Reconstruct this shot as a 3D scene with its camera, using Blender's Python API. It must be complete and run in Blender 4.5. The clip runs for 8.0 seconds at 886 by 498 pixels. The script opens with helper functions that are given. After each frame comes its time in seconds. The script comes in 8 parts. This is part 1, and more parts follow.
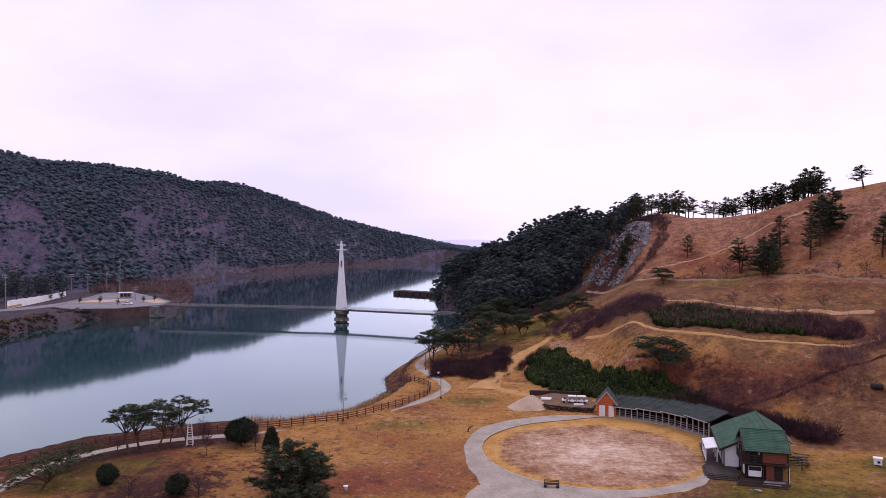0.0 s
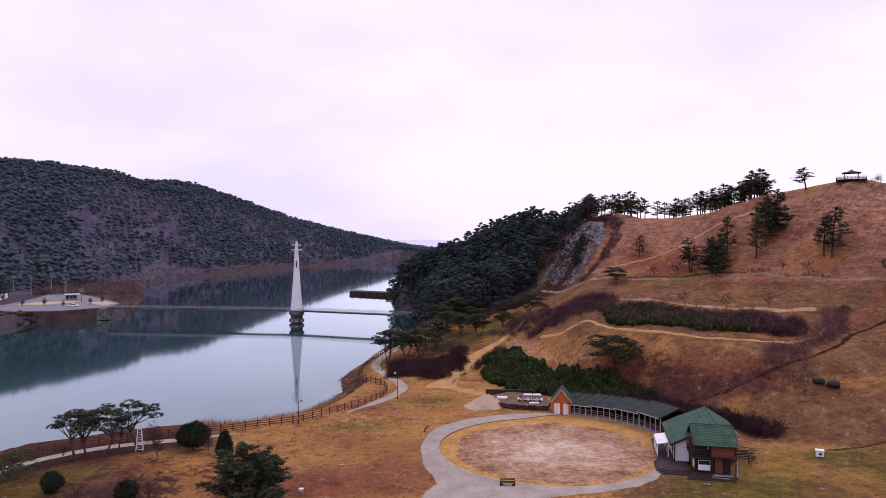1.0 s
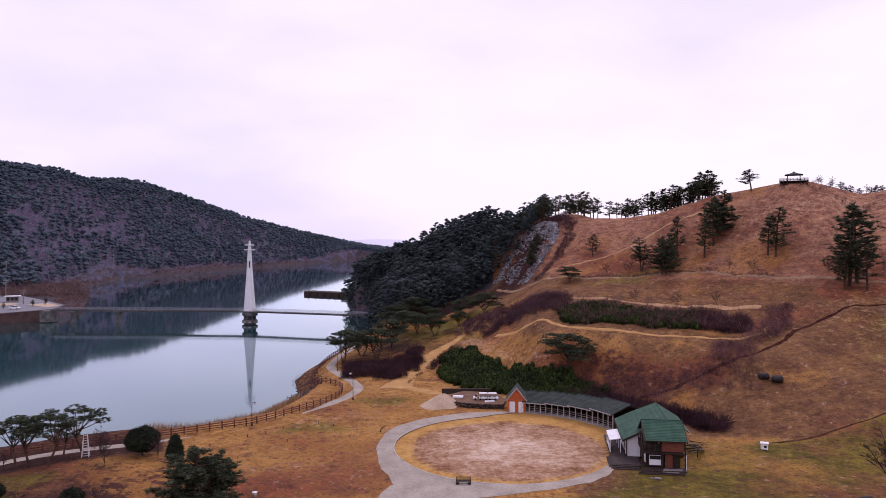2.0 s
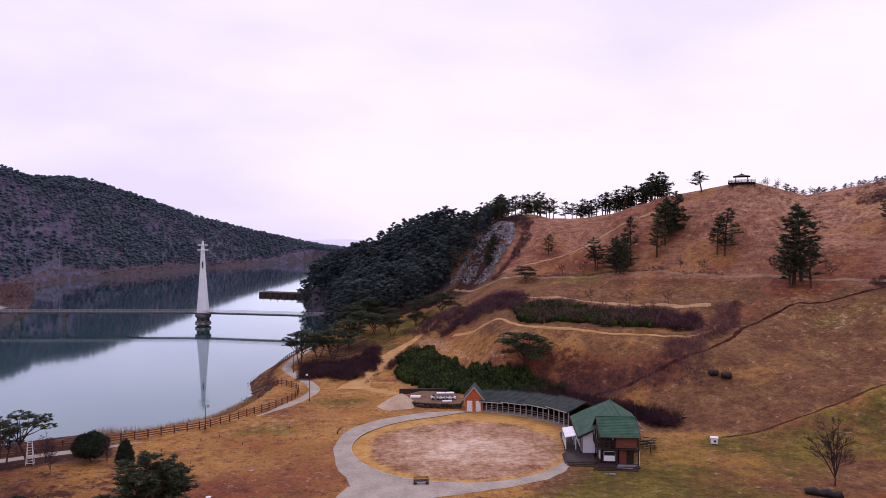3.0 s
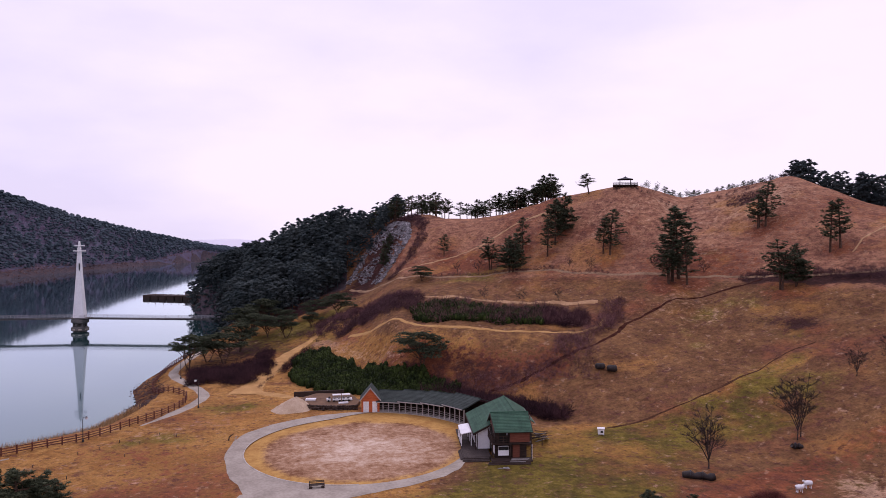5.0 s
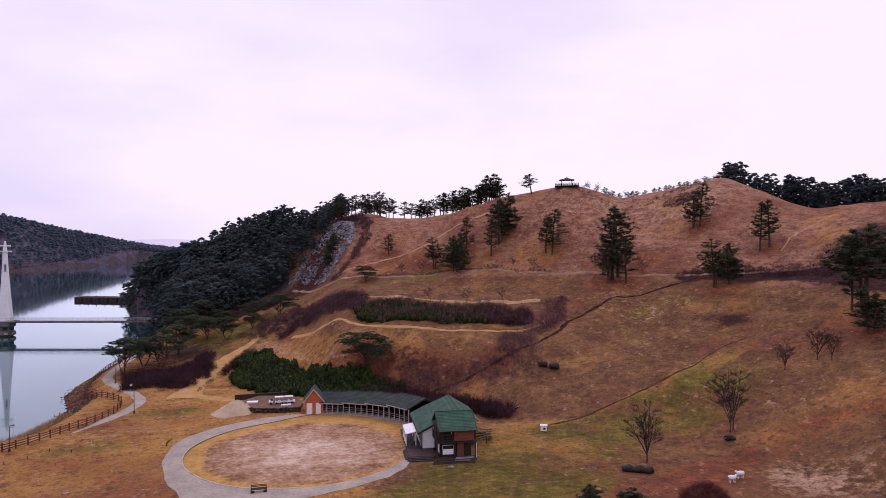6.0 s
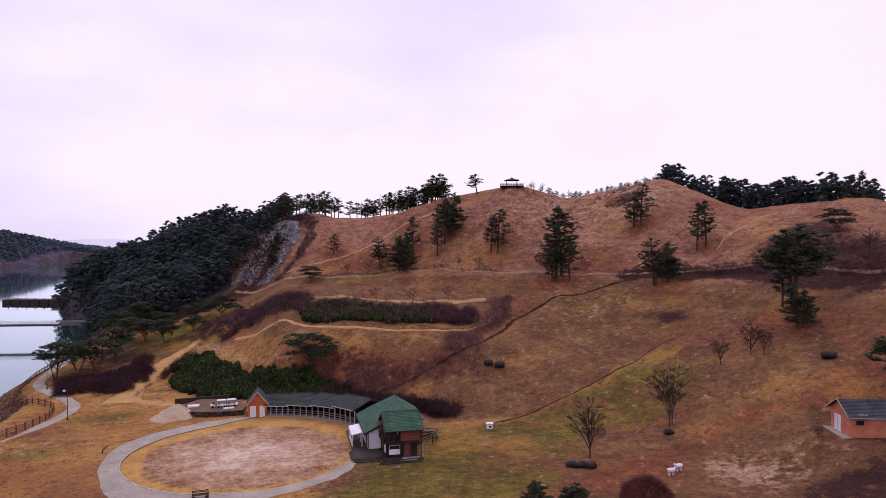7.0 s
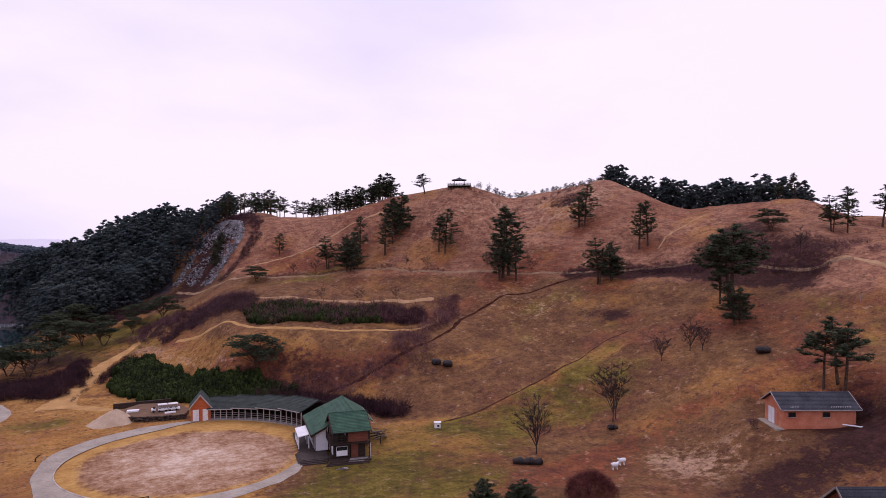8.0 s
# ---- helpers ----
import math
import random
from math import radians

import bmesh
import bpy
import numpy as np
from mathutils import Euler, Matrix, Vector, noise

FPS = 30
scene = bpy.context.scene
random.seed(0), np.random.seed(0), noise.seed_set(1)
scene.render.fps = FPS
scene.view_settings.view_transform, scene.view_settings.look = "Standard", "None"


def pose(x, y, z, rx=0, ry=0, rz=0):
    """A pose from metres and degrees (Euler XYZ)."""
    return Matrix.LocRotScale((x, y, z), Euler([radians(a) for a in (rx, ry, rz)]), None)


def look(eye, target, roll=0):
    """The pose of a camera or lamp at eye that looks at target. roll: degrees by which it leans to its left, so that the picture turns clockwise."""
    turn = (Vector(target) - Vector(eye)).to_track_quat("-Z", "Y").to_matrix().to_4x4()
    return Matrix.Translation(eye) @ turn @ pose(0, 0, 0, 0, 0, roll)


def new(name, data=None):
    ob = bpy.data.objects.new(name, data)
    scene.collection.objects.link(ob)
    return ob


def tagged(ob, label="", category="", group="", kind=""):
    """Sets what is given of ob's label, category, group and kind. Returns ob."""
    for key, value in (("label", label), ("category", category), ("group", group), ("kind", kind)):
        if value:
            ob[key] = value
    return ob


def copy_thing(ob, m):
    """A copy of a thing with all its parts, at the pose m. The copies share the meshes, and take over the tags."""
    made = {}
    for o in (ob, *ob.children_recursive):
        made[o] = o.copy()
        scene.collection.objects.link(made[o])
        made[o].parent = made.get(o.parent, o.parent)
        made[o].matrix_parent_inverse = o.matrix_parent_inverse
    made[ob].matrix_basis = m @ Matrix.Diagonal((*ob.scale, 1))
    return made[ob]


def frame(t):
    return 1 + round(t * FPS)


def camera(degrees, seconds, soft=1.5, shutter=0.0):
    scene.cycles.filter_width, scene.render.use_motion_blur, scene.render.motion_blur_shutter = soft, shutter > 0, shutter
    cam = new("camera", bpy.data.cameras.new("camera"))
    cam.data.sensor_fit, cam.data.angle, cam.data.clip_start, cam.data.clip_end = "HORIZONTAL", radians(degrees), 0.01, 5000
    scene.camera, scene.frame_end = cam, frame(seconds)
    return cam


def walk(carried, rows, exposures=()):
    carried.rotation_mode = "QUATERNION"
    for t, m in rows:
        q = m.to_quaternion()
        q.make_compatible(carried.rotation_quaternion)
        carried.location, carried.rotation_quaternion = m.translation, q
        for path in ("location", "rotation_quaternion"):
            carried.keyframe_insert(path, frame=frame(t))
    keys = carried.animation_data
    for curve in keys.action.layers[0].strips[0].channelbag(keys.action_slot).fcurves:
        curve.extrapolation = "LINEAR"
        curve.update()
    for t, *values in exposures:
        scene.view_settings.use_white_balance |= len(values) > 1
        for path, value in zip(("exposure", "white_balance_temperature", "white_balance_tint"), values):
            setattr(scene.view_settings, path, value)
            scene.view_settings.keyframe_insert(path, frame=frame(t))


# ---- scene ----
# ---- camera: a drone that hovers and turns to its right ----
cam = camera(65.23, 8.0, 0.66)
EYE = 30.0
# seconds, turn to the right, dip and lean in degrees
TURNS = [
    (0, 0.000, -0.671, -0.006), (0.5, 1.800, -0.675, -0.015), (1, 3.600, -0.671, -0.024), (1.5, 5.490, -0.683, -0.035),
    (3, 10.789, -0.710, -0.073), (3.5, 12.826, -0.702, -0.087), (4, 14.995, -0.711, -0.102), (4.5, 17.157, -0.712, -0.118),
    (6, 23.967, -0.769, -0.172), (6.5, 26.286, -0.773, -0.191), (7, 28.422, -0.808, -0.212), (7.5, 30.603, -0.816, -0.233),
    (8, 32.750, -0.862, -0.255),
]
walk(cam, [(t, pose(0, 0, EYE, 90 + dip, 0, -turn) @ pose(0, 0, 0, 0, 0, lean)) for t, turn, dip, lean in TURNS], [(0.0, 0.055, 6150, 38), (3.0, 0.02, 6150, 38), (6.0, -0.05, 6150, 38), (8.0, -0.045, 6150, 38)])

# ---- light: an overcast day ----
SUN_AZ, SUN_EL = radians(28), radians(46)
world = bpy.data.worlds.new("overcast_sky")
scene.world = world
world.use_nodes = True


def build_sky():
    nt = world.node_tree
    nt.nodes.clear()
    N, L = nt.nodes.new, nt.links.new
    sky = N("ShaderNodeTexSky")
    sky.sky_type, sky.sun_disc = "NISHITA", False
    sky.sun_elevation, sky.sun_rotation = SUN_EL, SUN_AZ
    sky.air_density, sky.dust_density = 1.0, 3.0
    blue = N("ShaderNodeVectorMath")
    blue.operation = "SCALE"
    blue.inputs["Scale"].default_value = 0.10
    L(sky.outputs[0], blue.inputs[0])
    co, mp = N("ShaderNodeTexCoord"), N("ShaderNodeMapping")
    mp.inputs["Scale"].default_value = (1.0, 1.0, 2.6)
    mp.inputs["Location"].default_value = (0.35, 0.2, 0.1)
    L(co.outputs["Generated"], mp.inputs[0])
    n1 = N("ShaderNodeTexNoise")
    n1.inputs["Scale"].default_value, n1.inputs["Detail"].default_value, n1.inputs["Roughness"].default_value = 1.7, 6.0, 0.5
    L(mp.outputs[0], n1.inputs["Vector"])
    ramp = N("ShaderNodeValToRGB")
    ramp.color_ramp.elements[0].position, ramp.color_ramp.elements[0].color = 0.36, (0.79, 0.80, 0.88, 1)
    ramp.color_ramp.elements[1].position, ramp.color_ramp.elements[1].color = 0.58, (0.98, 0.975, 0.965, 1)
    # the cloud is thinner, and brighter, towards the sun
    sep, lean = N("ShaderNodeSeparateXYZ"), N("ShaderNodeMath")
    lean.operation = "MULTIPLY_ADD"
    lean.inputs[1].default_value = 0.22
    L(co.outputs["Generated"], sep.inputs[0])
    L(sep.outputs["X"], lean.inputs[0])
    L(n1.outputs["Fac"], lean.inputs[2])
    L(lean.outputs[0], ramp.inputs[0])
    mix = N("ShaderNodeMix")
    mix.data_type = "RGBA"
    mix.inputs["Factor"].default_value = 0.93
    L(blue.outputs[0], mix.inputs[6])
    L(ramp.outputs[0], mix.inputs[7])
    bg, out = N("ShaderNodeBackground"), N("ShaderNodeOutputWorld")
    bg.inputs["Strength"].default_value = 1.0
    L(mix.outputs[2], bg.inputs["Color"])
    L(bg.outputs[0], out.inputs[0])


build_sky()
sun = new("sun", bpy.data.lights.new("sun", "SUN"))
sun.data.energy, sun.data.angle, sun.data.color = 0.6, radians(20), (1.0, 0.95, 0.88)
sun.matrix_world = look((0, 0, 400), (-math.sin(SUN_AZ) * math.cos(SUN_EL), -math.cos(SUN_AZ) * math.cos(SUN_EL), 400 - math.sin(SUN_EL)))


# ---- materials ----
def surface(name, a, b, size=1.0, rough=0.85, bump=0.25, metal=0.0, fine=None, vary=0.0, island=0.0, spec=0.3, streak=None):
    """Two-colour surface: patches of the given size in metres, fine grain, relief, and a shift from piece to piece."""
    m = bpy.data.materials.new(name)
    m.use_nodes = True
    nt = m.node_tree
    N, L = nt.nodes.new, nt.links.new
    p = nt.nodes["Principled BSDF"]
    p.inputs["Roughness"].default_value, p.inputs["Metallic"].default_value = rough, metal
    p.inputs["Specular IOR Level"].default_value = spec
    geo = N("ShaderNodeNewGeometry")
    mp = N("ShaderNodeMapping")
    mp.inputs["Scale"].default_value = streak or (1, 1, 1)
    L(geo.outputs["Position"], mp.inputs[0])
    n1, n2 = N("ShaderNodeTexNoise"), N("ShaderNodeTexNoise")
    n1.inputs["Scale"].default_value, n1.inputs["Detail"].default_value = 1.0 / size, 5.0
    n2.inputs["Scale"].default_value, n2.inputs["Detail"].default_value = 1.0 / (fine or size * 0.12), 4.0
    L(mp.outputs[0], n1.inputs["Vector"])
    L(mp.outputs[0], n2.inputs["Vector"])
    add = N("ShaderNodeMath")
    add.operation = "MULTIPLY_ADD"
    add.inputs[1].default_value = 0.55
    L(n2.outputs["Fac"], add.inputs[0])
    sub = N("ShaderNodeMath")
    sub.operation = "MULTIPLY_ADD"
    sub.inputs[1].default_value, sub.inputs[2].default_value = 0.75, -0.14
    L(n1.outputs["Fac"], sub.inputs[0])
    L(sub.outputs[0], add.inputs[2])
    ramp = N("ShaderNodeValToRGB")
    ramp.color_ramp.elements[0].position, ramp.color_ramp.elements[0].color = 0.36, (*a, 1)
    ramp.color_ramp.elements[1].position, ramp.color_ramp.elements[1].color = 0.66, (*b, 1)
    L(add.outputs[0], ramp.inputs[0])
    colour = ramp.outputs[0]
    if vary or island:
        hsv, mul = N("ShaderNodeHueSaturation"), N("ShaderNodeMath")
        mul.operation = "MULTIPLY_ADD"
        mul.inputs[1].default_value, mul.inputs[2].default_value = (vary or island) * 2, 1.0 - (vary or island)
        L((N("ShaderNodeObjectInfo") if vary else geo).outputs["Random" if vary else "Random Per Island"], mul.inputs[0])
        L(mul.outputs[0], hsv.inputs["Value"])
        L(colour, hsv.inputs["Color"])
        colour = hsv.outputs[0]
    L(colour, p.inputs["Base Color"])
    if bump:
        bp = N("ShaderNodeBump")
        bp.inputs["Strength"].default_value, bp.inputs["Distance"].default_value = bump, (fine or size * 0.12) * 0.5
        L(n2.outputs["Fac"], bp.inputs["Height"])
        L(bp.outputs[0], p.inputs["Normal"])
    return m


def let_light_through(m, share):
    """Thin leaves: a share of the light passes through them."""
    nt = m.node_tree
    p, out = nt.nodes["Principled BSDF"], nt.nodes["Material Output"]
    thin, mix = nt.nodes.new("ShaderNodeBsdfTranslucent"), nt.nodes.new("ShaderNodeMixShader")
    mix.inputs[0].default_value = share
    nt.links.new(p.inputs["Base Color"].links[0].from_socket, thin.inputs["Color"])
    nt.links.new(p.outputs[0], mix.inputs[1])
    nt.links.new(thin.outputs[0], mix.inputs[2])
    nt.links.new(mix.outputs[0], out.inputs["Surface"])


def ground_material():
    """Winter grass: straw, rust and olive patches chosen by the ground's own zones."""
    m = bpy.data.materials.new("winter_grass")
    m.use_nodes = True
    nt = m.node_tree
    N, L = nt.nodes.new, nt.links.new
    p = nt.nodes["Principled BSDF"]
    p.inputs["Roughness"].default_value, p.inputs["Specular IOR Level"].default_value = 0.95, 0.1
    geo = N("ShaderNodeNewGeometry")

    def noise_at(size, detail=5.0, rough=0.55, stretch=None, at=None):
        n = N("ShaderNodeTexNoise")
        n.inputs["Scale"].default_value, n.inputs["Detail"].default_value, n.inputs["Roughness"].default_value = 1 / size, detail, rough
        src = geo.outputs["Position"]
        if stretch or at:
            mp = N("ShaderNodeMapping")
            mp.inputs["Scale"].default_value = stretch or (1, 1, 1)
            mp.inputs["Location"].default_value = at or (0, 0, 0)
            L(src, mp.inputs[0])
            src = mp.outputs[0]
        L(src, n.inputs["Vector"])
        return n.outputs["Fac"]

    def span(v, lo, hi):
        r = N("ShaderNodeMapRange")
        r.interpolation_type = "SMOOTHSTEP"
        r.inputs["From Min"].default_value, r.inputs["From Max"].default_value = lo, hi
        L(v, r.inputs["Value"])
        return r.outputs["Result"]

    def mixc(f, a, b):
        x = N("ShaderNodeMix")
        x.data_type = "RGBA"
        L(f, x.inputs["Factor"])
        for s, v in ((x.inputs[6], a), (x.inputs[7], b)):
            if isinstance(v, tuple):
                s.default_value = (*v, 1)
            else:
                L(v, s)
        return x.outputs[2]

    def math_(op, a, b):
        x = N("ShaderNodeMath")
        x.operation = op
        for s, v in ((x.inputs[0], a), (x.inputs[1], b)):
            if isinstance(v, float):
                s.default_value = v
            else:
                L(v, s)
        return x.outputs[0]

    def zone(name):
        a = N("ShaderNodeAttribute")
        a.attribute_name = name
        return a.outputs["Fac"]

    big, mid, small, fine = noise_at(31.0, 6.0), noise_at(7.0, 7.0, 0.66), noise_at(1.7, 6.0, 0.7), noise_at(0.42, 5.0, 0.75)
    lumps = noise_at(1.1, 5.0, 0.8, at=(3, 50, 0))
    strk = noise_at(3.4, 7.0, 0.7, (0.8, 0.8, 3.2))
    both = math_("ADD", math_("MULTIPLY", mid, 0.55), math_("MULTIPLY", small, 0.45))
    down = math_("ADD", math_("MULTIPLY", strk, 0.6), math_("MULTIPLY", small, 0.4))
    field = mixc(span(both, 0.36, 0.64), FIELD_DARK, FIELD)
    straw = mixc(span(both, 0.36, 0.64), STRAW_DARK, STRAW)
    rust = mixc(span(down, 0.36, 0.64), RUST_DARK, RUST)
    hill = mixc(span(down, 0.36, 0.64), HILL_DARK, HILL)
    hill = mixc(span(big, 0.52, 0.66), hill, mixc(span(down, 0.38, 0.6), RUST_DARK, HILL))
    olive = mixc(span(both, 0.36, 0.64), OLIVE_DARK, OLIVE)
    jit = math_("MULTIPLY", math_("SUBTRACT", math_("ADD", math_("MULTIPLY", big, 0.8), math_("ADD", math_("MULTIPLY", mid, 0.42), math_("MULTIPLY", small, 0.16))), 0.69), 3.0)
    lump = math_("MULTIPLY", math_("SUBTRACT", math_("ADD", small, lumps), 1.0), 1.7)
    torn = math_("ADD", math_("MULTIPLY", jit, 0.8), lump)
    c = mixc(span(math_("ADD", zone("straw"), math_("MULTIPLY", jit, 0.5)), 0.3, 0.7), field, straw)
    c = mixc(span(math_("ADD", zone("hill"), math_("MULTIPLY", jit, 0.5)), 0.3, 0.7), c, hill)
    c = mixc(span(math_("ADD", zone("rust"), torn), 0.30, 0.8), c, rust)
    c = mixc(span(math_("ADD", zone("olive"), jit), 0.35, 0.8), c, olive)
    c = mixc(span(math_("ADD", zone("pale"), torn), 0.38, 1.0), c, PALE)
    c = mixc(math_("MULTIPLY", span(noise_at(17.0, 6.0, 0.6, at=(40, 3, 0)), 0.51, 0.66), 0.55), c, OCHRE)
    # broad umber and rust blotches, also imitating the relief shade of gullies
    c = mixc(math_("MULTIPLY", span(noise_at(23.0, 7.0, 0.62, at=(7, 90, 0)), 0.51, 0.67), 0.72), c, mixc(span(down, 0.36, 0.64), UMBER, RUST))
    c = mixc(math_("MULTIPLY", span(noise_at(5.0, 6.0, 0.62, at=(17, 9, 0)), 0.54, 0.70), 0.5), c, UMBER)
    # dark tussocks and dry pale flecks
    clump = math_("ADD", math_("MULTIPLY", noise_at(1.25, 4.0, 0.6, at=(61, 5, 2)), 0.6), math_("MULTIPLY", noise_at(0.6, 3.0, 0.6, at=(3, 71, 4)), 0.4))
    c = mixc(math_("MULTIPLY", span(clump, 0.54, 0.62), 0.72), c, UMBER)
    c = mixc(math_("MULTIPLY", span(noise_at(1.6, 5.0, 0.7, at=(9, 33, 1)), 0.58, 0.70), 0.62), c, PALE)
    c = mixc(span(math_("ADD", zone("soil_shade"), math_("MULTIPLY", torn, 0.8)), 0.32, 0.78), c, mixc(span(small, 0.35, 0.65), SOIL_SHADE_DARK, SOIL_SHADE))
    c = mixc(span(zone("mount"), 0.4, 0.6), c, mixc(span(both, 0.38, 0.62), (0.048, 0.040, 0.050), (0.088, 0.066, 0.074)))
    hsv = N("ShaderNodeHueSaturation")
    L(math_("ADD", math_("ADD", math_("MULTIPLY", fine, 1.5), math_("MULTIPLY", lumps, 2.0)), -0.74), hsv.inputs["Value"])
    L(c, hsv.inputs["Color"])
    L(hsv.outputs[0], p.inputs["Base Color"])
    bp = N("ShaderNodeBump")
    bp.inputs["Strength"].default_value, bp.inputs["Distance"].default_value = 0.8, 0.35
    L(math_("ADD", math_("MULTIPLY", small, 1.6), math_("MULTIPLY", fine, 0.6)), bp.inputs["Height"])
    L(bp.outputs[0], p.inputs["Normal"])
    return m


def water_material():
    """Calm lake: dark green depth under a gloss that grows towards grazing views."""
    m = bpy.data.materials.new("lake_water")
    m.use_nodes = True
    nt = m.node_tree
    nt.nodes.clear()
    N, L = nt.nodes.new, nt.links.new
    geo, mp, n, bp = N("ShaderNodeNewGeometry"), N("ShaderNodeMapping"), N("ShaderNodeTexNoise"), N("ShaderNodeBump")
    mp.inputs["Scale"].default_value = (0.25, 0.6, 1)
    n.inputs["Scale"].default_value, n.inputs["Detail"].default_value = 0.9, 3.0
    bp.inputs["Strength"].default_value, bp.inputs["Distance"].default_value = 0.05, 0.03
    L(geo.outputs["Position"], mp.inputs[0])
    L(mp.outputs[0], n.inputs["Vector"])
    L(n.outputs["Fac"], bp.inputs["Height"])
    deep, shine, mix, out = N("ShaderNodeBsdfDiffuse"), N("ShaderNodeBsdfGlossy"), N("ShaderNodeMixShader"), N("ShaderNodeOutputMaterial")
    deep.inputs["Color"].default_value = (0.010, 0.054, 0.054, 1)
    shine.inputs["Color"].default_value, shine.inputs["Roughness"].default_value = (0.82, 0.945, 1.0, 1), 0.05
    fr, gain = N("ShaderNodeFresnel"), N("ShaderNodeMath")
    fr.inputs["IOR"].default_value = 1.33
    gain.operation, gain.use_clamp = "MULTIPLY", True
    gain.inputs[1].default_value = 1.62
    L(fr.outputs[0], gain.inputs[0])
    L(gain.outputs[0], mix.inputs[0])
    L(bp.outputs[0], shine.inputs["Normal"])
    L(deep.outputs[0], mix.inputs[1])
    L(shine.outputs[0], mix.inputs[2])
    L(mix.outputs[0], out.inputs["Surface"])
    return m


def arena_material(cx, cy):
    """Trampled sand: brown and damp round the rim, dry and pale where the riding has worn the middle."""
    m = bpy.data.materials.new("arena_sand")
    m.use_nodes = True
    nt = m.node_tree
    N, L = nt.nodes.new, nt.links.new
    p = nt.nodes["Principled BSDF"]
    p.inputs["Roughness"].default_value, p.inputs["Specular IOR Level"].default_value = 0.95, 0.1
    geo, off, far = N("ShaderNodeNewGeometry"), N("ShaderNodeVectorMath"), N("ShaderNodeVectorMath")
    off.operation, far.operation = "SUBTRACT", "LENGTH"
    off.inputs[1].default_value = (cx, cy, 0.08)
    L(geo.outputs["Position"], off.inputs[0])
    L(off.outputs[0], far.inputs[0])
    worn = N("ShaderNodeMapRange")
    worn.inputs["From Min"].default_value, worn.inputs["From Max"].default_value = 2.0, 16.0
    worn.inputs["To Min"].default_value, worn.inputs["To Max"].default_value = 0.10, -0.09
    L(far.outputs["Value"], worn.inputs["Value"])
    total = worn.outputs[0]
    for size, detail, rough, gain in ((4.2, 8.0, 0.72, 0.62), (0.9, 6.0, 0.75, 0.55)):
        n, k = N("ShaderNodeTexNoise"), N("ShaderNodeMath")
        n.inputs["Scale"].default_value, n.inputs["Detail"].default_value, n.inputs["Roughness"].default_value = 1 / size, detail, rough
        L(geo.outputs["Position"], n.inputs["Vector"])
        k.operation = "MULTIPLY_ADD"
        k.inputs[1].default_value = gain
        L(n.outputs["Fac"], k.inputs[0])
        L(total, k.inputs[2])
        total = k.outputs[0]
    ramp, rim_ramp = N("ShaderNodeValToRGB"), N("ShaderNodeValToRGB")
    e = ramp.color_ramp.elements
    e[0].position, e[0].color = 0.44, (0.185, 0.082, 0.040, 1)
    e[1].position, e[1].color = 0.78, (0.66, 0.52, 0.41, 1)
    mid = e.new(0.58)
    mid.color = (0.37, 0.215, 0.128, 1)
    L(total, ramp.inputs[0])
    e = rim_ramp.color_ramp.elements
    e[0].position, e[0].color = 0.38, (0.34, 0.165, 0.048, 1)
    e[1].position, e[1].color = 0.68, (0.58, 0.345, 0.105, 1)
    L(total, rim_ramp.inputs[0])
    # the ochre border sets in raggedly some way from the middle
    edge, past, mixer = N("ShaderNodeMath"), N("ShaderNodeMapRange"), N("ShaderNodeMix")
    edge.operation = "MULTIPLY_ADD"
    edge.inputs[1].default_value = 5.5
    L(total, edge.inputs[0])
    L(far.outputs["Value"], edge.inputs[2])
    past.interpolation_type = "SMOOTHSTEP"
    past.inputs["From Min"].default_value, past.inputs["From Max"].default_value = 16.0, 17.6
    L(edge.outputs[0], past.inputs["Value"])
    mixer.data_type = "RGBA"
    L(past.outputs[0], mixer.inputs["Factor"])
    L(ramp.outputs[0], mixer.inputs[6])
    L(rim_ramp.outputs[0], mixer.inputs[7])
    L(mixer.outputs[2], p.inputs["Base Color"])
    bp = N("ShaderNodeBump")
    bp.inputs["Strength"].default_value, bp.inputs["Distance"].default_value = 0.5, 0.15
    L(total, bp.inputs["Height"])
    L(bp.outputs[0], p.inputs["Normal"])
    return m


STRAW, STRAW_DARK = (0.455, 0.240, 0.070), (0.245, 0.107, 0.031)
FIELD, FIELD_DARK = (0.250, 0.128, 0.054), (0.118, 0.054, 0.026)
OCHRE, UMBER = (0.43, 0.205, 0.056), (0.112, 0.043, 0.036)
RUST, RUST_DARK = (0.27, 0.090, 0.040), (0.125, 0.041, 0.024)
HILL, HILL_DARK = (0.43, 0.216, 0.122), (0.19, 0.080, 0.053)
OLIVE, OLIVE_DARK = (0.200, 0.146, 0.026), (0.078, 0.060, 0.014)
# dark earth, and also the painted shadow below the hillside track
SOIL_SHADE, SOIL_SHADE_DARK = (0.066, 0.027, 0.022), (0.028, 0.011, 0.011)
PALE = (0.43, 0.265, 0.17)
M_GROUND, M_WATER = ground_material(), water_material()
M_CONCRETE = surface("pale_concrete", (0.28, 0.240, 0.196), (0.41, 0.360, 0.300), 3.0, 0.9, 0.2)
M_ASPHALT = surface("grey_asphalt", (0.16, 0.16, 0.18), (0.24, 0.235, 0.26), 4.0, 0.9, 0.2)
M_DIRT = surface("sandy_dirt", (0.36, 0.188, 0.060), (0.52, 0.300, 0.108), 2.5, 0.95, 0.35)
M_OCHRE = surface("ochre_sand", (0.36, 0.205, 0.080), (0.52, 0.335, 0.145), 3.0, 0.95, 0.3)
M_HEAP = surface("heaped_sand", (0.42, 0.30, 0.20), (0.56, 0.43, 0.31), 1.5, 0.95, 0.4)
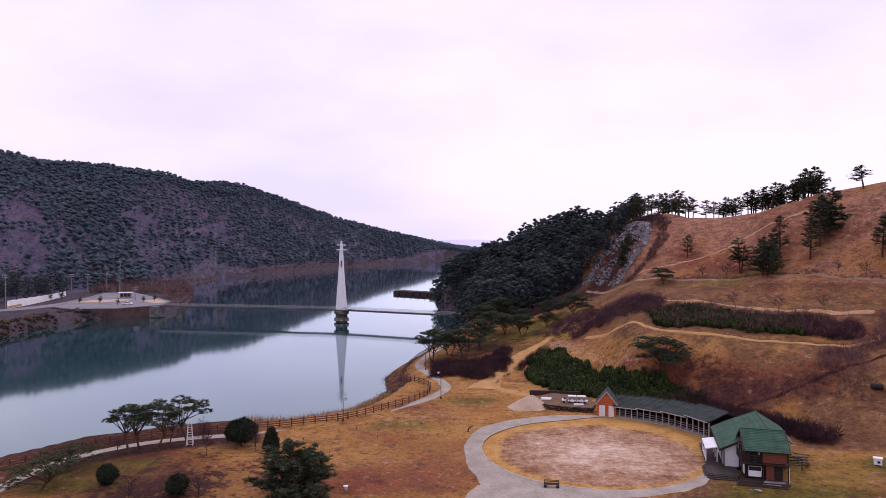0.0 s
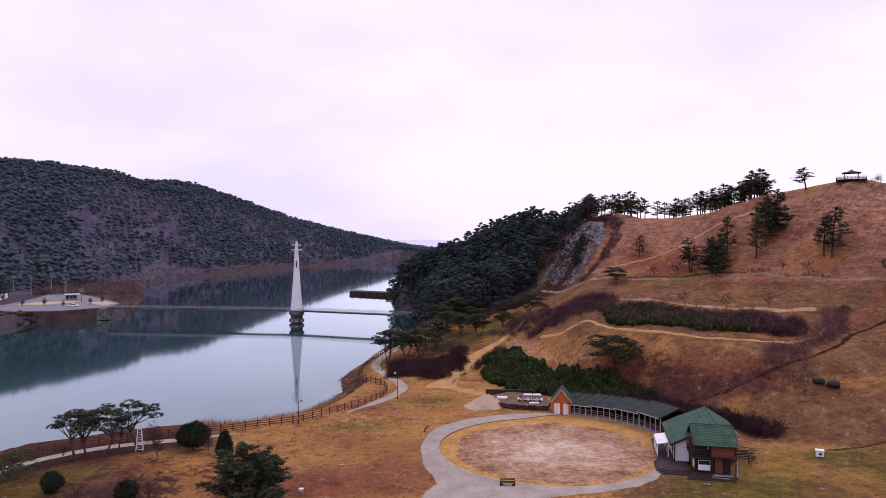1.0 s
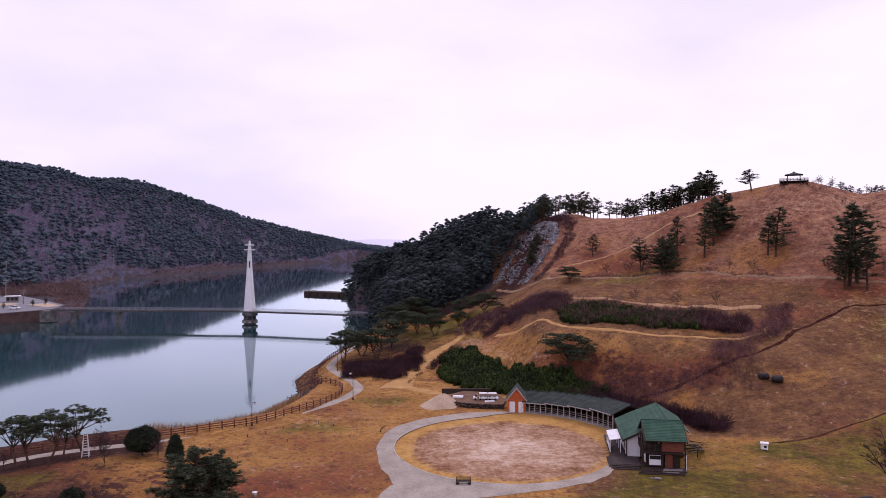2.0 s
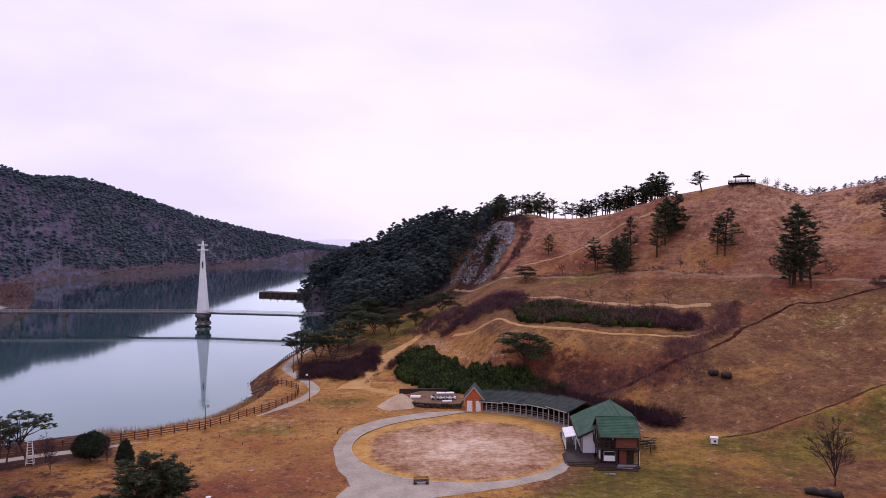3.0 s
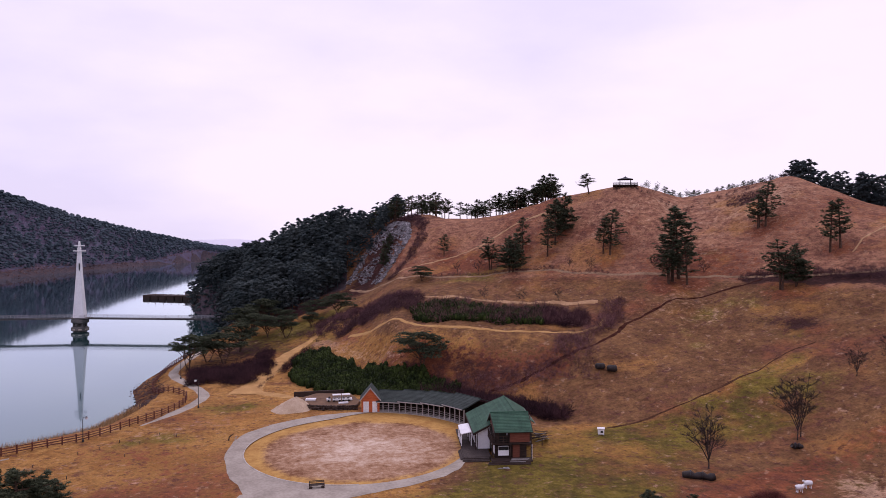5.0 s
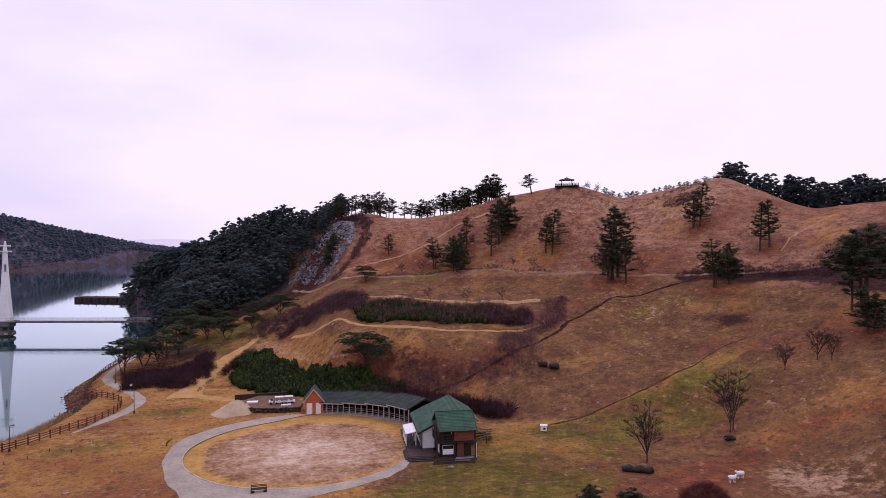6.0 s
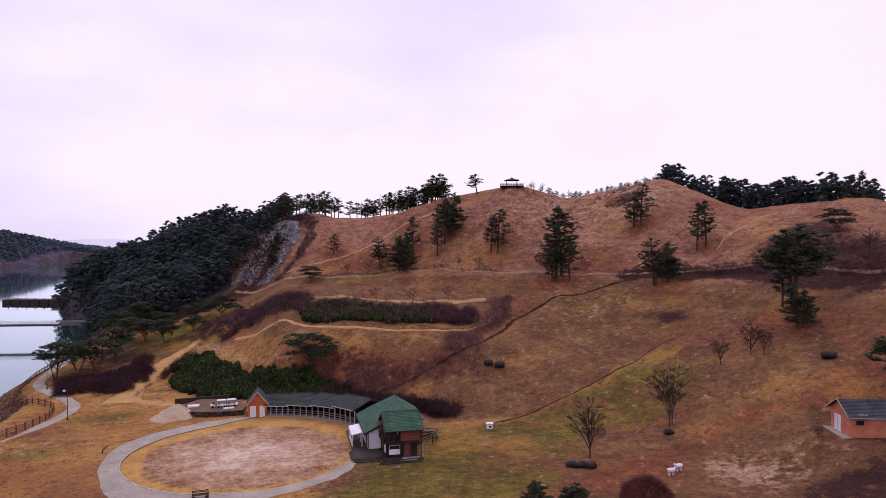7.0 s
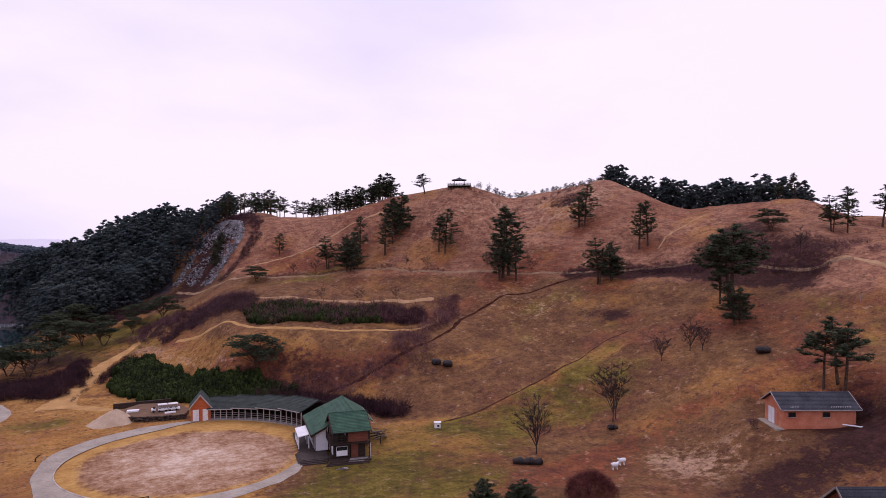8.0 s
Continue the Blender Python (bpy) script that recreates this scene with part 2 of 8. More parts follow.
M_NEEDLE = surface("pine_needles", (0.042, 0.056, 0.036), (0.115, 0.134, 0.078), 0.9, 0.8, 0.0, fine=0.25, island=0.45, spec=0.15)
# far woods: bluer needles than the near pines, distance haze mixed into the colour
M_NEEDLE_FAR = surface("hazed_far_pine_needles", (0.050, 0.072, 0.078), (0.110, 0.134, 0.130), 9.0, 0.9, 0.0, fine=2.0, island=0.25, spec=0.1)
# mountain plants: base colours lifted towards pale blue to paint the air's haze
M_MOUNT = surface("mountain_undergrowth", (0.130, 0.102, 0.152), (0.090, 0.090, 0.128), 60.0, 0.95, 0.0, fine=16.0, spec=0.05, streak=(1.3, 0.45, 1.0))
for nd in M_MOUNT.node_tree.nodes:
    if nd.type == "VALTORGB":
        nd.color_ramp.elements[0].position, nd.color_ramp.elements[1].position = 0.34, 0.54
M_MOUNT_PINE = surface("hazed_mountain_pine_needles", (0.092, 0.128, 0.160), (0.142, 0.182, 0.216), 70.0, 0.9, 0.0, fine=8.0, island=0.16, spec=0.05)
M_MOUNT_BARE = surface("hazed_mountain_bare_twigs", (0.17, 0.130, 0.205), (0.25, 0.190, 0.280), 60.0, 0.9, 0.0, fine=8.0, island=0.3, spec=0.05)
for m in (M_NEEDLE, M_NEEDLE_FAR, M_MOUNT_PINE):
    let_light_through(m, 0.45)
M_HEDGE = surface("hedge_leaves", (0.007, 0.014, 0.004), (0.034, 0.050, 0.011), 2.6, 0.85, 0.0, fine=0.4, island=0.5, spec=0.1)
M_DARKLEAF = surface("dark_evergreen_leaves", (0.010, 0.016, 0.010), (0.030, 0.040, 0.020), 0.6, 0.7, 0.0, fine=0.2, island=0.5, spec=0.2)
M_TWIG = surface("bare_purple_twigs", (0.048, 0.024, 0.030), (0.140, 0.074, 0.080), 3.5, 0.9, 0.0, fine=0.8, island=0.5, spec=0.1)
M_DARKTWIG = surface("dark_purple_twigs", (0.026, 0.013, 0.018), (0.088, 0.042, 0.048), 3.5, 0.9, 0.0, fine=0.8, island=0.5, spec=0.1)
M_HAZE = surface("reddish_fine_twigs", (0.090, 0.042, 0.047), (0.215, 0.108, 0.106), 4.0, 0.9, 0.0, fine=1.0, island=0.5, spec=0.1)
M_BARK = surface("pine_bark", (0.045, 0.026, 0.018), (0.12, 0.07, 0.045), 0.5, 0.9, 0.4, fine=0.1)
M_GREYBARK = surface("grey_bare_bark", (0.024, 0.017, 0.016), (0.065, 0.046, 0.042), 0.5, 0.9, 0.3, fine=0.1)
M_REED = surface("dry_reeds", (0.26, 0.15, 0.07), (0.50, 0.33, 0.17), 2.0, 0.9, 0.0, fine=0.4, island=0.35, spec=0.1)
M_WHITE = surface("white_paint", (0.74, 0.74, 0.76), (0.88, 0.88, 0.89), 1.5, 0.5, 0.08)
M_TOWER = surface("weathered_white_steel", (0.72, 0.72, 0.74), (0.87, 0.86, 0.87), 5.0, 0.5, 0.08)
M_FENCE = surface("red_brown_stained_wood", (0.085, 0.027, 0.020), (0.16, 0.054, 0.038), 0.8, 0.75, 0.2)
M_DARKWOOD = surface("dark_stained_wood", (0.020, 0.012, 0.010), (0.055, 0.032, 0.024), 0.8, 0.75, 0.25, streak=(1, 1, 6))
M_DECK = surface("worn_deck_boards", (0.030, 0.021, 0.019), (0.068, 0.050, 0.044), 0.6, 0.8, 0.25, streak=(4, 1, 1))
M_REDWOOD = surface("red_brown_cladding", (0.13, 0.036, 0.022), (0.21, 0.07, 0.042), 0.8, 0.75, 0.2, streak=(1, 1, 8), vary=0.12)
M_ORANGE = surface("orange_painted_boards", (0.42, 0.088, 0.025), (0.56, 0.15, 0.05), 1.0, 0.7, 0.15, streak=(1, 1, 6), vary=0.10)
M_GREENROOF = surface("green_shingles", (0.024, 0.070, 0.046), (0.050, 0.125, 0.080), 1.2, 0.85, 0.3, fine=0.15, vary=0.16)
M_DARKROOF = surface("dark_green_shingles", (0.020, 0.031, 0.028), (0.043, 0.058, 0.052), 1.2, 0.85, 0.3, fine=0.15, vary=0.16)
M_GREYROOF = surface("dark_grey_shingles", (0.020, 0.023, 0.031), (0.046, 0.052, 0.063), 1.2, 0.8, 0.3, fine=0.15, vary=0.14)
M_GREYWOOD = surface("weathered_grey_wood", (0.15, 0.135, 0.13), (0.30, 0.275, 0.26), 0.8, 0.85, 0.2)
M_PALEWOOD = surface("pale_grey_painted_wood", (0.30, 0.28, 0.27), (0.48, 0.45, 0.44), 0.8, 0.8, 0.2)
M_METAL = surface("dark_metal", (0.03, 0.03, 0.033), (0.06, 0.06, 0.065), 0.5, 0.45, 0.1, metal=0.6)
M_STEEL = surface("galvanised_steel", (0.28, 0.28, 0.30), (0.45, 0.45, 0.47), 0.8, 0.45, 0.05, metal=0.7)
M_ROCK = surface("grey_rock", (0.075, 0.070, 0.074), (0.34, 0.32, 0.33), 1.2, 0.9, 0.5, fine=0.3, vary=0.35)
M_ROCKS = surface("grey_rock_rubble", (0.060, 0.056, 0.060), (0.30, 0.28, 0.29), 1.2, 0.9, 0.5, fine=0.3, island=0.4)
M_PIER = surface("stained_pier_concrete", (0.05, 0.05, 0.05), (0.16, 0.15, 0.145), 1.5, 0.85, 0.3)
M_GLASS = surface("dark_window_glass", (0.012, 0.014, 0.018), (0.02, 0.022, 0.028), 1.0, 0.08, 0.0, spec=0.5)
M_BLACK = surface("black_rubber", (0.010, 0.010, 0.011), (0.022, 0.021, 0.022), 0.5, 0.7, 0.1)
M_BRICK = surface("orange_red_brick", (0.50, 0.150, 0.078), (0.64, 0.245, 0.140), 1.0, 0.85, 0.25, fine=0.12)
# ---- the land ----
WATER = -3.0
# lake outline in plan
LAKE = [(-63.5, 98), (-56.5, 108.8), (-43, 116), (-33, 120.5), (-27.2, 125.4), (-20, 130), (-16, 140), (-13.2, 152), (-15, 166),
        (-12.6, 180), (-6.5, 203), (0, 231), (9, 262), (15, 292), (8, 312), (-2, 334), (-4, 380), (-2, 430), (14, 520), (30, 640),
        (46, 800), (60, 1000), (66, 1150), (5, 1150), (-67, 985), (-125, 840), (-162, 695), (-200, 612), (-188, 514), (-146, 404),
        (-124, 330), (-124, 312), (-148, 290), (-152, 255), (-149, 232), (-175, 140), (-260, 40), (-180, -60), (-100, 40)]
# near hill: bearing, then distance and height at its foot, rim, shelf, track, ridge and back
HILL_AZ = (-180, -60, -20, -6, -1, 2, 5, 8, 12, 16, 20, 24, 28, 32, 34.2, 36, 38.4, 40, 44, 45.7, 48, 52, 56, 60, 64, 80, 110, 180)
FOOT = ((60, 110, 120, 125, 135, 140, 142, 145, 142, 134, 131, 127, 120, 113, 111, 109, 106, 104, 101, 100, 98, 94, 88, 82, 78, 70, 60, 60),
        (0,) * 21 + (0.0, 0.4, 0.9, 1.3, 1.5, 0, 0))
RIM = ((100, 150, 150, 150, 170, 180, 180, 180, 172, 156, 150, 147, 146, 146, 143, 140, 138, 136, 132, 130, 127, 122, 116, 112, 108, 100, 90, 100),
       (0, 0, -1, 0, 0.5, 1, 2.5, 4.0, 7.2, 11.8, 11.4, 11.2, 11.0, 10.4, 9.0, 8.2, 7.8, 7.5, 7.0, 7.0, 7.0, 7.0, 7.2, 7.6, 8, 8, 3, 0))
SHELF = ((140, 200, 180, 180, 215, 225, 225, 222, 203, 180, 172, 169, 166, 164, 162, 161, 159, 158, 155, 153, 151, 147, 143, 140, 137, 130, 130, 140),
         (0, -6, -4, -1, 1, 2.5, 5, 8.4, 10.7, 15.0, 15.5, 14.8, 14.5, 14.8, 14.4, 14.2, 14.2, 14.2, 14.2, 14.4, 14.8, 15, 15.4, 16, 17, 17, 6, 0))
TRACK = ((180, 240, 240, 220, 300, 290, 275, 255, 236, 208, 198, 192, 188, 184, 182, 180, 179, 178, 176, 175, 174, 171, 167, 164, 162, 160, 160, 180),
         (0, -8, -8, -6, 2, 8, 11, 13.5, 15.2, 18.3, 19.6, 20.8, 21.5, 21.3, 21.3, 21.4, 21.5, 21.5, 22, 22.2, 22.6, 23.0, 23.3, 24, 25.6, 26, 12, 0))
RIDGE = ((400, 300, 300, 280, 342, 332, 312, 290, 274, 262, 248, 240, 232, 226, 224, 226, 238, 242, 246, 246, 236, 226, 218, 212, 212, 220, 300, 400),
         (10, -8, -8, -8, 7, 13, 20, 27.0, 32.0, 38.8, 37.3, 38.8, 41.7, 44.9, 46.4, 45.7, 43.9, 45.2, 48.6, 50.2, 45.5, 39.6, 39.4, 39.0, 34.6, 40, 30, 10))
BACK = ((900, 340, 340, 320, 395, 400, 390, 370, 350, 335, 325, 318, 310, 300, 300, 300, 310, 315, 320, 320, 310, 300, 290, 285, 285, 300, 600, 900),
        (30, -8, -8, -8, -5, -4, 0, 6, 12, 20, 22, 25, 27, 28, 28, 28, 30, 30, 32, 33, 33, 33, 33, 33, 33, 36, 40, 30))
# far shore and the wooded mountain beyond the lake
FAR_AZ = (-180, -90, -50, -32.6, -29, -23.5, -17.4, -13, -8.5, -4, 1.7, 6, 12, 40, 180)
FAR_FOOT = ((800, 420, 390, 392, 420, 470, 640, 730, 850, 985, 1080, 1130, 1200, 1500, 1500), (0, 1, 1, 1, 1, 1, 2, 2, 2, 2, 2, 1, 0, -6, -6))
FAR_MID = ((900, 560, 540, 545, 570, 640, 770, 840, 930, 1060, 1180, 1230, 1300, 1600, 1600), (10, 40, 48, 44, 44, 46, 46, 41, 34, 23, 11, 5, 2, -6, -6))
FAR_RIDGE = ((1300, 820, 860, 890, 885, 900, 960, 1000, 1040, 1130, 1260, 1340, 1450, 1700, 1700), (60, 108, 112, 107, 99, 97, 101, 83, 57, 38, 14, 4, -2, -6, -6))
FAR_BACK = ((1800, 1200, 1200, 1230, 1230, 1240, 1280, 1300, 1330, 1400, 1480, 1540, 1600, 2000, 2000), (60, 70, 70, 70, 66, 62, 55, 44, 30, 18, 6, 2, 0, -6, -6))


def tangents(x, y):
    """Slopes for a monotone cubic through y(x), along the last axis."""
    h, d = np.diff(x, axis=-1), np.diff(y, axis=-1)
    s = d / np.maximum(h, 1e-6)
    m = np.zeros_like(y)
    a, b = s[..., :-1], s[..., 1:]
    same = a * b > 0
    m[..., 1:-1] = np.where(same, 2 * a * b / np.where(same, a + b, 1.0), 0.0)
    m[..., 0], m[..., -1] = s[..., 0], s[..., -1]
    return m


def hermite(x0, x1, y0, y1, m0, m1, x):
    h = np.maximum(x1 - x0, 1e-6)
    u = np.clip((x - x0) / h, 0, 1)
    return (2 * u**3 - 3 * u**2 + 1) * y0 + (u**3 - 2 * u**2 + u) * h * m0 + (3 * u**2 - 2 * u**3) * y1 + (u**3 - u**2) * h * m1


def along(xk, yk, x):
    """Monotone cubic through a short list."""
    xk, yk = np.asarray(xk, float), np.asarray(yk, float)
    m = tangents(xk, yk)
    i = np.clip(np.searchsorted(xk, x) - 1, 0, len(xk) - 2)
    return hermite(xk[i], xk[i + 1], yk[i], yk[i + 1], m[i], m[i + 1], x)


def profile(az, d, knots, lines, start, end):
    D = np.stack([np.zeros_like(az)] + [along(knots, l[0], az) for l in lines] + [np.full_like(az, 6000.0)], -1)
    Z = np.stack([np.full_like(az, start)] + [along(knots, l[1], az) for l in lines] + [np.full_like(az, end)], -1)
    m = tangents(D, Z)
    i = np.clip((d[..., None] >= D).sum(-1) - 1, 0, D.shape[-1] - 2)[..., None]
    g = lambda a, j: np.take_along_axis(a, j, -1)[..., 0]
    return hermite(g(D, i), g(D, i + 1), g(Z, i), g(Z, i + 1), g(m, i), g(m, i + 1), d)


def grain(x, y, size, seed=0):
    """Smooth value noise, -1 to 1."""
    u, v = np.asarray(x) / size + seed * 17.3, np.asarray(y) / size + seed * 9.1
    i, j = np.floor(u), np.floor(v)
    a, b = u - i, v - j
    a, b = a * a * (3 - 2 * a), b * b * (3 - 2 * b)
    hsh = lambda p, q: np.modf(np.abs(np.sin(p * 127.1 + q * 311.7 + seed * 74.7) * 43758.5453))[0] * 2 - 1
    return (hsh(i, j) * (1 - a) + hsh(i + 1, j) * a) * (1 - b) + (hsh(i, j + 1) * (1 - a) + hsh(i + 1, j + 1) * a) * b


def lake_depth(x, y):
    """Metres inside the lake's outline (minus: on land)."""
    P = np.array(LAKE, float)
    Q = np.roll(P, -1, 0)
    best = np.full(x.shape, 1e9)
    inside = np.zeros(x.shape, bool)
    for (ax, ay), (bx, by) in zip(P, Q):
        ex, ey = bx - ax, by - ay
        u = np.clip(((x - ax) * ex + (y - ay) * ey) / (ex * ex + ey * ey), 0, 1)
        best = np.minimum(best, np.hypot(x - ax - u * ex, y - ay - u * ey))
        if ay != by:
            inside ^= ((ay > y) != (by > y)) & (x < ex * (y - ay) / (by - ay) + ax)
    return np.where(inside, best, -best)


def smooth01(v, lo, hi):
    u = np.clip((v - lo) / (hi - lo), 0, 1)
    return u * u * (3 - 2 * u)


def ground(x, y):
    """Height of the land at plan places."""
    x, y = np.asarray(x, float), np.asarray(y, float)
    az, d = np.degrees(np.arctan2(x, y)), np.hypot(x, y)
    near = profile(az, d, HILL_AZ, (FOOT, RIM, SHELF, TRACK, RIDGE, BACK), 0.0, 30.0)
    far = profile(az, d, FAR_AZ, (FAR_FOOT, FAR_MID, FAR_RIDGE, FAR_BACK), 0.0, -6.0)
    far = np.where(d < along(FAR_AZ, FAR_FOOT[0], az) * 0.6, -8.0, far)
    z = np.maximum(near, far)
    rough = smooth01(near, 1.0, 8.0) * smooth01(d, 100, 150) * (1 - smooth01(d, 600, 800))
    z = z + rough * ((0.7 + 0.9 * smooth01(near, 20, 28)) * grain(x, y, 17, 1) + 0.5 * grain(x, y, 6.5, 2) + 0.2 * grain(x, y, 2.4, 3) - 0.9 * smooth01(near, 18, 26) * np.abs(grain(x, y, 26, 12)))
    z = z + (1 - rough) * 0.10 * grain(x, y, 9, 4) * smooth01(np.hypot(x - 22, y - 98), 30, 42) * (d < 400)
    z = z + smooth01(far, 8, 50) * (d > 400) * (11 * grain(x * 0.8 + y * 0.6, (y * 0.8 - x * 0.6) * 0.4, 80, 5) + 3 * grain(x, y, 34, 6)) * (1 - smooth01(d, 860, 960))
    # level pads for the shed, and the meadow's garden mound
    k = np.exp(-(np.hypot(x - 92.0, y - 52.5) / 8.5) ** 4)
    z = z * (1 - k) + 4.65 * k
    z = z + 0.9 * np.exp(-(((x + 36) / 12) ** 2 + ((y - 90) / 9) ** 2))
    s = lake_depth(x, y)
    k = smooth01(-s, 0.0, np.where(d > 250, 5.0, 3.0 + 6.0 * smooth01(az, -19, -11)))
    return np.where(s > 0, WATER - 0.1 - np.minimum(s * 0.4, 5.0), WATER - 0.1 + (z - WATER + 0.1) * k)


def gz(x, y):
    return float(ground(np.array([x]), np.array([y]))[0])


def polar(x, y):
    return np.degrees(np.arctan2(x, y)), np.hypot(x, y)


def rounded(pts, step=1.0):
    """A smooth line through plan points, at even steps."""
    p = np.array(pts, float)
    t = np.concatenate([[0], np.cumsum(np.hypot(*np.diff(p, axis=0).T))])
    n = max(2, int(t[-1] / step) + 1)
    s = np.linspace(0, t[-1], n)
    m = np.gradient(p, t, axis=0)
    i = np.clip(np.searchsorted(t, s) - 1, 0, len(t) - 2)
    return np.stack([hermite(t[i], t[i + 1], p[i, k], p[i + 1, k], m[i, k], m[i + 1, k], s) for k in (0, 1)], 1)


def near_line(pts, width):
    c = rounded(pts, 1.0)

    def test(x, y):
        best = np.full(np.shape(x), 1e9)
        for px, py in c:
            best = np.minimum(best, np.hypot(x - px, y - py))
        w = width * (0.75 + 0.4 * grain(x, y, 4, 9) + 0.35 * grain(x, y, 1.5, 8))
        return best < w
    return test


def fade_line(pts, width):
    """Soft strength round a line: 1 on it, fading away from it."""
    c = rounded(pts, 1.0)

    def strength(x, y):
        best = np.full(np.shape(x), 1e9)
        for px, py in c:
            best = np.minimum(best, np.hypot(x - px, y - py))
        return np.exp(-(best / (width * (1 + 0.25 * grain(x, y, 6, 9)))) ** 2)
    return strength


def between(az0, az1, d0, d1):
    def test(x, y):
        az, d = polar(x, y)
        u = (az - az0) / (az1 - az0)
        f0, f1 = d0(u) if callable(d0) else d0, d1(u) if callable(d1) else d1
        v = (d - f0) / np.maximum(f1 - f0, 0.1)
        edge = np.minimum(np.minimum(u, 1 - u) * 9, np.minimum(v, 1 - v) * 4)
        return edge > 0.35 + 0.5 * grain(x, y, 4, 4) + 0.45 * grain(x, y, 1.6, 5)
    return test


def curve_of(*pairs):
    xk, yk = zip(*pairs)
    return lambda u: along(xk, yk, np.clip(u, 0, 1))


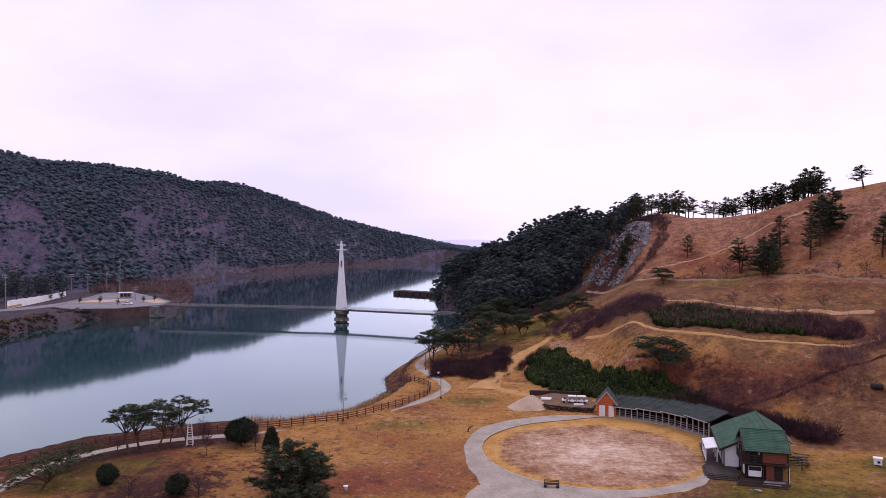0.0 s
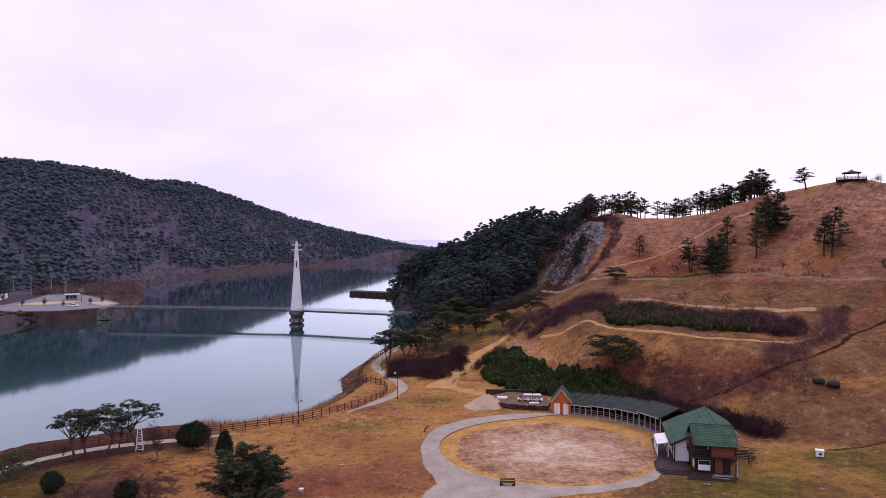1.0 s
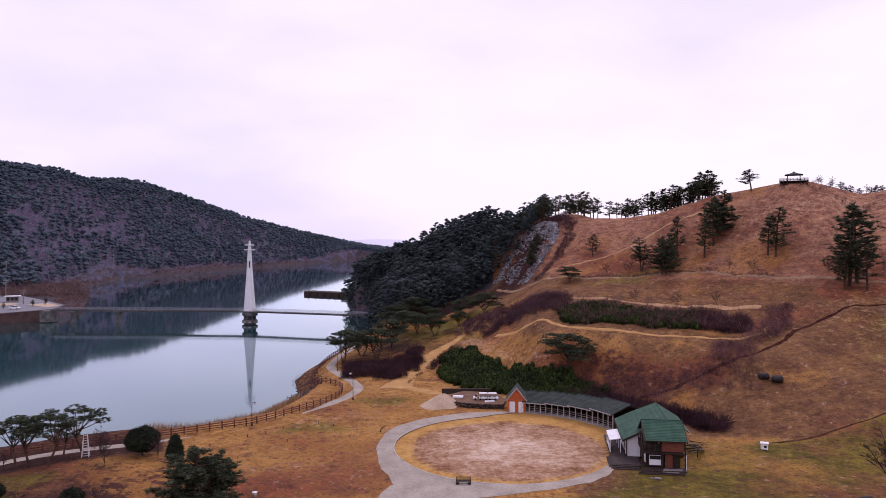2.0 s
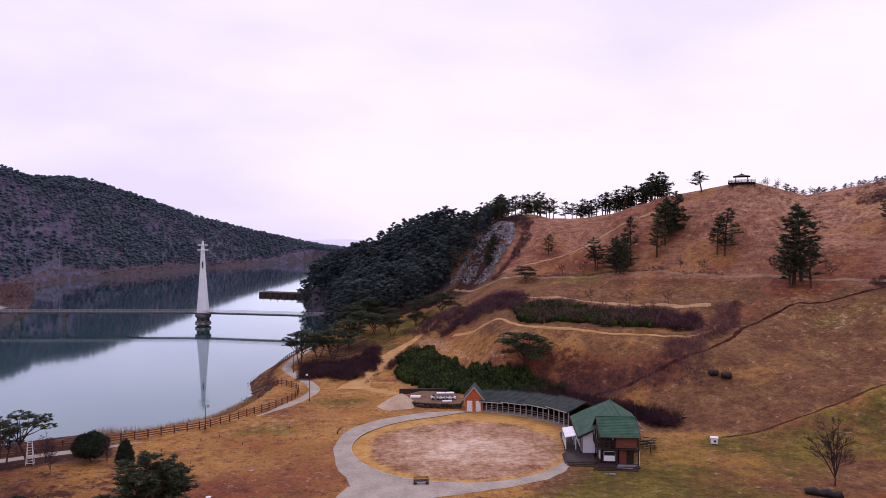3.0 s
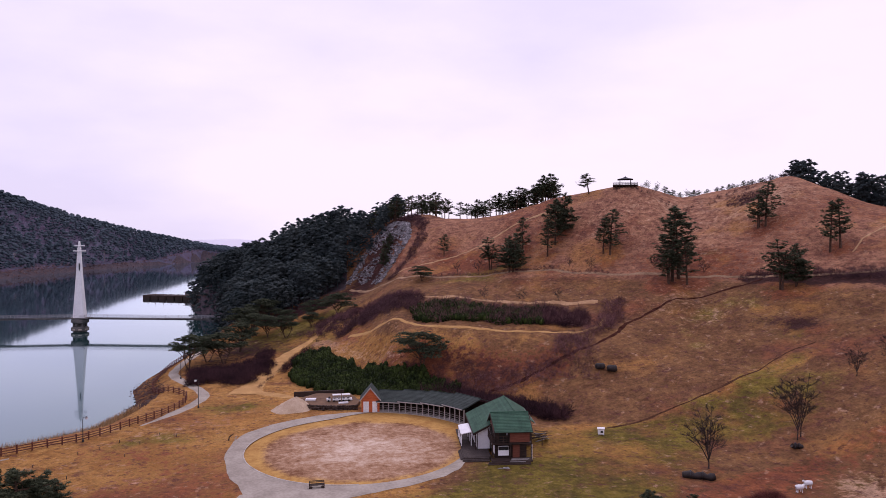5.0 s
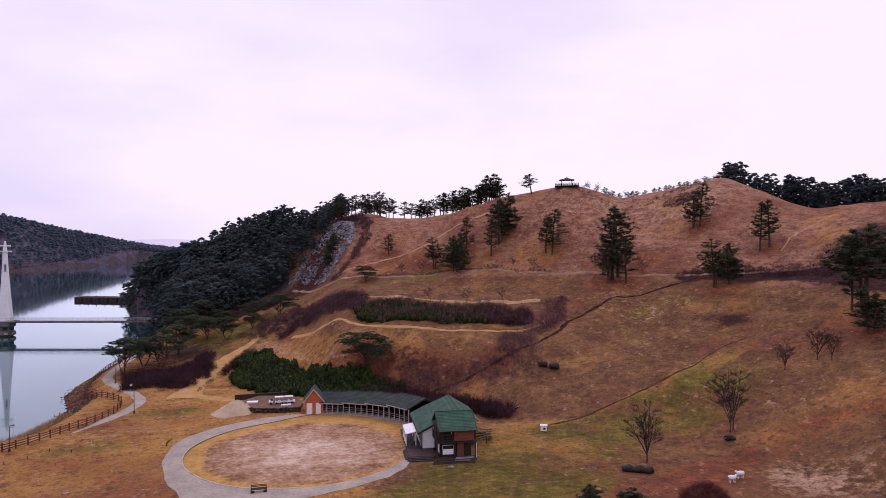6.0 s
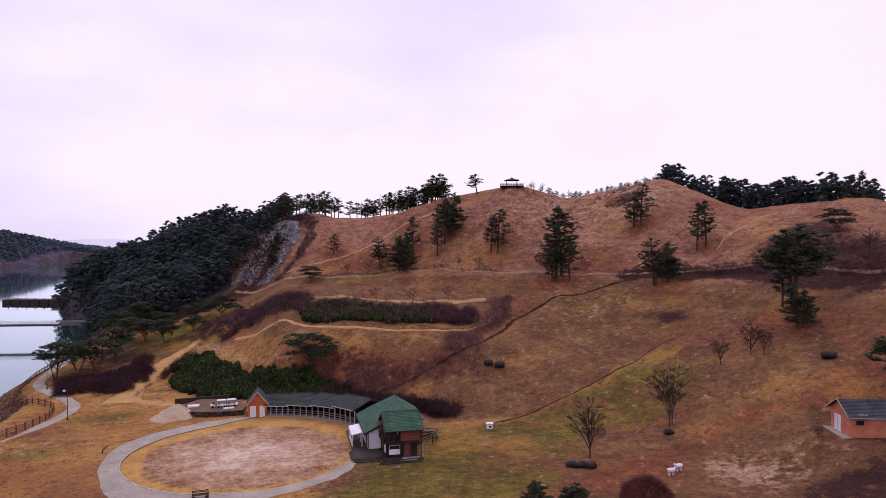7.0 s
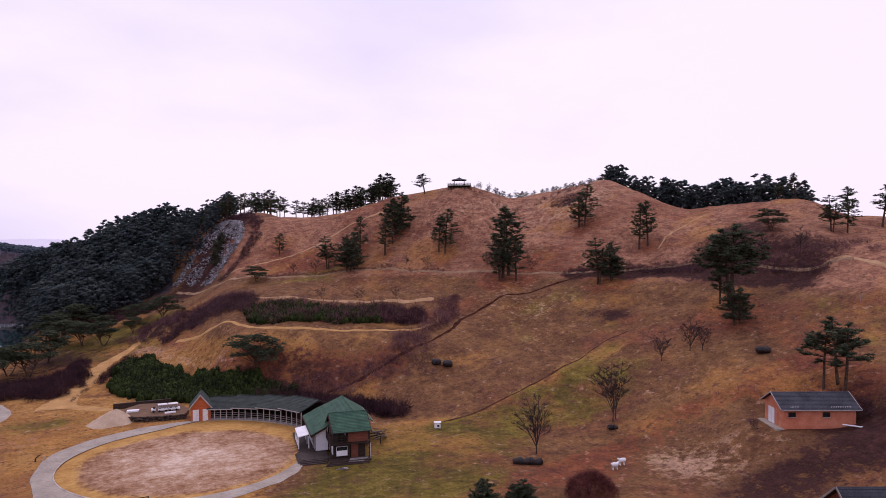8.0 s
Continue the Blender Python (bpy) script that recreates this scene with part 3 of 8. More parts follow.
# thickets: name, where, box, lowest and highest, style, label
SCRUB = [
    ("terrace_hedge", between(16.6, 27.5, curve_of((0, 160), (0.12, 153), (0.5, 149.6), (1, 148.6)), curve_of((0, 165), (0.12, 169), (0.5, 166), (1, 162))), (38, 90, 115, 175), 1.0, 1.7, "leaf", "dark green overgrown hedge on the terrace"),
    ("terrace_scrub", between(23.0, 31.6, curve_of((0, 152), (0.5, 148.8), (0.85, 149), (1, 154)), curve_of((0, 156), (0.5, 163), (0.85, 162), (1, 158))), (50, 95, 115, 170), 0.9, 1.6, "dark", "purple leafless scrub on the terrace"),
    ("terrace_scrub", between(16.6, 31.6, curve_of((0, 160), (0.12, 152), (0.5, 149), (1, 150)), curve_of((0, 165), (0.12, 170), (0.5, 167), (1, 161))), (38, 95, 115, 175), 1.1, 2.3, "veil", "tall leafless stems rising through the terrace hedge"),
    ("terrace_scrub", between(12.4, 18.0, curve_of((0, 170), (1, 163)), curve_of((0, 190), (1, 177))), (30, 70, 140, 200), 0.8, 1.5, "twig", "purple leafless scrub beside the terrace"),
    ("slope_scrub", between(18.5, 32.4, curve_of((0, 132), (1, 129)), curve_of((0, 136), (0.4, 136.5), (0.75, 138), (1, 145))), (36, 95, 100, 160), 0.6, 1.4, "haze", "purple leafless bushes on the terrace slope"),
    ("ditch_scrub", near_line([(67, 121), (75, 124.5), (81.5, 128), (87, 133), (90, 139)], 2.6), (60, 100, 112, 150), 0.9, 1.9, "haze", "purple leafless bushes along the ditch"),
    ("stable_hedge", between(6.9, 20.0, curve_of((0, 152), (0.10, 141), (0.4, 134), (0.75, 130.5), (1, 129)), curve_of((0, 163), (0.10, 171), (0.22, 168), (0.4, 156), (0.6, 147), (0.8, 141), (1, 136))), (14, 60, 115, 178), 1.1, 1.9, "leaf", "dense dark green hedge behind the stable"),
    ("stable_hedge", near_line([(36, 136), (41, 130.5), (45, 125)], 3.4), (30, 60, 114, 144), 0.8, 1.2, "leaf", "dense dark green hedge behind the stable roofs"),
    ("stable_scrub", near_line([(43, 125), (48, 119.5), (52.5, 113), (55.5, 106.5), (56, 103.5)], 3.4), (35, 70, 96, 135), 1.0, 2.1, "dark", "dark purple leafless bushes behind the stable"),
    ("lake_scrub", between(-1.3, 5.6, curve_of((0, 150), (0.5, 148), (1, 154)), curve_of((0, 165), (0.5, 167), (1, 178))), (-8, 24, 140, 185), 0.9, 1.7, "dark", "dark purple leafless shrubs above the lake path"),
    ("track_scrub", near_line([(64, 190), (72, 182.5), (80, 175.5), (90, 166.3), (100, 155)], 1.0), (55, 110, 145, 200), 0.4, 0.85, "twig", "low leafless shrubs along the hillside track"),
    ("track_scrub", near_line([(121, 129.5), (128, 121), (133.5, 112), (136.3, 103), (138.2, 93), (139.5, 84), (139.5, 77)], 3.0), (112, 150, 72, 140), 0.5, 1.2, "twig", "dark leafless shrubs below the hillside track"),
    ("ridge_scrub", near_line([(126, 178.5), (136, 171), (146, 168), (155, 169), (165, 170), (172, 169)], 3.5), (120, 180, 160, 185), 0.6, 1.5, "sparse", "thin leafless scrub along the skyline"),
    ("slope_bramble", lambda x, y: np.hypot((x - 150) / 6.5, (y - 160.5) / 5.5) < 1 + 0.2 * grain(x, y, 3, 2), (138, 162, 150, 170), 0.4, 0.8, "twig", "dark bramble patch high on the slope"),
    ("rock_scrub", near_line([(57, 208.5), (61, 210.5), (66.8, 215.6), (71, 223), (73, 231), (72, 240), (68.5, 247)], 2.3), (45, 85, 205, 260), 0.6, 1.4, "twig", "dark leafless scrub edging the rock slide"),
    ("bank_scrub", near_line([(29, 183), (34, 186.5), (40, 186), (46, 180.5), (51, 173)], 4.2), (22, 60, 165, 196), 0.8, 1.7, "haze", "purple leafless bushes on the bank beside the terrace"),
    ("bank_scrub", near_line([(33.5, 171), (37, 175), (39.5, 170)], 2.0), (28, 46, 164, 182), 0.9, 1.8, "twig", "dark leafless bushes at the terrace corner"),
    ("slope_scrub", near_line([(142.5, 101), (145.5, 93), (147.5, 85), (148, 78)], 8.0), (130, 164, 66, 116), 0.5, 1.2, "haze", "thin purple scrub above the hillside track"),
    ("bank_scrub", between(4.5, 11.0, 212, 234), (14, 50, 195, 240), 0.6, 1.4, "thin", "purple scrub at the wood's edge"),
    ("grove_scrub", between(9.0, 12.5, 176, 200), (20, 48, 165, 200), 0.6, 1.3, "thin", "purple scrub beside the dirt track"),
    ("verge_scrub", near_line([(10.5, 143.5), (16, 156), (20.5, 166), (24, 172)], 0.55), (5, 30, 138, 180), 0.5, 0.8, "dark", "low dark shrubs edging the dirt track"),
    ("verge_scrub", near_line([(17.5, 156), (21.5, 164.5), (25.5, 171)], 0.8), (5, 32, 138, 180), 0.8, 1.4, "dark", "low dark shrubs edging the dirt track"),
    ("shed_scrub", near_line([(97, 46.5), (98.5, 49), (99.5, 52)], 1.2), (90, 106, 40, 58), 0.7, 1.5, "twig", "dark leafless bush beside the brick shed"),
    ("shed_scrub", near_line([(85.6, 55.3), (86.8, 57.2)], 0.9), (80, 92, 50, 62), 0.5, 1.1, "twig", "dark leafless bush beside the brick shed"),
]
def mesh_from(name, verts, faces, material=None, smooth=False):
    me = bpy.data.meshes.new(name)
    me.from_pydata(verts, [], faces)
    if material:
        me.materials.append(material)
    if smooth:
        me.polygons.foreach_set("use_smooth", [True] * len(me.polygons))
    me.update()
    return me


# where single pines stand: plan place and reach of their litter
LITTER = [(104, 161, 4.5), (79, 182, 4), (72, 204, 2.5), (89, 183, 3), (92, 174, 3), (98, 178.5, 4.5), (105, 137.5, 5), (109, 137.5, 5), (139, 143.5, 3.5), (140.5, 122.6, 3), (121, 117, 5), (121.5, 85, 5.5), (114.6, 77.8, 3.5),
          (165, 86, 4), (157, 98.5, 4), (101.2, 53, 4.5), (42.7, 134.6, 4), (-42, 96, 5), (62.7, 73.7, 2), (80.4, 75.8, 2)]


def build_ground():
    """One polar sheet round the meadow, to the horizon."""
    az = np.concatenate([np.arange(-180, -37, 3.0), np.arange(-37, 70, 0.34), np.arange(70, 180, 3.0)])
    d = np.concatenate([np.array([0.01, 12, 25, 40, 55]), np.arange(64, 290, 1.2), np.arange(290, 430, 4.0), np.arange(430, 1350, 11.0), np.array([1400, 1500, 1700, 2100, 2700, 3500, 4500])])
    A, R = np.meshgrid(np.radians(az), d, indexing="ij")
    x, y = R * np.sin(A), R * np.cos(A)
    z = ground(x, y)
    n, k = A.shape
    co = np.stack([x, y, z], -1).reshape(-1, 3)
    i, j = np.meshgrid(np.arange(n), np.arange(k - 1), indexing="ij")
    i2 = (i + 1) % n
    quads = np.stack([i * k + j, i * k + j + 1, i2 * k + j + 1, i2 * k + j], -1).reshape(-1, 4)
    me = bpy.data.meshes.new("ground")
    me.vertices.add(len(co))
    me.vertices.foreach_set("co", co.ravel())
    me.loops.add(quads.size)
    me.loops.foreach_set("vertex_index", quads.ravel())
    me.polygons.add(len(quads))
    me.polygons.foreach_set("loop_start", np.arange(0, quads.size, 4))
    me.polygons.foreach_set("loop_total", np.full(len(quads), 4))
    me.polygons.foreach_set("use_smooth", np.ones(len(quads), bool))
    me.update(calc_edges=True)
    hump = lambda cx, cy, rx, ry: np.exp(-(((x - cx) / rx) ** 2 + ((y - cy) / ry) ** 2))
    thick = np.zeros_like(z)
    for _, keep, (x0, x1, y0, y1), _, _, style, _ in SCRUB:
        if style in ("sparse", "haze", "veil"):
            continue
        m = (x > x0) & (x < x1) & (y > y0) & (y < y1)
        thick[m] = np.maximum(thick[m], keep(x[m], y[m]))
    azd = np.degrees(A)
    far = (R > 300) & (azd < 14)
    # ground darkened under the thickets, with a soft edge
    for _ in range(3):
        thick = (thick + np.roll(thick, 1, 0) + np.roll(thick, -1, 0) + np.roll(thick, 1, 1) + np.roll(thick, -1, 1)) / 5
    # needle litter under the single pines
    litter = np.zeros_like(z)
    for cx, cy, r in LITTER:
        litter = np.maximum(litter, hump(cx, cy, r, r))
    terrace = between(14, 33, curve_of((0, 124), (1, 120)), curve_of((0, 138), (0.5, 137), (1, 142)))(x, y)
    for _ in range(4):
        terrace = (terrace + np.roll(terrace, 2, 0) + np.roll(terrace, -2, 0) + np.roll(terrace, 2, 1) + np.roll(terrace, -2, 1)) / 5
    # shadow band below the hillside track, painted into the ground's dark and rust colours
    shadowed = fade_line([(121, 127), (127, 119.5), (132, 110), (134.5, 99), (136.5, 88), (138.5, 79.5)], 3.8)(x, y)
    bank = smooth01(R, 185, 215) * (azd < -12)
    shore = smooth01(lake_depth(x, y), -20.0, -16.0) * (R < 190) * (1 - smooth01(azd, -17, -12)) * (np.abs(azd) < 90)
    band = fade_line([(50, 92), (60, 92.5), (66, 92), (72.7, 92.8), (81.4, 92.9), (95, 94.5), (105, 94)], 3.2)(x, y)
    zones = {
        "straw": np.clip((1 - smooth01(azd, 15, 23)) * (1 - smooth01(z, 5, 12)) + 0.40 * smooth01(azd, 9, 14) * (1 - smooth01(azd, 28, 32)) * smooth01(R, 131, 138) * (1 - smooth01(R, 147, 156)) + 0.7 * fade_line([(28.5, 174), (30.5, 166), (33, 157), (36, 149), (40, 141.5)], 3.0)(x, y) + 0.95 * band * (1 - smooth01(R, 134, 146)) + 0.7 * hump(118, 56, 4, 5) + 0.6 * hump(57, 97, 6, 4), 0, 1) * (1 - bank) * (1 - shore) * (1 - 0.75 * hump(-40, 84, 15, 9)) * (1 - smooth01(np.abs(azd), 110, 170)),
        "hill": smooth01(z, 17, 23) * (R < 420),
        "rust": 0.95 * hump(-8, 86, 13, 7) + 0.5 * hump(-5, 100, 10, 8) + 0.3 * hump(-15, 108, 9, 6) + 0.3 * hump(3, 122, 10, 5) + 0.55 * hump(-38, 90, 16, 9) + 0.85 * terrace + 0.75 * fade_line([(38, 143), (44, 134), (52, 127), (60, 121.5), (67, 120)], 4.5)(x, y) + 0.7 * hump(104, 62, 7, 4) + 0.45 * fade_line([(62, 69), (73, 70), (82, 71), (90, 67.5), (95, 62)], 2.0)(x, y) + 0.45 * hump(30, 168, 30, 10) + 0.5 * hump(84, 190, 26, 9) + 0.7 * bank + 0.75 * litter
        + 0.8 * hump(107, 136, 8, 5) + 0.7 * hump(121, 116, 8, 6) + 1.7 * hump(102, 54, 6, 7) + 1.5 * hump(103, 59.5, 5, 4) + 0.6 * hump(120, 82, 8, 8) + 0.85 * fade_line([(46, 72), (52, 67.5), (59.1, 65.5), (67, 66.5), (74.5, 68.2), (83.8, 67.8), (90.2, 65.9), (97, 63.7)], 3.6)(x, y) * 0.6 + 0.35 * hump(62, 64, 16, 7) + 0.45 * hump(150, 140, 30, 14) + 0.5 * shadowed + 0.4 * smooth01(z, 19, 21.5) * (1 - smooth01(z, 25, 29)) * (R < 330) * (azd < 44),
        "olive": 1.25 * hump(47, 79, 14, 10) + 0.9 * hump(30, 74, 18, 6) + 0.75 * hump(70, 88, 18, 6) + 0.25 * band + 0.32 * hump(92, 110, 34, 16) + 0.5 * hump(74, 84, 24, 12) + 0.9 * hump(18, 190, 14, 18) + 0.8 * hump(36, 202, 12, 9) + 0.85 * hump(4, 130, 13, 6) + 0.5 * hump(-6, 112, 12, 5) + 0.55 * hump(40, 182, 30, 8) + 0.5 * hump(88, 84, 14, 6)
        + 0.75 * hump(-48, 88, 13, 8) + 0.4 * hump(112, 120, 20, 8) + 0.4 * hump(-30, 96, 8, 6) + 0.55 * hump(122, 60, 14, 14) + 0.35 * hump(80, 178, 26, 6) + 0.5 * hump(78, 62, 8, 3),
        "soil_shade": np.maximum(0.62 * thick, 0.75 * hump(97, 40, 13, 10) + 0.7 * hump(86, 43, 12, 6) + 0.6 * hump(76, 48, 7, 4) + 0.5 * hump(92, 51, 6, 4) + 0.5 * hump(115, 150, 5, 4) + 0.42 * hump(113, 158, 4, 3) + 1.15 * shadowed + 0.45 * fade_line([(104, 114.4), (108.4, 108.7), (110.8, 101.2)], 2.4)(x, y) + 0.2 * litter
                           + 0.4 * fade_line([(123, 79.5), (127, 79), (131, 78.6), (134.3, 74.9)], 1.6)(x, y) + 0.7 * hump(146, 94, 9, 15) + 0.5 * hump(146, 82, 7, 9) + 0.5 * hump(158, 104, 10, 7) + 0.4 * hump(170, 88, 8, 6) + 0.4 * hump(88, 60, 14, 6) + 0.6 * hump(-34, 81, 11, 7) + 0.42 * hump(-30, 92, 9, 9) + 0.3 * hump(-27, 101, 8, 5) + 0.3 * hump(110, 104, 12, 2.2) + 0.62 * shore + 0.75 * hump(134, 92, 6, 13) + smooth01(-z, 0.3, 1.2) * 0.75 + 1.1 * fade_line([(50, 224), (57, 230), (63, 235), (68, 236.5)], 10)(x, y) + 0.7 * hump(9, 184, 13, 20) + 0.6 * hump(0, 166, 7, 11) + 0.7 * fade_line([(38, 137), (44, 129), (49, 122), (54, 115), (56, 109)], 2.6)(x, y) + 0.45 * fade_line([(47, 133), (54, 127), (60, 122.5), (68, 121)], 3.0)(x, y)
                           + 0.35 * fade_line([(55, 121.3), (66.7, 118.2), (76.1, 120.8), (90.6, 129.1), (97.2, 129.6), (109.3, 127.3), (120.8, 125.3)], 1.6)(x, y)),
        "pale": 0.45 * hump(-9, 93, 8, 3.5) + 0.68 * hump(80, 57, 10, 6) + 0.5 * hump(84, 47, 10, 5) + 0.45 * hump(76, 62, 5, 4) + 0.5 * hump(96, 130, 22, 8) + 0.55 * hump(132, 166, 36, 16) + 0.3 * hump(150, 150, 16, 16) + 0.32 * hump(-6, 118, 14, 6) + 0.3 * hump(98, 72, 12, 8) + 0.42 * hump(104, 118, 12, 4) + 0.25 * hump(94, 110, 12, 4) + 0.3 * hump(112, 108, 9, 3) + 0.62 * fade_line([(28.5, 174), (30.5, 166), (33, 157), (36, 149), (40, 141.5)], 2.4)(x, y),
        "mount": np.where(far, 1.0, smooth01(R, 222, 245) * (azd < 11.3) * smooth01(z, 2, 6) * (azd > -12) + 0.9 * bank),
    }
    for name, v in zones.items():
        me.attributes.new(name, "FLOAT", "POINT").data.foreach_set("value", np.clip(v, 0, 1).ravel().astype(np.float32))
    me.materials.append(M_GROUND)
    return tagged(new("ground", me), "rolling ground of dry straw and rust winter grass", "ground", kind="structure")


build_ground()
tagged(new("water", mesh_from("water", [(-900, -200, WATER), (400, -200, WATER), (400, 1400, WATER), (-900, 1400, WATER)], [(0, 1, 2, 3)], M_WATER)),
       "calm dark green lake mirroring hills and sky", "lake", kind="structure")
# ---- building tools ----
class Geo:
    """Collects faces for one mesh."""

    def __init__(self):
        self.v, self.f = [], []

    def add(self, verts, faces):
        o = len(self.v)
        self.v += [tuple(p) for p in verts]
        self.f += [tuple(i + o for i in q) for q in faces]
        return self

    def box(self, c, s, rz=0.0, bev=0.0):
        x, y, z = (a / 2 for a in s)
        b = min(bev, x * 0.9, y * 0.9, z * 0.9)
        if b > 0:
            bm = bmesh.new()
            bmesh.ops.create_cube(bm, size=1.0, matrix=Matrix.Diagonal((*s, 1)))
            bmesh.ops.bevel(bm, geom=list(bm.edges), offset=b, segments=1, affect="EDGES")
            bm.verts.ensure_lookup_table()
            vs, fs = [p.co.copy() for p in bm.verts], [[p.index for p in f.verts] for f in bm.faces]
            bm.free()
        else:
            vs = [Vector((i * x, j * y, k * z)) for i in (-1, 1) for j in (-1, 1) for k in (-1, 1)]
            fs = [(0, 1, 3, 2), (4, 6, 7, 5), (0, 4, 5, 1), (2, 3, 7, 6), (0, 2, 6, 4), (1, 5, 7, 3)]
        m = Matrix.Translation(c) @ Matrix.Rotation(rz, 4, "Z")
        return self.add([m @ p for p in vs], fs)

    def slab(self, quad, t):
        """A plate under four corners, t thick, along its own normal."""
        q = [Vector(p) for p in quad]
        n = (q[2] - q[0]).cross(q[3] - q[1]).normalized()
        if n.z < 0:
            q.reverse()
            n = -n
        return self.add(q + [p - n * t for p in q], [(0, 1, 2, 3), (7, 6, 5, 4), (0, 4, 5, 1), (1, 5, 6, 2), (2, 6, 7, 3), (3, 7, 4, 0)])

    def tube(self, pts, radii, n=6, cap=True):
        pts = [Vector(p) for p in pts]
        radii = radii if hasattr(radii, "__len__") else [radii] * len(pts)
        o, k = len(self.v), len(pts)
        for i, (p, r) in enumerate(zip(pts, radii)):
            d = (pts[min(i + 1, k - 1)] - pts[max(i - 1, 0)]).normalized()
            a = d.cross(Vector((0.31, 0.95, 0.05)) if abs(d.y) < 0.9 else Vector((1, 0, 0))).normalized()
            b = d.cross(a)
            self.v += [tuple(p + (a * math.cos(2 * math.pi * j / n) + b * math.sin(2 * math.pi * j / n)) * r) for j in range(n)]
        for i in range(k - 1):
            for j in range(n):
                j2 = (j + 1) % n
                self.f.append((o + i * n + j, o + i * n + j2, o + (i + 1) * n + j2, o + (i + 1) * n + j))
        if cap:
            self.f.append(tuple(o + j for j in range(n)))
            self.f.append(tuple(o + (k - 1) * n + j for j in reversed(range(n))))
        return self

    def prism(self, poly, z0, z1):
        n = len(poly)
        return self.add([(x, y, z0) for x, y in poly] + [(x, y, z1) for x, y in poly],
                        [tuple(reversed(range(n))), tuple(range(n, 2 * n))] + [(i, (i + 1) % n, n + (i + 1) % n, n + i) for i in range(n)])

    def gable(self, w, y0, y1, z0, z1, xm=0.0):
        """Triangle wall filling between two verges: width w along x, thickness y0..y1."""
        a = [(-w / 2, z0), (w / 2, z0), (xm, z1)]
        return self.add([(x, y0, z) for x, z in a] + [(x, y1, z) for x, z in a], [(0, 1, 2), (5, 4, 3), (0, 3, 4, 1), (1, 4, 5, 2), (2, 5, 3, 0)])


def part(name, geo, material, parent=None, label="", smooth=False):
    ob = new(name, mesh_from(name, geo.v, geo.f, material, smooth))
    if parent:
        ob.parent = parent
    if label:
        ob["label"] = label
    return ob


def roof_part(name, parent, slopes, material, label="", courses=12, t=0.05):
    """Roof of plain sheathing with lapped shingle courses on it; each slope: two eave corners, then two ridge corners."""
    deck = Geo()
    for q in slopes:
        deck.slab(q, 0.06)
    ob = part(name, deck, M_DARKWOOD, parent, label)
    up = Vector((0, 0, 1))
    for q in slopes:
        a, b, c, d = (Vector(p) for p in q)
        for i in range(courses):
            u, w = i / courses, min(1.0, (i + 1) / courses + 0.02)
            part("shingle_course", Geo().slab((a.lerp(d, u) + up * (t + 0.012), b.lerp(c, u) + up * (t + 0.012), b.lerp(c, w) + up * 0.02, a.lerp(d, w) + up * 0.02), t), material, ob)
    return ob


def thing(name, m, label, category, group=""):
    ob = new(name)
    ob.empty_display_size = 0.3
    ob.matrix_world = m
    return tagged(ob, label, category, group)


def solid(name, geo, material, label, category, group="", kind="", smooth=False):
    return tagged(part(name, geo, material, smooth=smooth), label, category, group, kind)


def ribbon(name, pts, width, material, label, lift=0.05, ragged=0.0, seed=1, step=0.8, cols=6, category="path"):
    """A path laid over the land."""
    c = rounded(pts, step)
    d = np.gradient(c, axis=0)
    d /= np.hypot(*d.T)[:, None]
    nrm = np.stack([d[:, 1], -d[:, 0]], 1)
    w = width(np.linspace(0, 1, len(c))) if callable(width) else np.full(len(c), width)
    g = Geo()
    wob = [grain(c[:, 0] * 1.0, c[:, 1] * 1.0, 1.7, seed + k) * ragged + grain(c[:, 0], c[:, 1], 0.8, seed + k + 5) * ragged * 0.5 for k in (0, 1)]
    for k in range(cols + 1):
        u = k / cols - 0.5
        edge = wob[0] if u > 0 else -wob[1]
        q = c + nrm * (u * w + edge * abs(u) * 2)[:, None]
        z = ground(q[:, 0], q[:, 1]) + (lift if 0 < k < cols else -0.08)
        g.v += [tuple(p) for p in np.column_stack([q, z])]
    n = len(c)
    for k in range(cols):
        g.f += [(k * n + i, k * n + i + 1, (k + 1) * n + i + 1, (k + 1) * n + i) for i in range(n - 1)]
    return solid(name, g, material, label, category, kind="structure", smooth=True)


def stand(x, y, turn=0.0, sink=0.0):
    """A pose upright on the land."""
    return pose(x, y, gz(x, y) - sink, 0, 0, turn)
# ---- arena, ring road and paths ----
M_PALEPATH = surface("pale_trodden_grass", (0.34, 0.190, 0.090), (0.50, 0.305, 0.160), 2.0, 0.95, 0.3)
ARENA = (20.5, 99.0)
M_SAND = arena_material(22.0, 97.8)


def disc(name, r_in, r_out, z, material, label, a0=0, a1=360, category="ground", ragged=0.0, seed=3):
    """Ring or disc round the arena's middle; radii may be functions of the angle in degrees."""
    n = int((a1 - a0) / 2) + 1
    a = np.linspace(a0, a1, n)
    fr = lambda r: r(a) if callable(r) else np.full(n, float(r))
    ri, ro = fr(r_in), fr(r_out)
    c, s = np.cos(np.radians(a)), np.sin(np.radians(a))
    wob = ragged * (grain(c * 16, s * 16, 2.2, seed) + 0.6 * grain(c * 16, s * 16, 0.9, seed + 1))
    g = Geo()
    rows = 8
    for k in range(rows + 1):
        r = ri + (ro - ri + wob) * k / rows
        zz = np.full(n, z - (0.06 if k == rows else 0))
        g.v += [(ARENA[0] + p * q, ARENA[1] + p * w, h) for p, q, w, h in zip(r, c, s, zz)]
    for k in range(rows):
        g.f += [(k * n + i, (k + 1) * n + i, (k + 1) * n + i + 1, k * n + i + 1) for i in range(n - 1)]
    return solid(name, g, material, label, category, kind="structure", smooth=True)


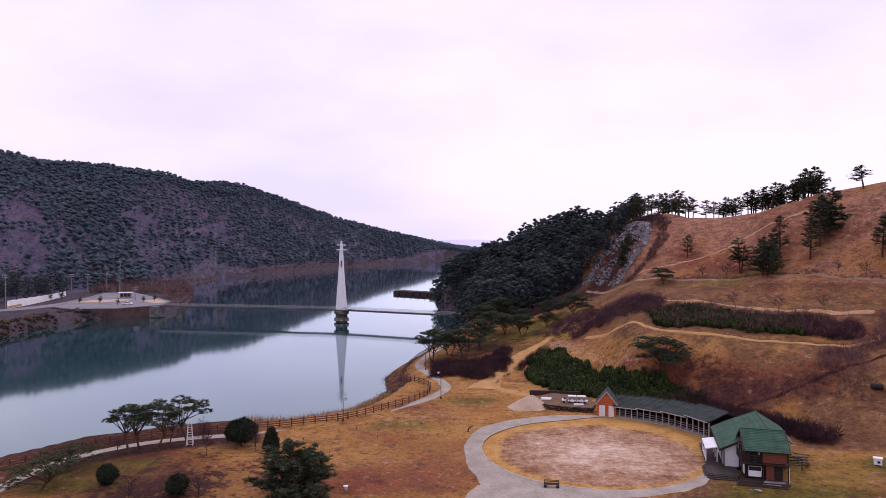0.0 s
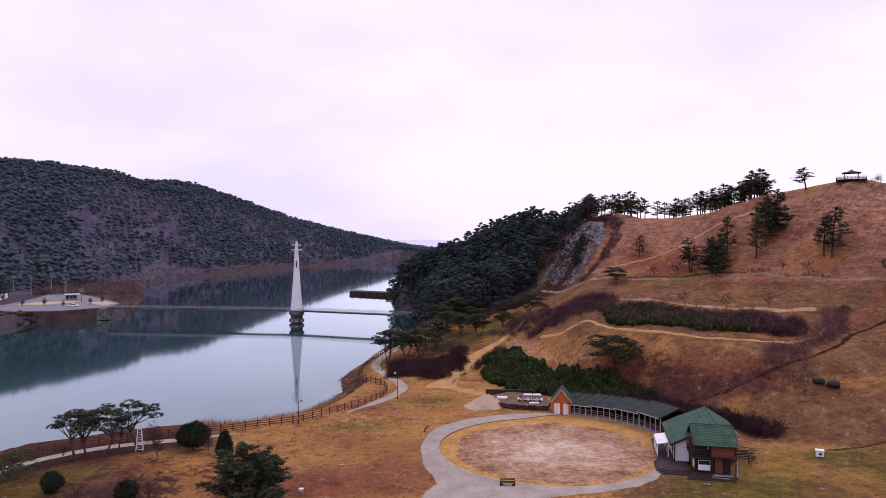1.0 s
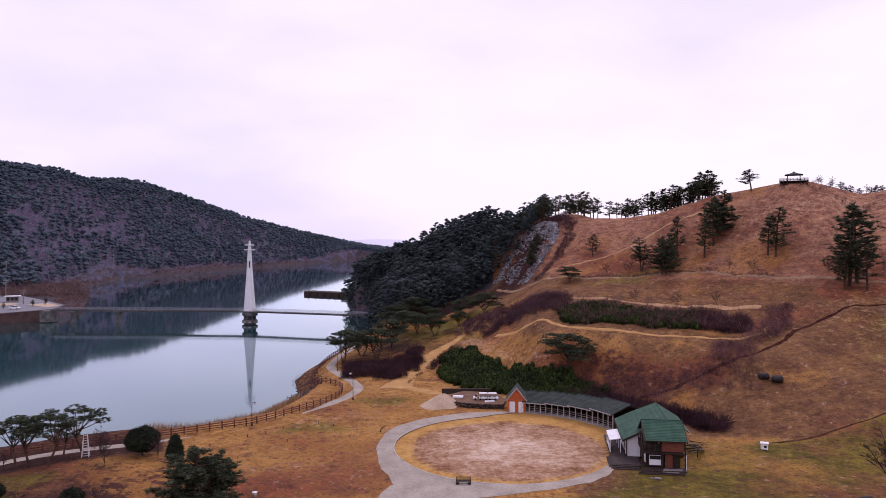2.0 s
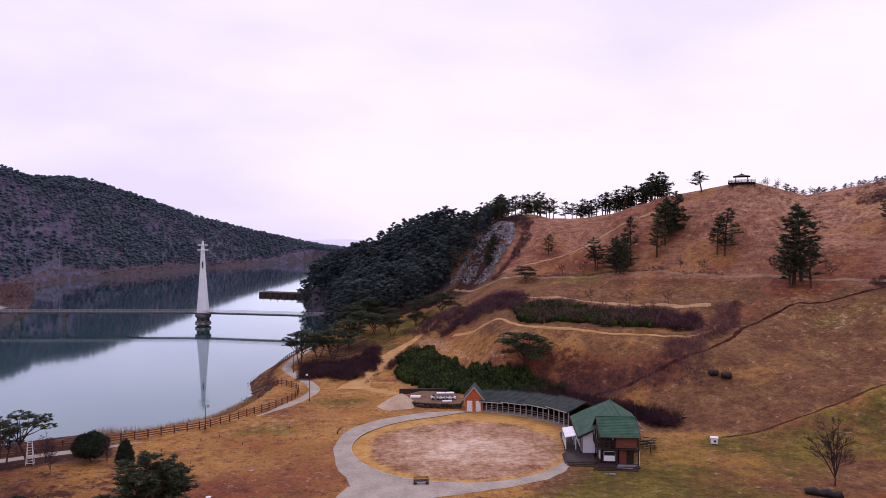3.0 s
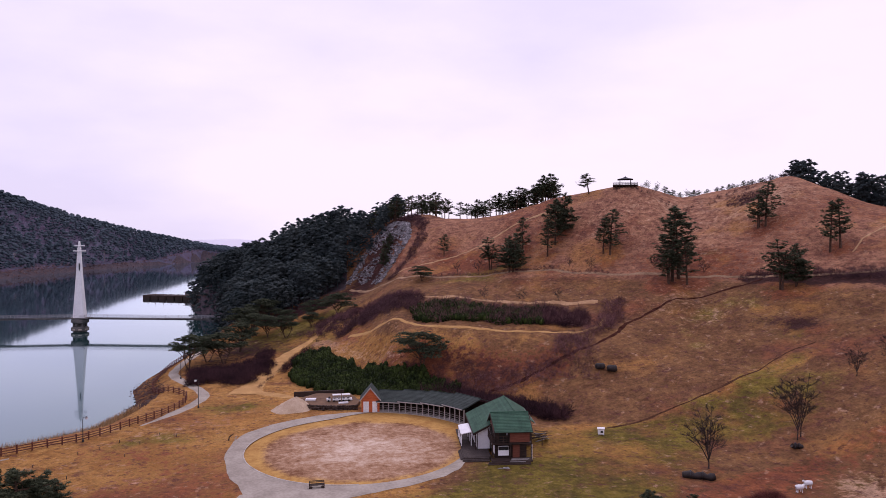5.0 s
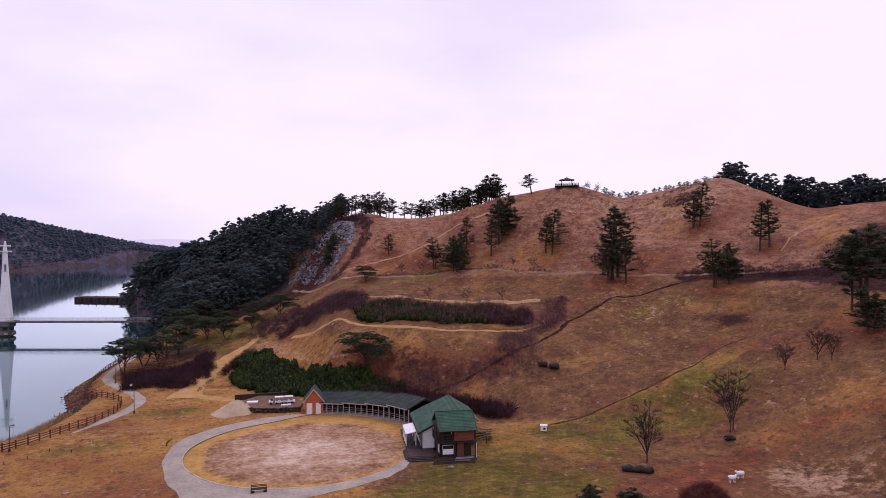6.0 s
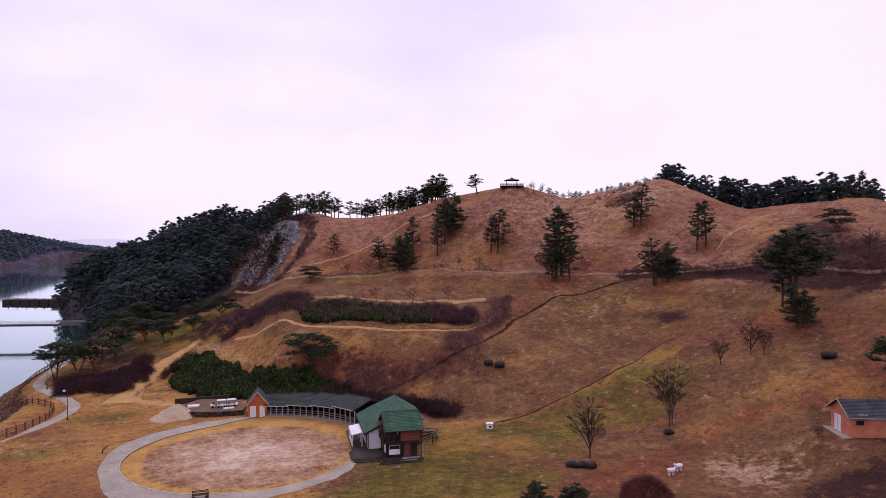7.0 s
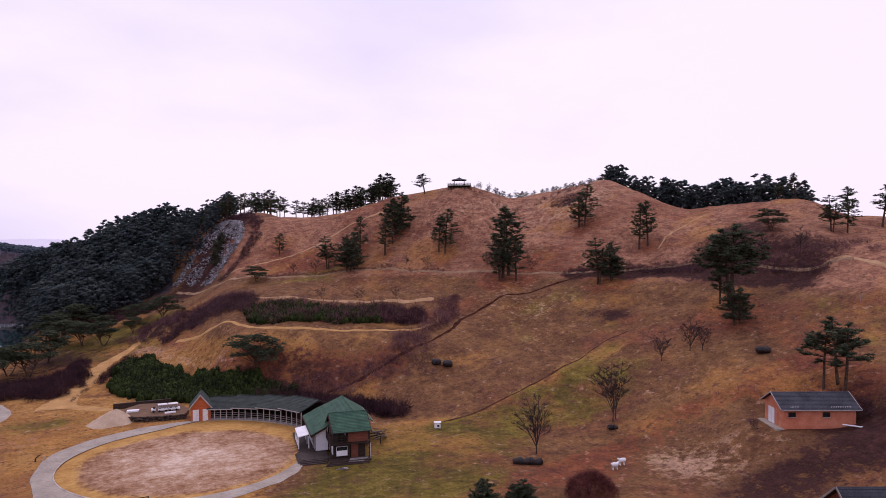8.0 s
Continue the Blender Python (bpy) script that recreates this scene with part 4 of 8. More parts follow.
turns = lambda *pairs: (lambda a: along([p for p, _ in pairs], [r for _, r in pairs], a))
rim = turns((0, 20.8), (24, 21.0), (62, 20.6), (76, 18.4), (90, 16.2), (108, 15.4), (144, 14.9), (198, 15.0), (240, 15.8), (285, 16.3), (325, 16.7), (345, 19.0), (360, 20.8))
disc("arena_floor", 0.0, rim, 0.06, M_SAND, "trampled pale sand of a round riding arena with an ochre border", ragged=0.12)
disc("ring_road", rim, turns((60, 20.9), (80, 20.2), (115, 18.9), (136, 18.7), (150, 18.1), (168, 17.4), (184, 17.5), (210, 19.2), (235, 23.5), (255, 20.4), (275, 18.6), (305, 18.4), (325, 17.6)), 0.085,
     M_CONCRETE, "worn pale concrete road curving round the arena", 60, 325, "road", ragged=0.2, seed=5)
disc("kerb", lambda a: rim(a) - 0.05, lambda a: rim(a) + 0.10, 0.15, surface("worn_pale_kerb", (0.34, 0.30, 0.25), (0.56, 0.51, 0.45), 1.5, 0.9, 0.2), "thin pale kerb between road and arena", 140, 262, "kerb")
ribbon("lane", [(6.0, 84.0), (1.5, 72), (0, 58), (3, 40)], 5.0, M_CONCRETE, "worn pale concrete lane leaving the ring road", 0.05, 0.2, category="road")
ribbon("lakeside_path", [(-53.5, 70), (-53.7, 83.6), (-53.0, 89.4), (-50.1, 96.5), (-44.5, 101.6), (-37.5, 105.2), (-31.9, 106.8), (-25, 109.6)], lambda u: 2.4 - 1.9 * smooth01(u, 0.86, 1.0), M_CONCRETE, "pale concrete footpath along the lake fence", 0.06, 0.12)
ribbon("lakeside_path", [(-9.2, 121.6), (-6.2, 126), (-3.2, 131), (-0.7, 136), (0.6, 141.2), (-1.0, 149), (-4.0, 157), (-5.6, 164), (-4.6, 174), (-2.6, 183), (0.5, 193), (4, 206)], lambda u: 0.5 + 2.1 * smooth01(u, 0.0, 0.12), M_CONCRETE, "pale concrete footpath winding along the lake fence", 0.06, 0.15)
ribbon("dirt_track", [(8.0, 139.5), (9.9, 146), (15.5, 160), (21.0, 171.5), (27.5, 179), (33, 187), (39, 198)], lambda u: 7.5 - 3.2 * smooth01(u, 0.0, 0.22) - 2.2 * smooth01(u, 0.4, 0.7), M_DIRT, "sandy dirt track climbing from the meadow", 0.06, 0.5, 3)
ribbon("terrace_path", [(34.5, 168), (37.5, 163), (41.4, 157), (46.7, 144.5), (56.7, 135.8), (67.5, 129.8), (75.4, 127.2), (81, 128.5), (84.5, 133)], 1.1, M_DIRT, "narrow sandy path along a terrace rim", 0.07, 0.25, 5)
ribbon("terrace_path", [(50, 172), (55.5, 166.5), (60.2, 162.4), (71.0, 153.2), (81.7, 145.3), (88, 141)], 1.7, M_PALEPATH, "sandy path behind the terrace hedge", 0.07, 0.5, 6)
ribbon("hill_track", [(47, 226), (50, 214), (55.3, 203.1), (64.7, 188.4), (80.7, 173.8), (92.1, 163.3), (101.3, 151.9), (109.4, 141.4), (118.0, 132.9), (124, 125.4), (131.5, 117.0), (136, 108.8), (138.5, 95.1), (140.5, 78.5), (144.1, 72)], 1.25, surface("worn_track_soil", (0.20, 0.115, 0.065), (0.38, 0.24, 0.14), 3.0, 0.95, 0.3),
       "sandy track cut across the hillside", 0.10, 0.25, 7)
ribbon("ditch", [(52, 121.5), (57, 119.6), (67.0, 118.9), (79.3, 122.4), (88.5, 128.3), (100.2, 129.5), (112.7, 126.8), (121.7, 125.4)], 0.85, surface("damp_ditch_soil", (0.035, 0.013, 0.010), (0.085, 0.034, 0.025), 1.0, 1.0, 0.3, spec=0.0), "dark drainage ditch across the slope", 0.05, 0.3, 9, category="ditch")
ribbon("ditch", [(61, 94.9), (66, 94.7), (72.7, 95.1), (81.4, 95.2), (88, 95.8), (95.3, 97.0), (101, 97.4), (106.2, 96.6)], 0.5, surface("dry_ditch_soil", (0.045, 0.02, 0.014), (0.12, 0.06, 0.036), 1.0, 1.0, 0.3, spec=0.0), "shallow dry ditch across the field", 0.05, 0.2, 11, category="ditch")
ribbon("dirt_track", [(8.5, 143), (12.0, 139), (15.5, 135), (19, 132.5)], lambda u: 4.6 - 2.6 * u, M_DIRT, "sandy dirt track towards the raised yard", 0.05, 0.5, 14)
ribbon("spur_path", [(57.1, 209.1), (67.2, 203.2), (82.0, 199.8), (95.7, 196.4), (103.3, 192.0)], 0.8, M_PALEPATH, "faint pale path climbing a grassy spur", 0.06, 0.35, 15)
ribbon("spur_path", [(141.6, 119.0), (150.6, 121.0), (157.8, 121.2), (165.6, 122.6)], 0.45, M_PALEPATH, "faint pale path climbing a grassy spur", 0.06, 0.3, 16)
ribbon("hill_track", [(141.5, 77), (144.1, 74.2), (143.4, 69.8), (141.5, 64), (141, 55)], 1.1, M_PALEPATH, "sandy track bending round the hillside", 0.08, 0.3, 17)
# ---- the ranch house, stable and booths ----
def ranch_house():
    """Two gabled wings with green shingles; local x along the front, y into the depth."""
    root = thing("ranch_house", pose(37.6, 85.96, 0, 0, 0, -15.5), "two-storey wooden ranch house with green shingle roofs", "house")
    # front wing: 4.7 wide, 4.8 deep
    w, dp = 4.7, 4.8
    fr = part("front_wing", Geo().box((w / 2, 0.55 + dp / 2, 1.15), (w - 0.3, dp - 1.1, 2.3)).box((w / 2, dp / 2 + 0.3, 3.25), (w - 0.2, dp - 0.9, 1.7)), M_DARKWOOD, root)
    part("upper_room", Geo().box((3.42, 0.75, 3.2), (2.6, 1.2, 1.55)), M_DARKWOOD, fr)
    for i in range(9):
        part("board", Geo().box((3.42, 0.11, 2.58 + i * 0.16), (2.72, 0.07, 0.145)), M_REDWOOD, fr, "red-brown horizontal board")
        part("board", Geo().box((w + 0.06, dp / 2 + 0.05, 2.58 + i * 0.16), (0.08, dp - 0.4, 0.145)), M_REDWOOD, fr)
    for x in (0.06, w):
        part("gable_wall", Geo().add([(x - 0.05, 0.6, 4.0), (x - 0.05, dp, 4.0), (x - 0.05, 2.9, 5.6), (x + 0.05, 0.6, 4.0), (x + 0.05, dp, 4.0), (x + 0.05, 2.9, 5.6)],
                                     [(0, 1, 2), (5, 4, 3), (0, 3, 4, 1), (1, 4, 5, 2), (2, 5, 3, 0)]), M_REDWOOD, fr)
    rf = roof_part("front_roof", root, [((-0.05, -0.45, 3.95), (w + 0.42, -0.45, 3.95), (w + 0.35, 2.9, 5.9), (-0.25, 2.9, 5.9)), ((w + 0.42, 6.1, 3.95), (-0.05, 6.1, 3.95), (-0.25, 2.9, 5.9), (w + 0.35, 2.9, 5.9))], M_GREENROOF, "green shingle roof", 14)
    part("ridge_cap", Geo().tube([(-0.27, 2.9, 5.95), (w + 0.37, 2.9, 5.95)], 0.08), M_GREENROOF, rf)
    for x in (-0.22, w + 0.44):
        part("verge_board", Geo().slab([(x - 0.05, -0.5, 3.95), (x + 0.05, -0.5, 3.95), (x + 0.05, 2.9, 5.92), (x - 0.05, 2.9, 5.92)], 0.22).slab([(x - 0.05, 6.15, 3.95), (x + 0.05, 6.15, 3.95), (x + 0.05, 2.9, 5.92), (x - 0.05, 2.9, 5.92)], 0.22), M_DARKWOOD, rf)
    # balcony round front and left side
    bal = part("balcony", Geo().box((w / 2, 0.5, 2.30), (w + 0.85, 1.1, 0.16), bev=0.02).box((-0.05, 2.5, 2.30), (0.75, 3.6, 0.16), bev=0.02), M_DARKWOOD, root, "dark wooden balcony floor")
    for i in range(4):
        part("baluster_post", Geo().box((-0.36 + i * 0.78, 0.02, 2.85), (0.09, 0.09, 1.0)), M_DARKWOOD, bal)
    for i in range(6):
        part("baluster_post", Geo().box((-0.38, 0.3 + i * 0.75, 2.85), (0.09, 0.09, 1.0)), M_DARKWOOD, bal)
    for z in (2.62, 2.95, 3.3):
        part("rail", Geo().box((0.83, 0.02, z), (2.45, 0.06, 0.09)).box((-0.38, 2.15, z), (0.06, 4.2, 0.09)), M_DARKWOOD, bal)
    for x in (-0.36, 2.15, w + 0.3):
        part("porch_post", Geo().box((x, 0.03, 1.12), (0.14, 0.14, 2.24), bev=0.015), M_DARKWOOD, root)
    part("upper_post", Geo().box((w + 0.3, 0.03, 3.15), (0.12, 0.12, 1.6)), M_DARKWOOD, root)
    part("corner_downpipe", Geo().tube([(w + 0.40, -0.03, 0.0), (w + 0.40, -0.03, 2.2)], 0.035), M_WHITE, root, "pale downpipe")
    win = part("window", Geo().box((1.25, 0.45, 1.25), (1.5, 0.10, 1.3), bev=0.02), M_WHITE, root, "white window panel under the balcony")
    part("pane", Geo().box((1.25, 0.392, 1.6), (1.4, 0.02, 0.5)), M_GLASS, win)
    part("side_window", Geo().box((0.10, 1.5, 1.3), (0.10, 0.9, 1.2)), M_WHITE, root)
    part("door", Geo().box((3.0, 0.53, 1.02), (0.95, 0.08, 2.0)), M_REDWOOD, root)
    part("upper_door", Geo().box((1.15, 0.72, 3.2), (0.85, 0.06, 1.55)), M_GLASS, root)
    lamp = part("wall_lamp", Geo().box((1.75, 0.64, 3.45), (0.14, 0.16, 0.26), bev=0.03), M_WHITE, root)
    part("lamp_bracket", Geo().box((1.75, 0.72, 3.62), (0.05, 0.12, 0.05)), M_METAL, lamp)
    part("veranda", Geo().box((w / 2 - 0.1, -0.25, 0.22), (w + 0.9, 1.6, 0.14), bev=0.02).box((w / 2 - 0.5, -1.2, 0.13), (w + 0.9, 0.5, 0.12), bev=0.02).box((w / 2 - 0.6, -1.5, 0.05), (w + 1.1, 0.5, 0.10), bev=0.02), M_DARKWOOD, root)
    part("ramp", Geo().slab([(1.9, -1.1, 0.24), (3.9, -1.3, 0.20), (4.7, -0.2, 0.36), (2.3, -0.2, 0.38)], 0.06), M_GREYWOOD, root, "grey board ramp")
    # main wing behind: ridge into the depth
    y0, y1, xl, xr, xm = 4.35, 15.1, -2.5, 6.7, 3.55
    mw = part("main_wing", Geo().prism([(-1.8, y0), (xr - 0.5, y0 + 1.6), (xr - 0.5, y1 - 0.4), (-1.8, y1 - 0.4)], 0.3, 3.0), M_DARKWOOD, root)
    part("white_gable_wall", Geo().add([(-1.85, y0 - 0.06, 0.45), (0.1, y0 - 0.06, 0.45), (0.1, y0 - 0.06, 3.85), (-1.85, y0 - 0.06, 3.02), (-1.85, y0 + 0.12, 0.45), (0.1, y0 + 0.12, 0.45), (0.1, y0 + 0.12, 3.85), (-1.85, y0 + 0.12, 3.02)],
                                         [(0, 1, 2, 3), (7, 6, 5, 4), (0, 4, 5, 1), (1, 5, 6, 2), (2, 6, 7, 3), (3, 7, 4, 0)]), M_WHITE, mw, "plain white rendered gable wall")
    part("upper_gable", Geo().add([(-1.5, y1 - 0.5, 2.9), (xr - 0.5, y1 - 0.5, 3.0), (xm, y1 - 0.5, 5.2), (-1.5, y1 - 0.4, 2.9), (xr - 0.5, y1 - 0.4, 3.0), (xm, y1 - 0.4, 5.2)], [(0, 1, 2), (5, 4, 3), (0, 3, 4, 1), (1, 4, 5, 2), (2, 5, 3, 0)]), M_REDWOOD, mw)
    for x, z in ((-1.92, 3.0), (-0.05, 3.7)):
        part("corner_trim", Geo().box((x, y0 - 0.1, z / 2 + 0.2), (0.14, 0.12, z - 0.4)), M_DARKWOOD, mw)
    part("white_side_wall", Geo().box((-1.87, (y0 + y1) / 2, 1.65), (0.12, y1 - y0 - 1.2, 2.4)), M_WHITE, mw)
    for i in range(3):
        part("side_window", Geo().box((-1.95, y0 + 1.8 + i * 2.6, 1.8), (0.08, 1.1, 1.2)), M_GLASS, mw)
    mr = roof_part("main_roof", root, [((xl, y1, 2.75), (xl, y0 - 0.45, 2.75), (-0.4, y0 - 0.45, 3.80), (-0.4, y1, 3.80)), ((-0.4, y1, 3.80), (-0.4, y0 - 0.45, 3.80), (xm, y0 + 0.9, 5.45), (xm, y1, 5.45)), ((xr, y0 + 1.7, 3.5), (xr, y1, 3.5), (xm, y1, 5.45), (xm, y0 + 0.9, 5.45))], M_GREENROOF, "broad green shingle roof", 16)
    part("ridge_cap", Geo().tube([(xm, y0 + 0.9, 5.5), (xm, y1 + 0.02, 5.5)], 0.08), M_GREENROOF, mr)
    part("verge_board", Geo().slab([(xl, y0 - 0.53, 2.75), (xl, y0 - 0.45, 2.75), (-0.35, y0 - 0.45, 3.84), (-0.35, y0 - 0.53, 3.84)], 0.24), M_DARKWOOD, mr)
    part("fascia", Geo().box((xl - 0.04, (y0 + y1) / 2 - 0.22, 2.68), (0.06, y1 - y0 + 0.45, 0.2)), M_DARKWOOD, mr)
    part("white_fascia", Geo().box((xr + 0.05, (y0 + y1) / 2 + 0.85, 3.42), (0.08, y1 - y0 - 1.7, 0.12)), M_PALEWOOD, mr, "white eaves board")
    for y in (y0 - 0.4, (y0 + y1) / 2, y1 - 0.5):
        part("eave_post", Geo().box((xl + 0.3, y, 1.5), (0.12, 0.12, 2.5)), M_DARKWOOD, root)
    # deck with steps, and the white pergola at its side
    dk = part("deck", Geo().box((-2.25, 2.5, 0.38), (3.7, 3.6, 0.14), bev=0.02).box((-3.0, 9.5, 0.38), (2.2, 10.4, 0.14), bev=0.02).box((-2.25, 2.5, 0.16), (3.5, 3.4, 0.31)).box((-3.0, 9.5, 0.16), (2.0, 10.2, 0.31)), M_DECK, root, "dark timber deck")
    for i in range(3):
        part("step", Geo().box((-2.45 - 0.05 * i, 0.52 - i * 0.30, 0.33 - i * 0.12), (3.5 + 0.1 * i, 0.32, 0.11), bev=0.012), M_DECK, dk)
        part("step", Geo().box((-4.2 - i * 0.16, 2.6, 0.33 - i * 0.12), (0.2, 4.2, 0.11), bev=0.012), M_DECK, dk)
    pg = part("pergola", Geo().slab([(-4.1, 5.7, 2.2), (-2.5, 5.7, 2.5), (-2.5, 10.6, 2.5), (-4.1, 10.6, 2.2)], 0.10), M_WHITE, root, "white sloping porch canopy")
    for x in (-4.0, -2.6):
        for y in (5.8, 8.1, 10.4):
            part("pergola_post", Geo().box((x, y, 1.28), (0.11, 0.11, 1.75)), M_WHITE, pg)
    for z in (0.7, 1.0, 1.3):
        part("pergola_rail", Geo().box((-4.02, 8.1, z), (0.06, 4.6, 0.07)), M_WHITE, pg)
    return root


ranch_house()


def stable():
    """Open stalls under stepped shingle roofs, bent round the arena."""
    root = thing("stable", pose(*ARENA, 0), "curved open horse stable with dark shingle roofs", "stable")
    spans = ((65.5, 53.5, 0.0), (54.5, 41.0, 0.22), (42.0, 28.0, 0.42), (29.0, 14.5, 0.72))
    for a0, a1, lift in spans:
        P = lambda r, a, z: (r * math.cos(radians(a)), r * math.sin(radians(a)), z)
        e, k, b = 19.9, 23.6, 27.0
        ze, zk, zb = 1.92 + lift, 3.2 + lift, 2.0 + lift
        rf = roof_part("roof", root, [(P(e, a0, ze), P(e, a1, ze), P(k, a1, zk), P(k, a0, zk)), (P(b, a1, zb), P(b, a0, zb), P(k, a0, zk), P(k, a1, zk))], M_DARKROOF, "dark green-grey shingle roof", 10)
        part("ridge_cap", Geo().tube([P(k, a0, zk + 0.05), P(k, a1, zk + 0.05)], 0.09), M_DARKROOF, rf)
        part("fascia", Geo().slab([P(e - 0.06, a0, ze + 0.02), P(e - 0.06, a1, ze + 0.02), P(e + 0.03, a1, ze + 0.02), P(e + 0.03, a0, ze + 0.02)], 0.14), M_PALEWOOD, rf)
        for a in (a0, a1):
            part("verge_board", Geo().slab([P(e, a - 0.15, ze + 0.06), P(e, a + 0.15, ze + 0.06), P(k, a + 0.15, zk + 0.06), P(k, a - 0.15, zk + 0.06)], 0.2), M_DARKROOF, rf)
        part("back_wall", Geo().slab([P(25.8, a0, zb + 0.1), P(25.8, a1, zb + 0.1), P(25.8, a1, 0), P(25.8, a0, 0)], 0.1), M_DARKWOOD, root)
        n = 4
        for i in range(n + 1):
            a = a0 + (a1 - a0) * (0.04 + 0.92 * i / n)
            part("post", Geo().box(P(20.4, a, (1.95 + lift) / 2), (0.13, 0.13, 1.95 + lift), radians(a)), M_PALEWOOD, root)
            part("partition", Geo().box(P(23.0, a, 0.65), (5.2, 0.08, 1.3), radians(a)), M_DARKWOOD, root)
            if i < n:
                a2 = a0 + (a1 - a0) * (0.04 + 0.92 * (i + 1) / n)
                for z in (0.55, 0.9, 1.22):
                    p, q = Vector(P(20.4, a, z)), Vector(P(20.4, a2, z))
                    part("stall_rail", Geo().tube([p, q], 0.045, 5), M_GREYWOOD, root)
                p, q = Vector(P(20.45, a, 0.2)), Vector(P(20.45, a2, 0.2))
                part("kick_board", Geo().box((p + q) / 2, ((q - p).length, 0.05, 0.36), math.atan2(q.y - p.y, q.x - p.x)), M_GREYWOOD, root)
    part("floor_slab", Geo().prism([(r * math.cos(radians(a)), r * math.sin(radians(a))) for r, aa in ((20.1, range(14, 67, 4)), (26.2, range(66, 13, -4))) for a in aa], -0.05, 0.12), M_CONCRETE, root)
    return root


stable()


def booth():
    root = thing("booth", pose(27.9, 117.7, 0, 0, 0, -16), "small orange wooden booth with steep green roof", "booth")
    w, dp, h = 3.1, 3.4, 2.5
    body = part("wall", Geo().box((0, dp / 2, h / 2), (w, dp, h)), M_ORANGE, root)
    for i in range(13):
        part("board", Geo().box((0, -0.02, 0.1 + i * 0.18), (w + 0.02, 0.05, 0.165)), M_ORANGE, body)
    part("gable_wall", Geo().gable(w, -0.03, dp, h, h + 1.75), M_ORANGE, root)
    e = 0.35
    rf = roof_part("roof", root, [((-w / 2 - e, dp + 0.3, h - 0.30), (-w / 2 - e, -0.45, h - 0.30), (0, -0.45, h + 1.95), (0, dp + 0.3, h + 1.95)), ((w / 2 + e, -0.45, h - 0.30), (w / 2 + e, dp + 0.3, h - 0.30), (0, dp + 0.3, h + 1.95), (0, -0.45, h + 1.95))], M_DARKROOF, "steep dark green shingle roof", 10)
    for s in (-1, 1):
        part("verge_board", Geo().slab([(s * (w / 2 + e), -0.52, h - 0.30), (s * (w / 2 + e), -0.45, h - 0.30), (0, -0.45, h + 2.0), (0, -0.52, h + 2.0)], 0.18), M_PALEWOOD, rf)
    for x in (-0.75, 0.75):
        d = part("door", Geo().box((x, -0.07, 0.98), (0.95 if x < 0 else 0.85, 0.06, 1.9), bev=0.015), M_WHITE, root, "white boarded door")
        part("door_handle", Geo().box((x + 0.3, -0.12, 1.0), (0.05, 0.05, 0.14)), M_METAL, d)
        for k in range(4):
            part("door_groove", Geo().box((x - 0.3 + 0.2 * k, -0.102, 0.98), (0.02, 0.006, 1.8)), M_STEEL, d)
    return root


booth()


def brick_shed():
    z = 4.7
    root = thing("brick_shed", pose(87.0, 52.3, z, 0, 0, -33.4), "orange-red brick shed with a dark shingle roof", "shed")
    w, dp, h = 9.5, 5.4, 2.75
    part("wall", Geo().box((w / 2, dp / 2, h / 2 - 0.3), (w, dp, h + 0.6)), M_BRICK, root)
    part("gable_wall", Geo().add([(0, 0, h), (0, dp, h), (0, dp / 2, h + 1.45), (w, 0, h), (w, dp, h), (w, dp / 2, h + 1.45)], [(0, 1, 2), (5, 4, 3), (0, 3, 4, 1), (1, 4, 5, 2), (2, 5, 3, 0)]), M_BRICK, root)
    o = 0.5
    rf = roof_part("roof", root, [((-o, -o, h - 0.18), (w + o, -o, h - 0.18), (w + o, dp / 2, h + 1.55), (-o, dp / 2, h + 1.55)), ((w + o, dp + o, h - 0.18), (-o, dp + o, h - 0.18), (-o, dp / 2, h + 1.55), (w + o, dp / 2, h + 1.55))], surface("slate_blue_shingle", (0.026, 0.028, 0.038), (0.062, 0.064, 0.082), 2.0, 0.75, 0.25), "weathered dark slate shingle roof", 14)
    part("eave_board", Geo().box((w / 2, -o - 0.03, h - 0.22), (w + 2 * o, 0.06, 0.10)), M_PALEWOOD, rf, "pale eaves board")
    for x in (-o - 0.03, w + o + 0.03):
        part("verge_board", Geo().slab([(x - 0.04, -o, h - 0.15), (x + 0.04, -o, h - 0.15), (x + 0.04, dp / 2, h + 1.62), (x - 0.04, dp / 2, h + 1.62)], 0.12).slab([(x - 0.04, dp + o, h - 0.15), (x + 0.04, dp + o, h - 0.15), (x + 0.04, dp / 2, h + 1.62), (x - 0.04, dp / 2, h + 1.62)], 0.12), M_PALEWOOD, rf)
    for x in (1.1, 5.6):
        wn = part("window", Geo().box((x, -0.02, 1.85), (0.95, 0.10, 0.62)), M_DARKWOOD, root, "small dark window")
        part("pane", Geo().box((x, -0.075, 1.85), (0.75, 0.02, 0.44)), M_GLASS, wn)
        part("window_sill", Geo().box((x, -0.09, 1.5), (1.05, 0.14, 0.06)), M_CONCRETE, wn)
    for i in range(18):
        part("snow_guard", Geo().box((0.9 + (i % 6) * 0.2 if i < 6 else 6.2 + (i - 6) * 0.23, -0.1, h + 0.14), (0.12, 0.05, 0.07)), M_WHITE, rf)
    dr = part("door", Geo().box((-0.04, 3.4, 1.05), (0.08, 1.7, 2.1)), M_WHITE, root, "white double door in the gable end")
    part("door_gap", Geo().box((-0.085, 3.4, 1.05), (0.01, 0.05, 2.0)), M_STEEL, dr)
    part("plinth", Geo().box((-0.55, dp / 2, -0.15), (1.1, dp + 0.4, 0.3), bev=0.03), M_CONCRETE, root)
    return root


brick_shed()


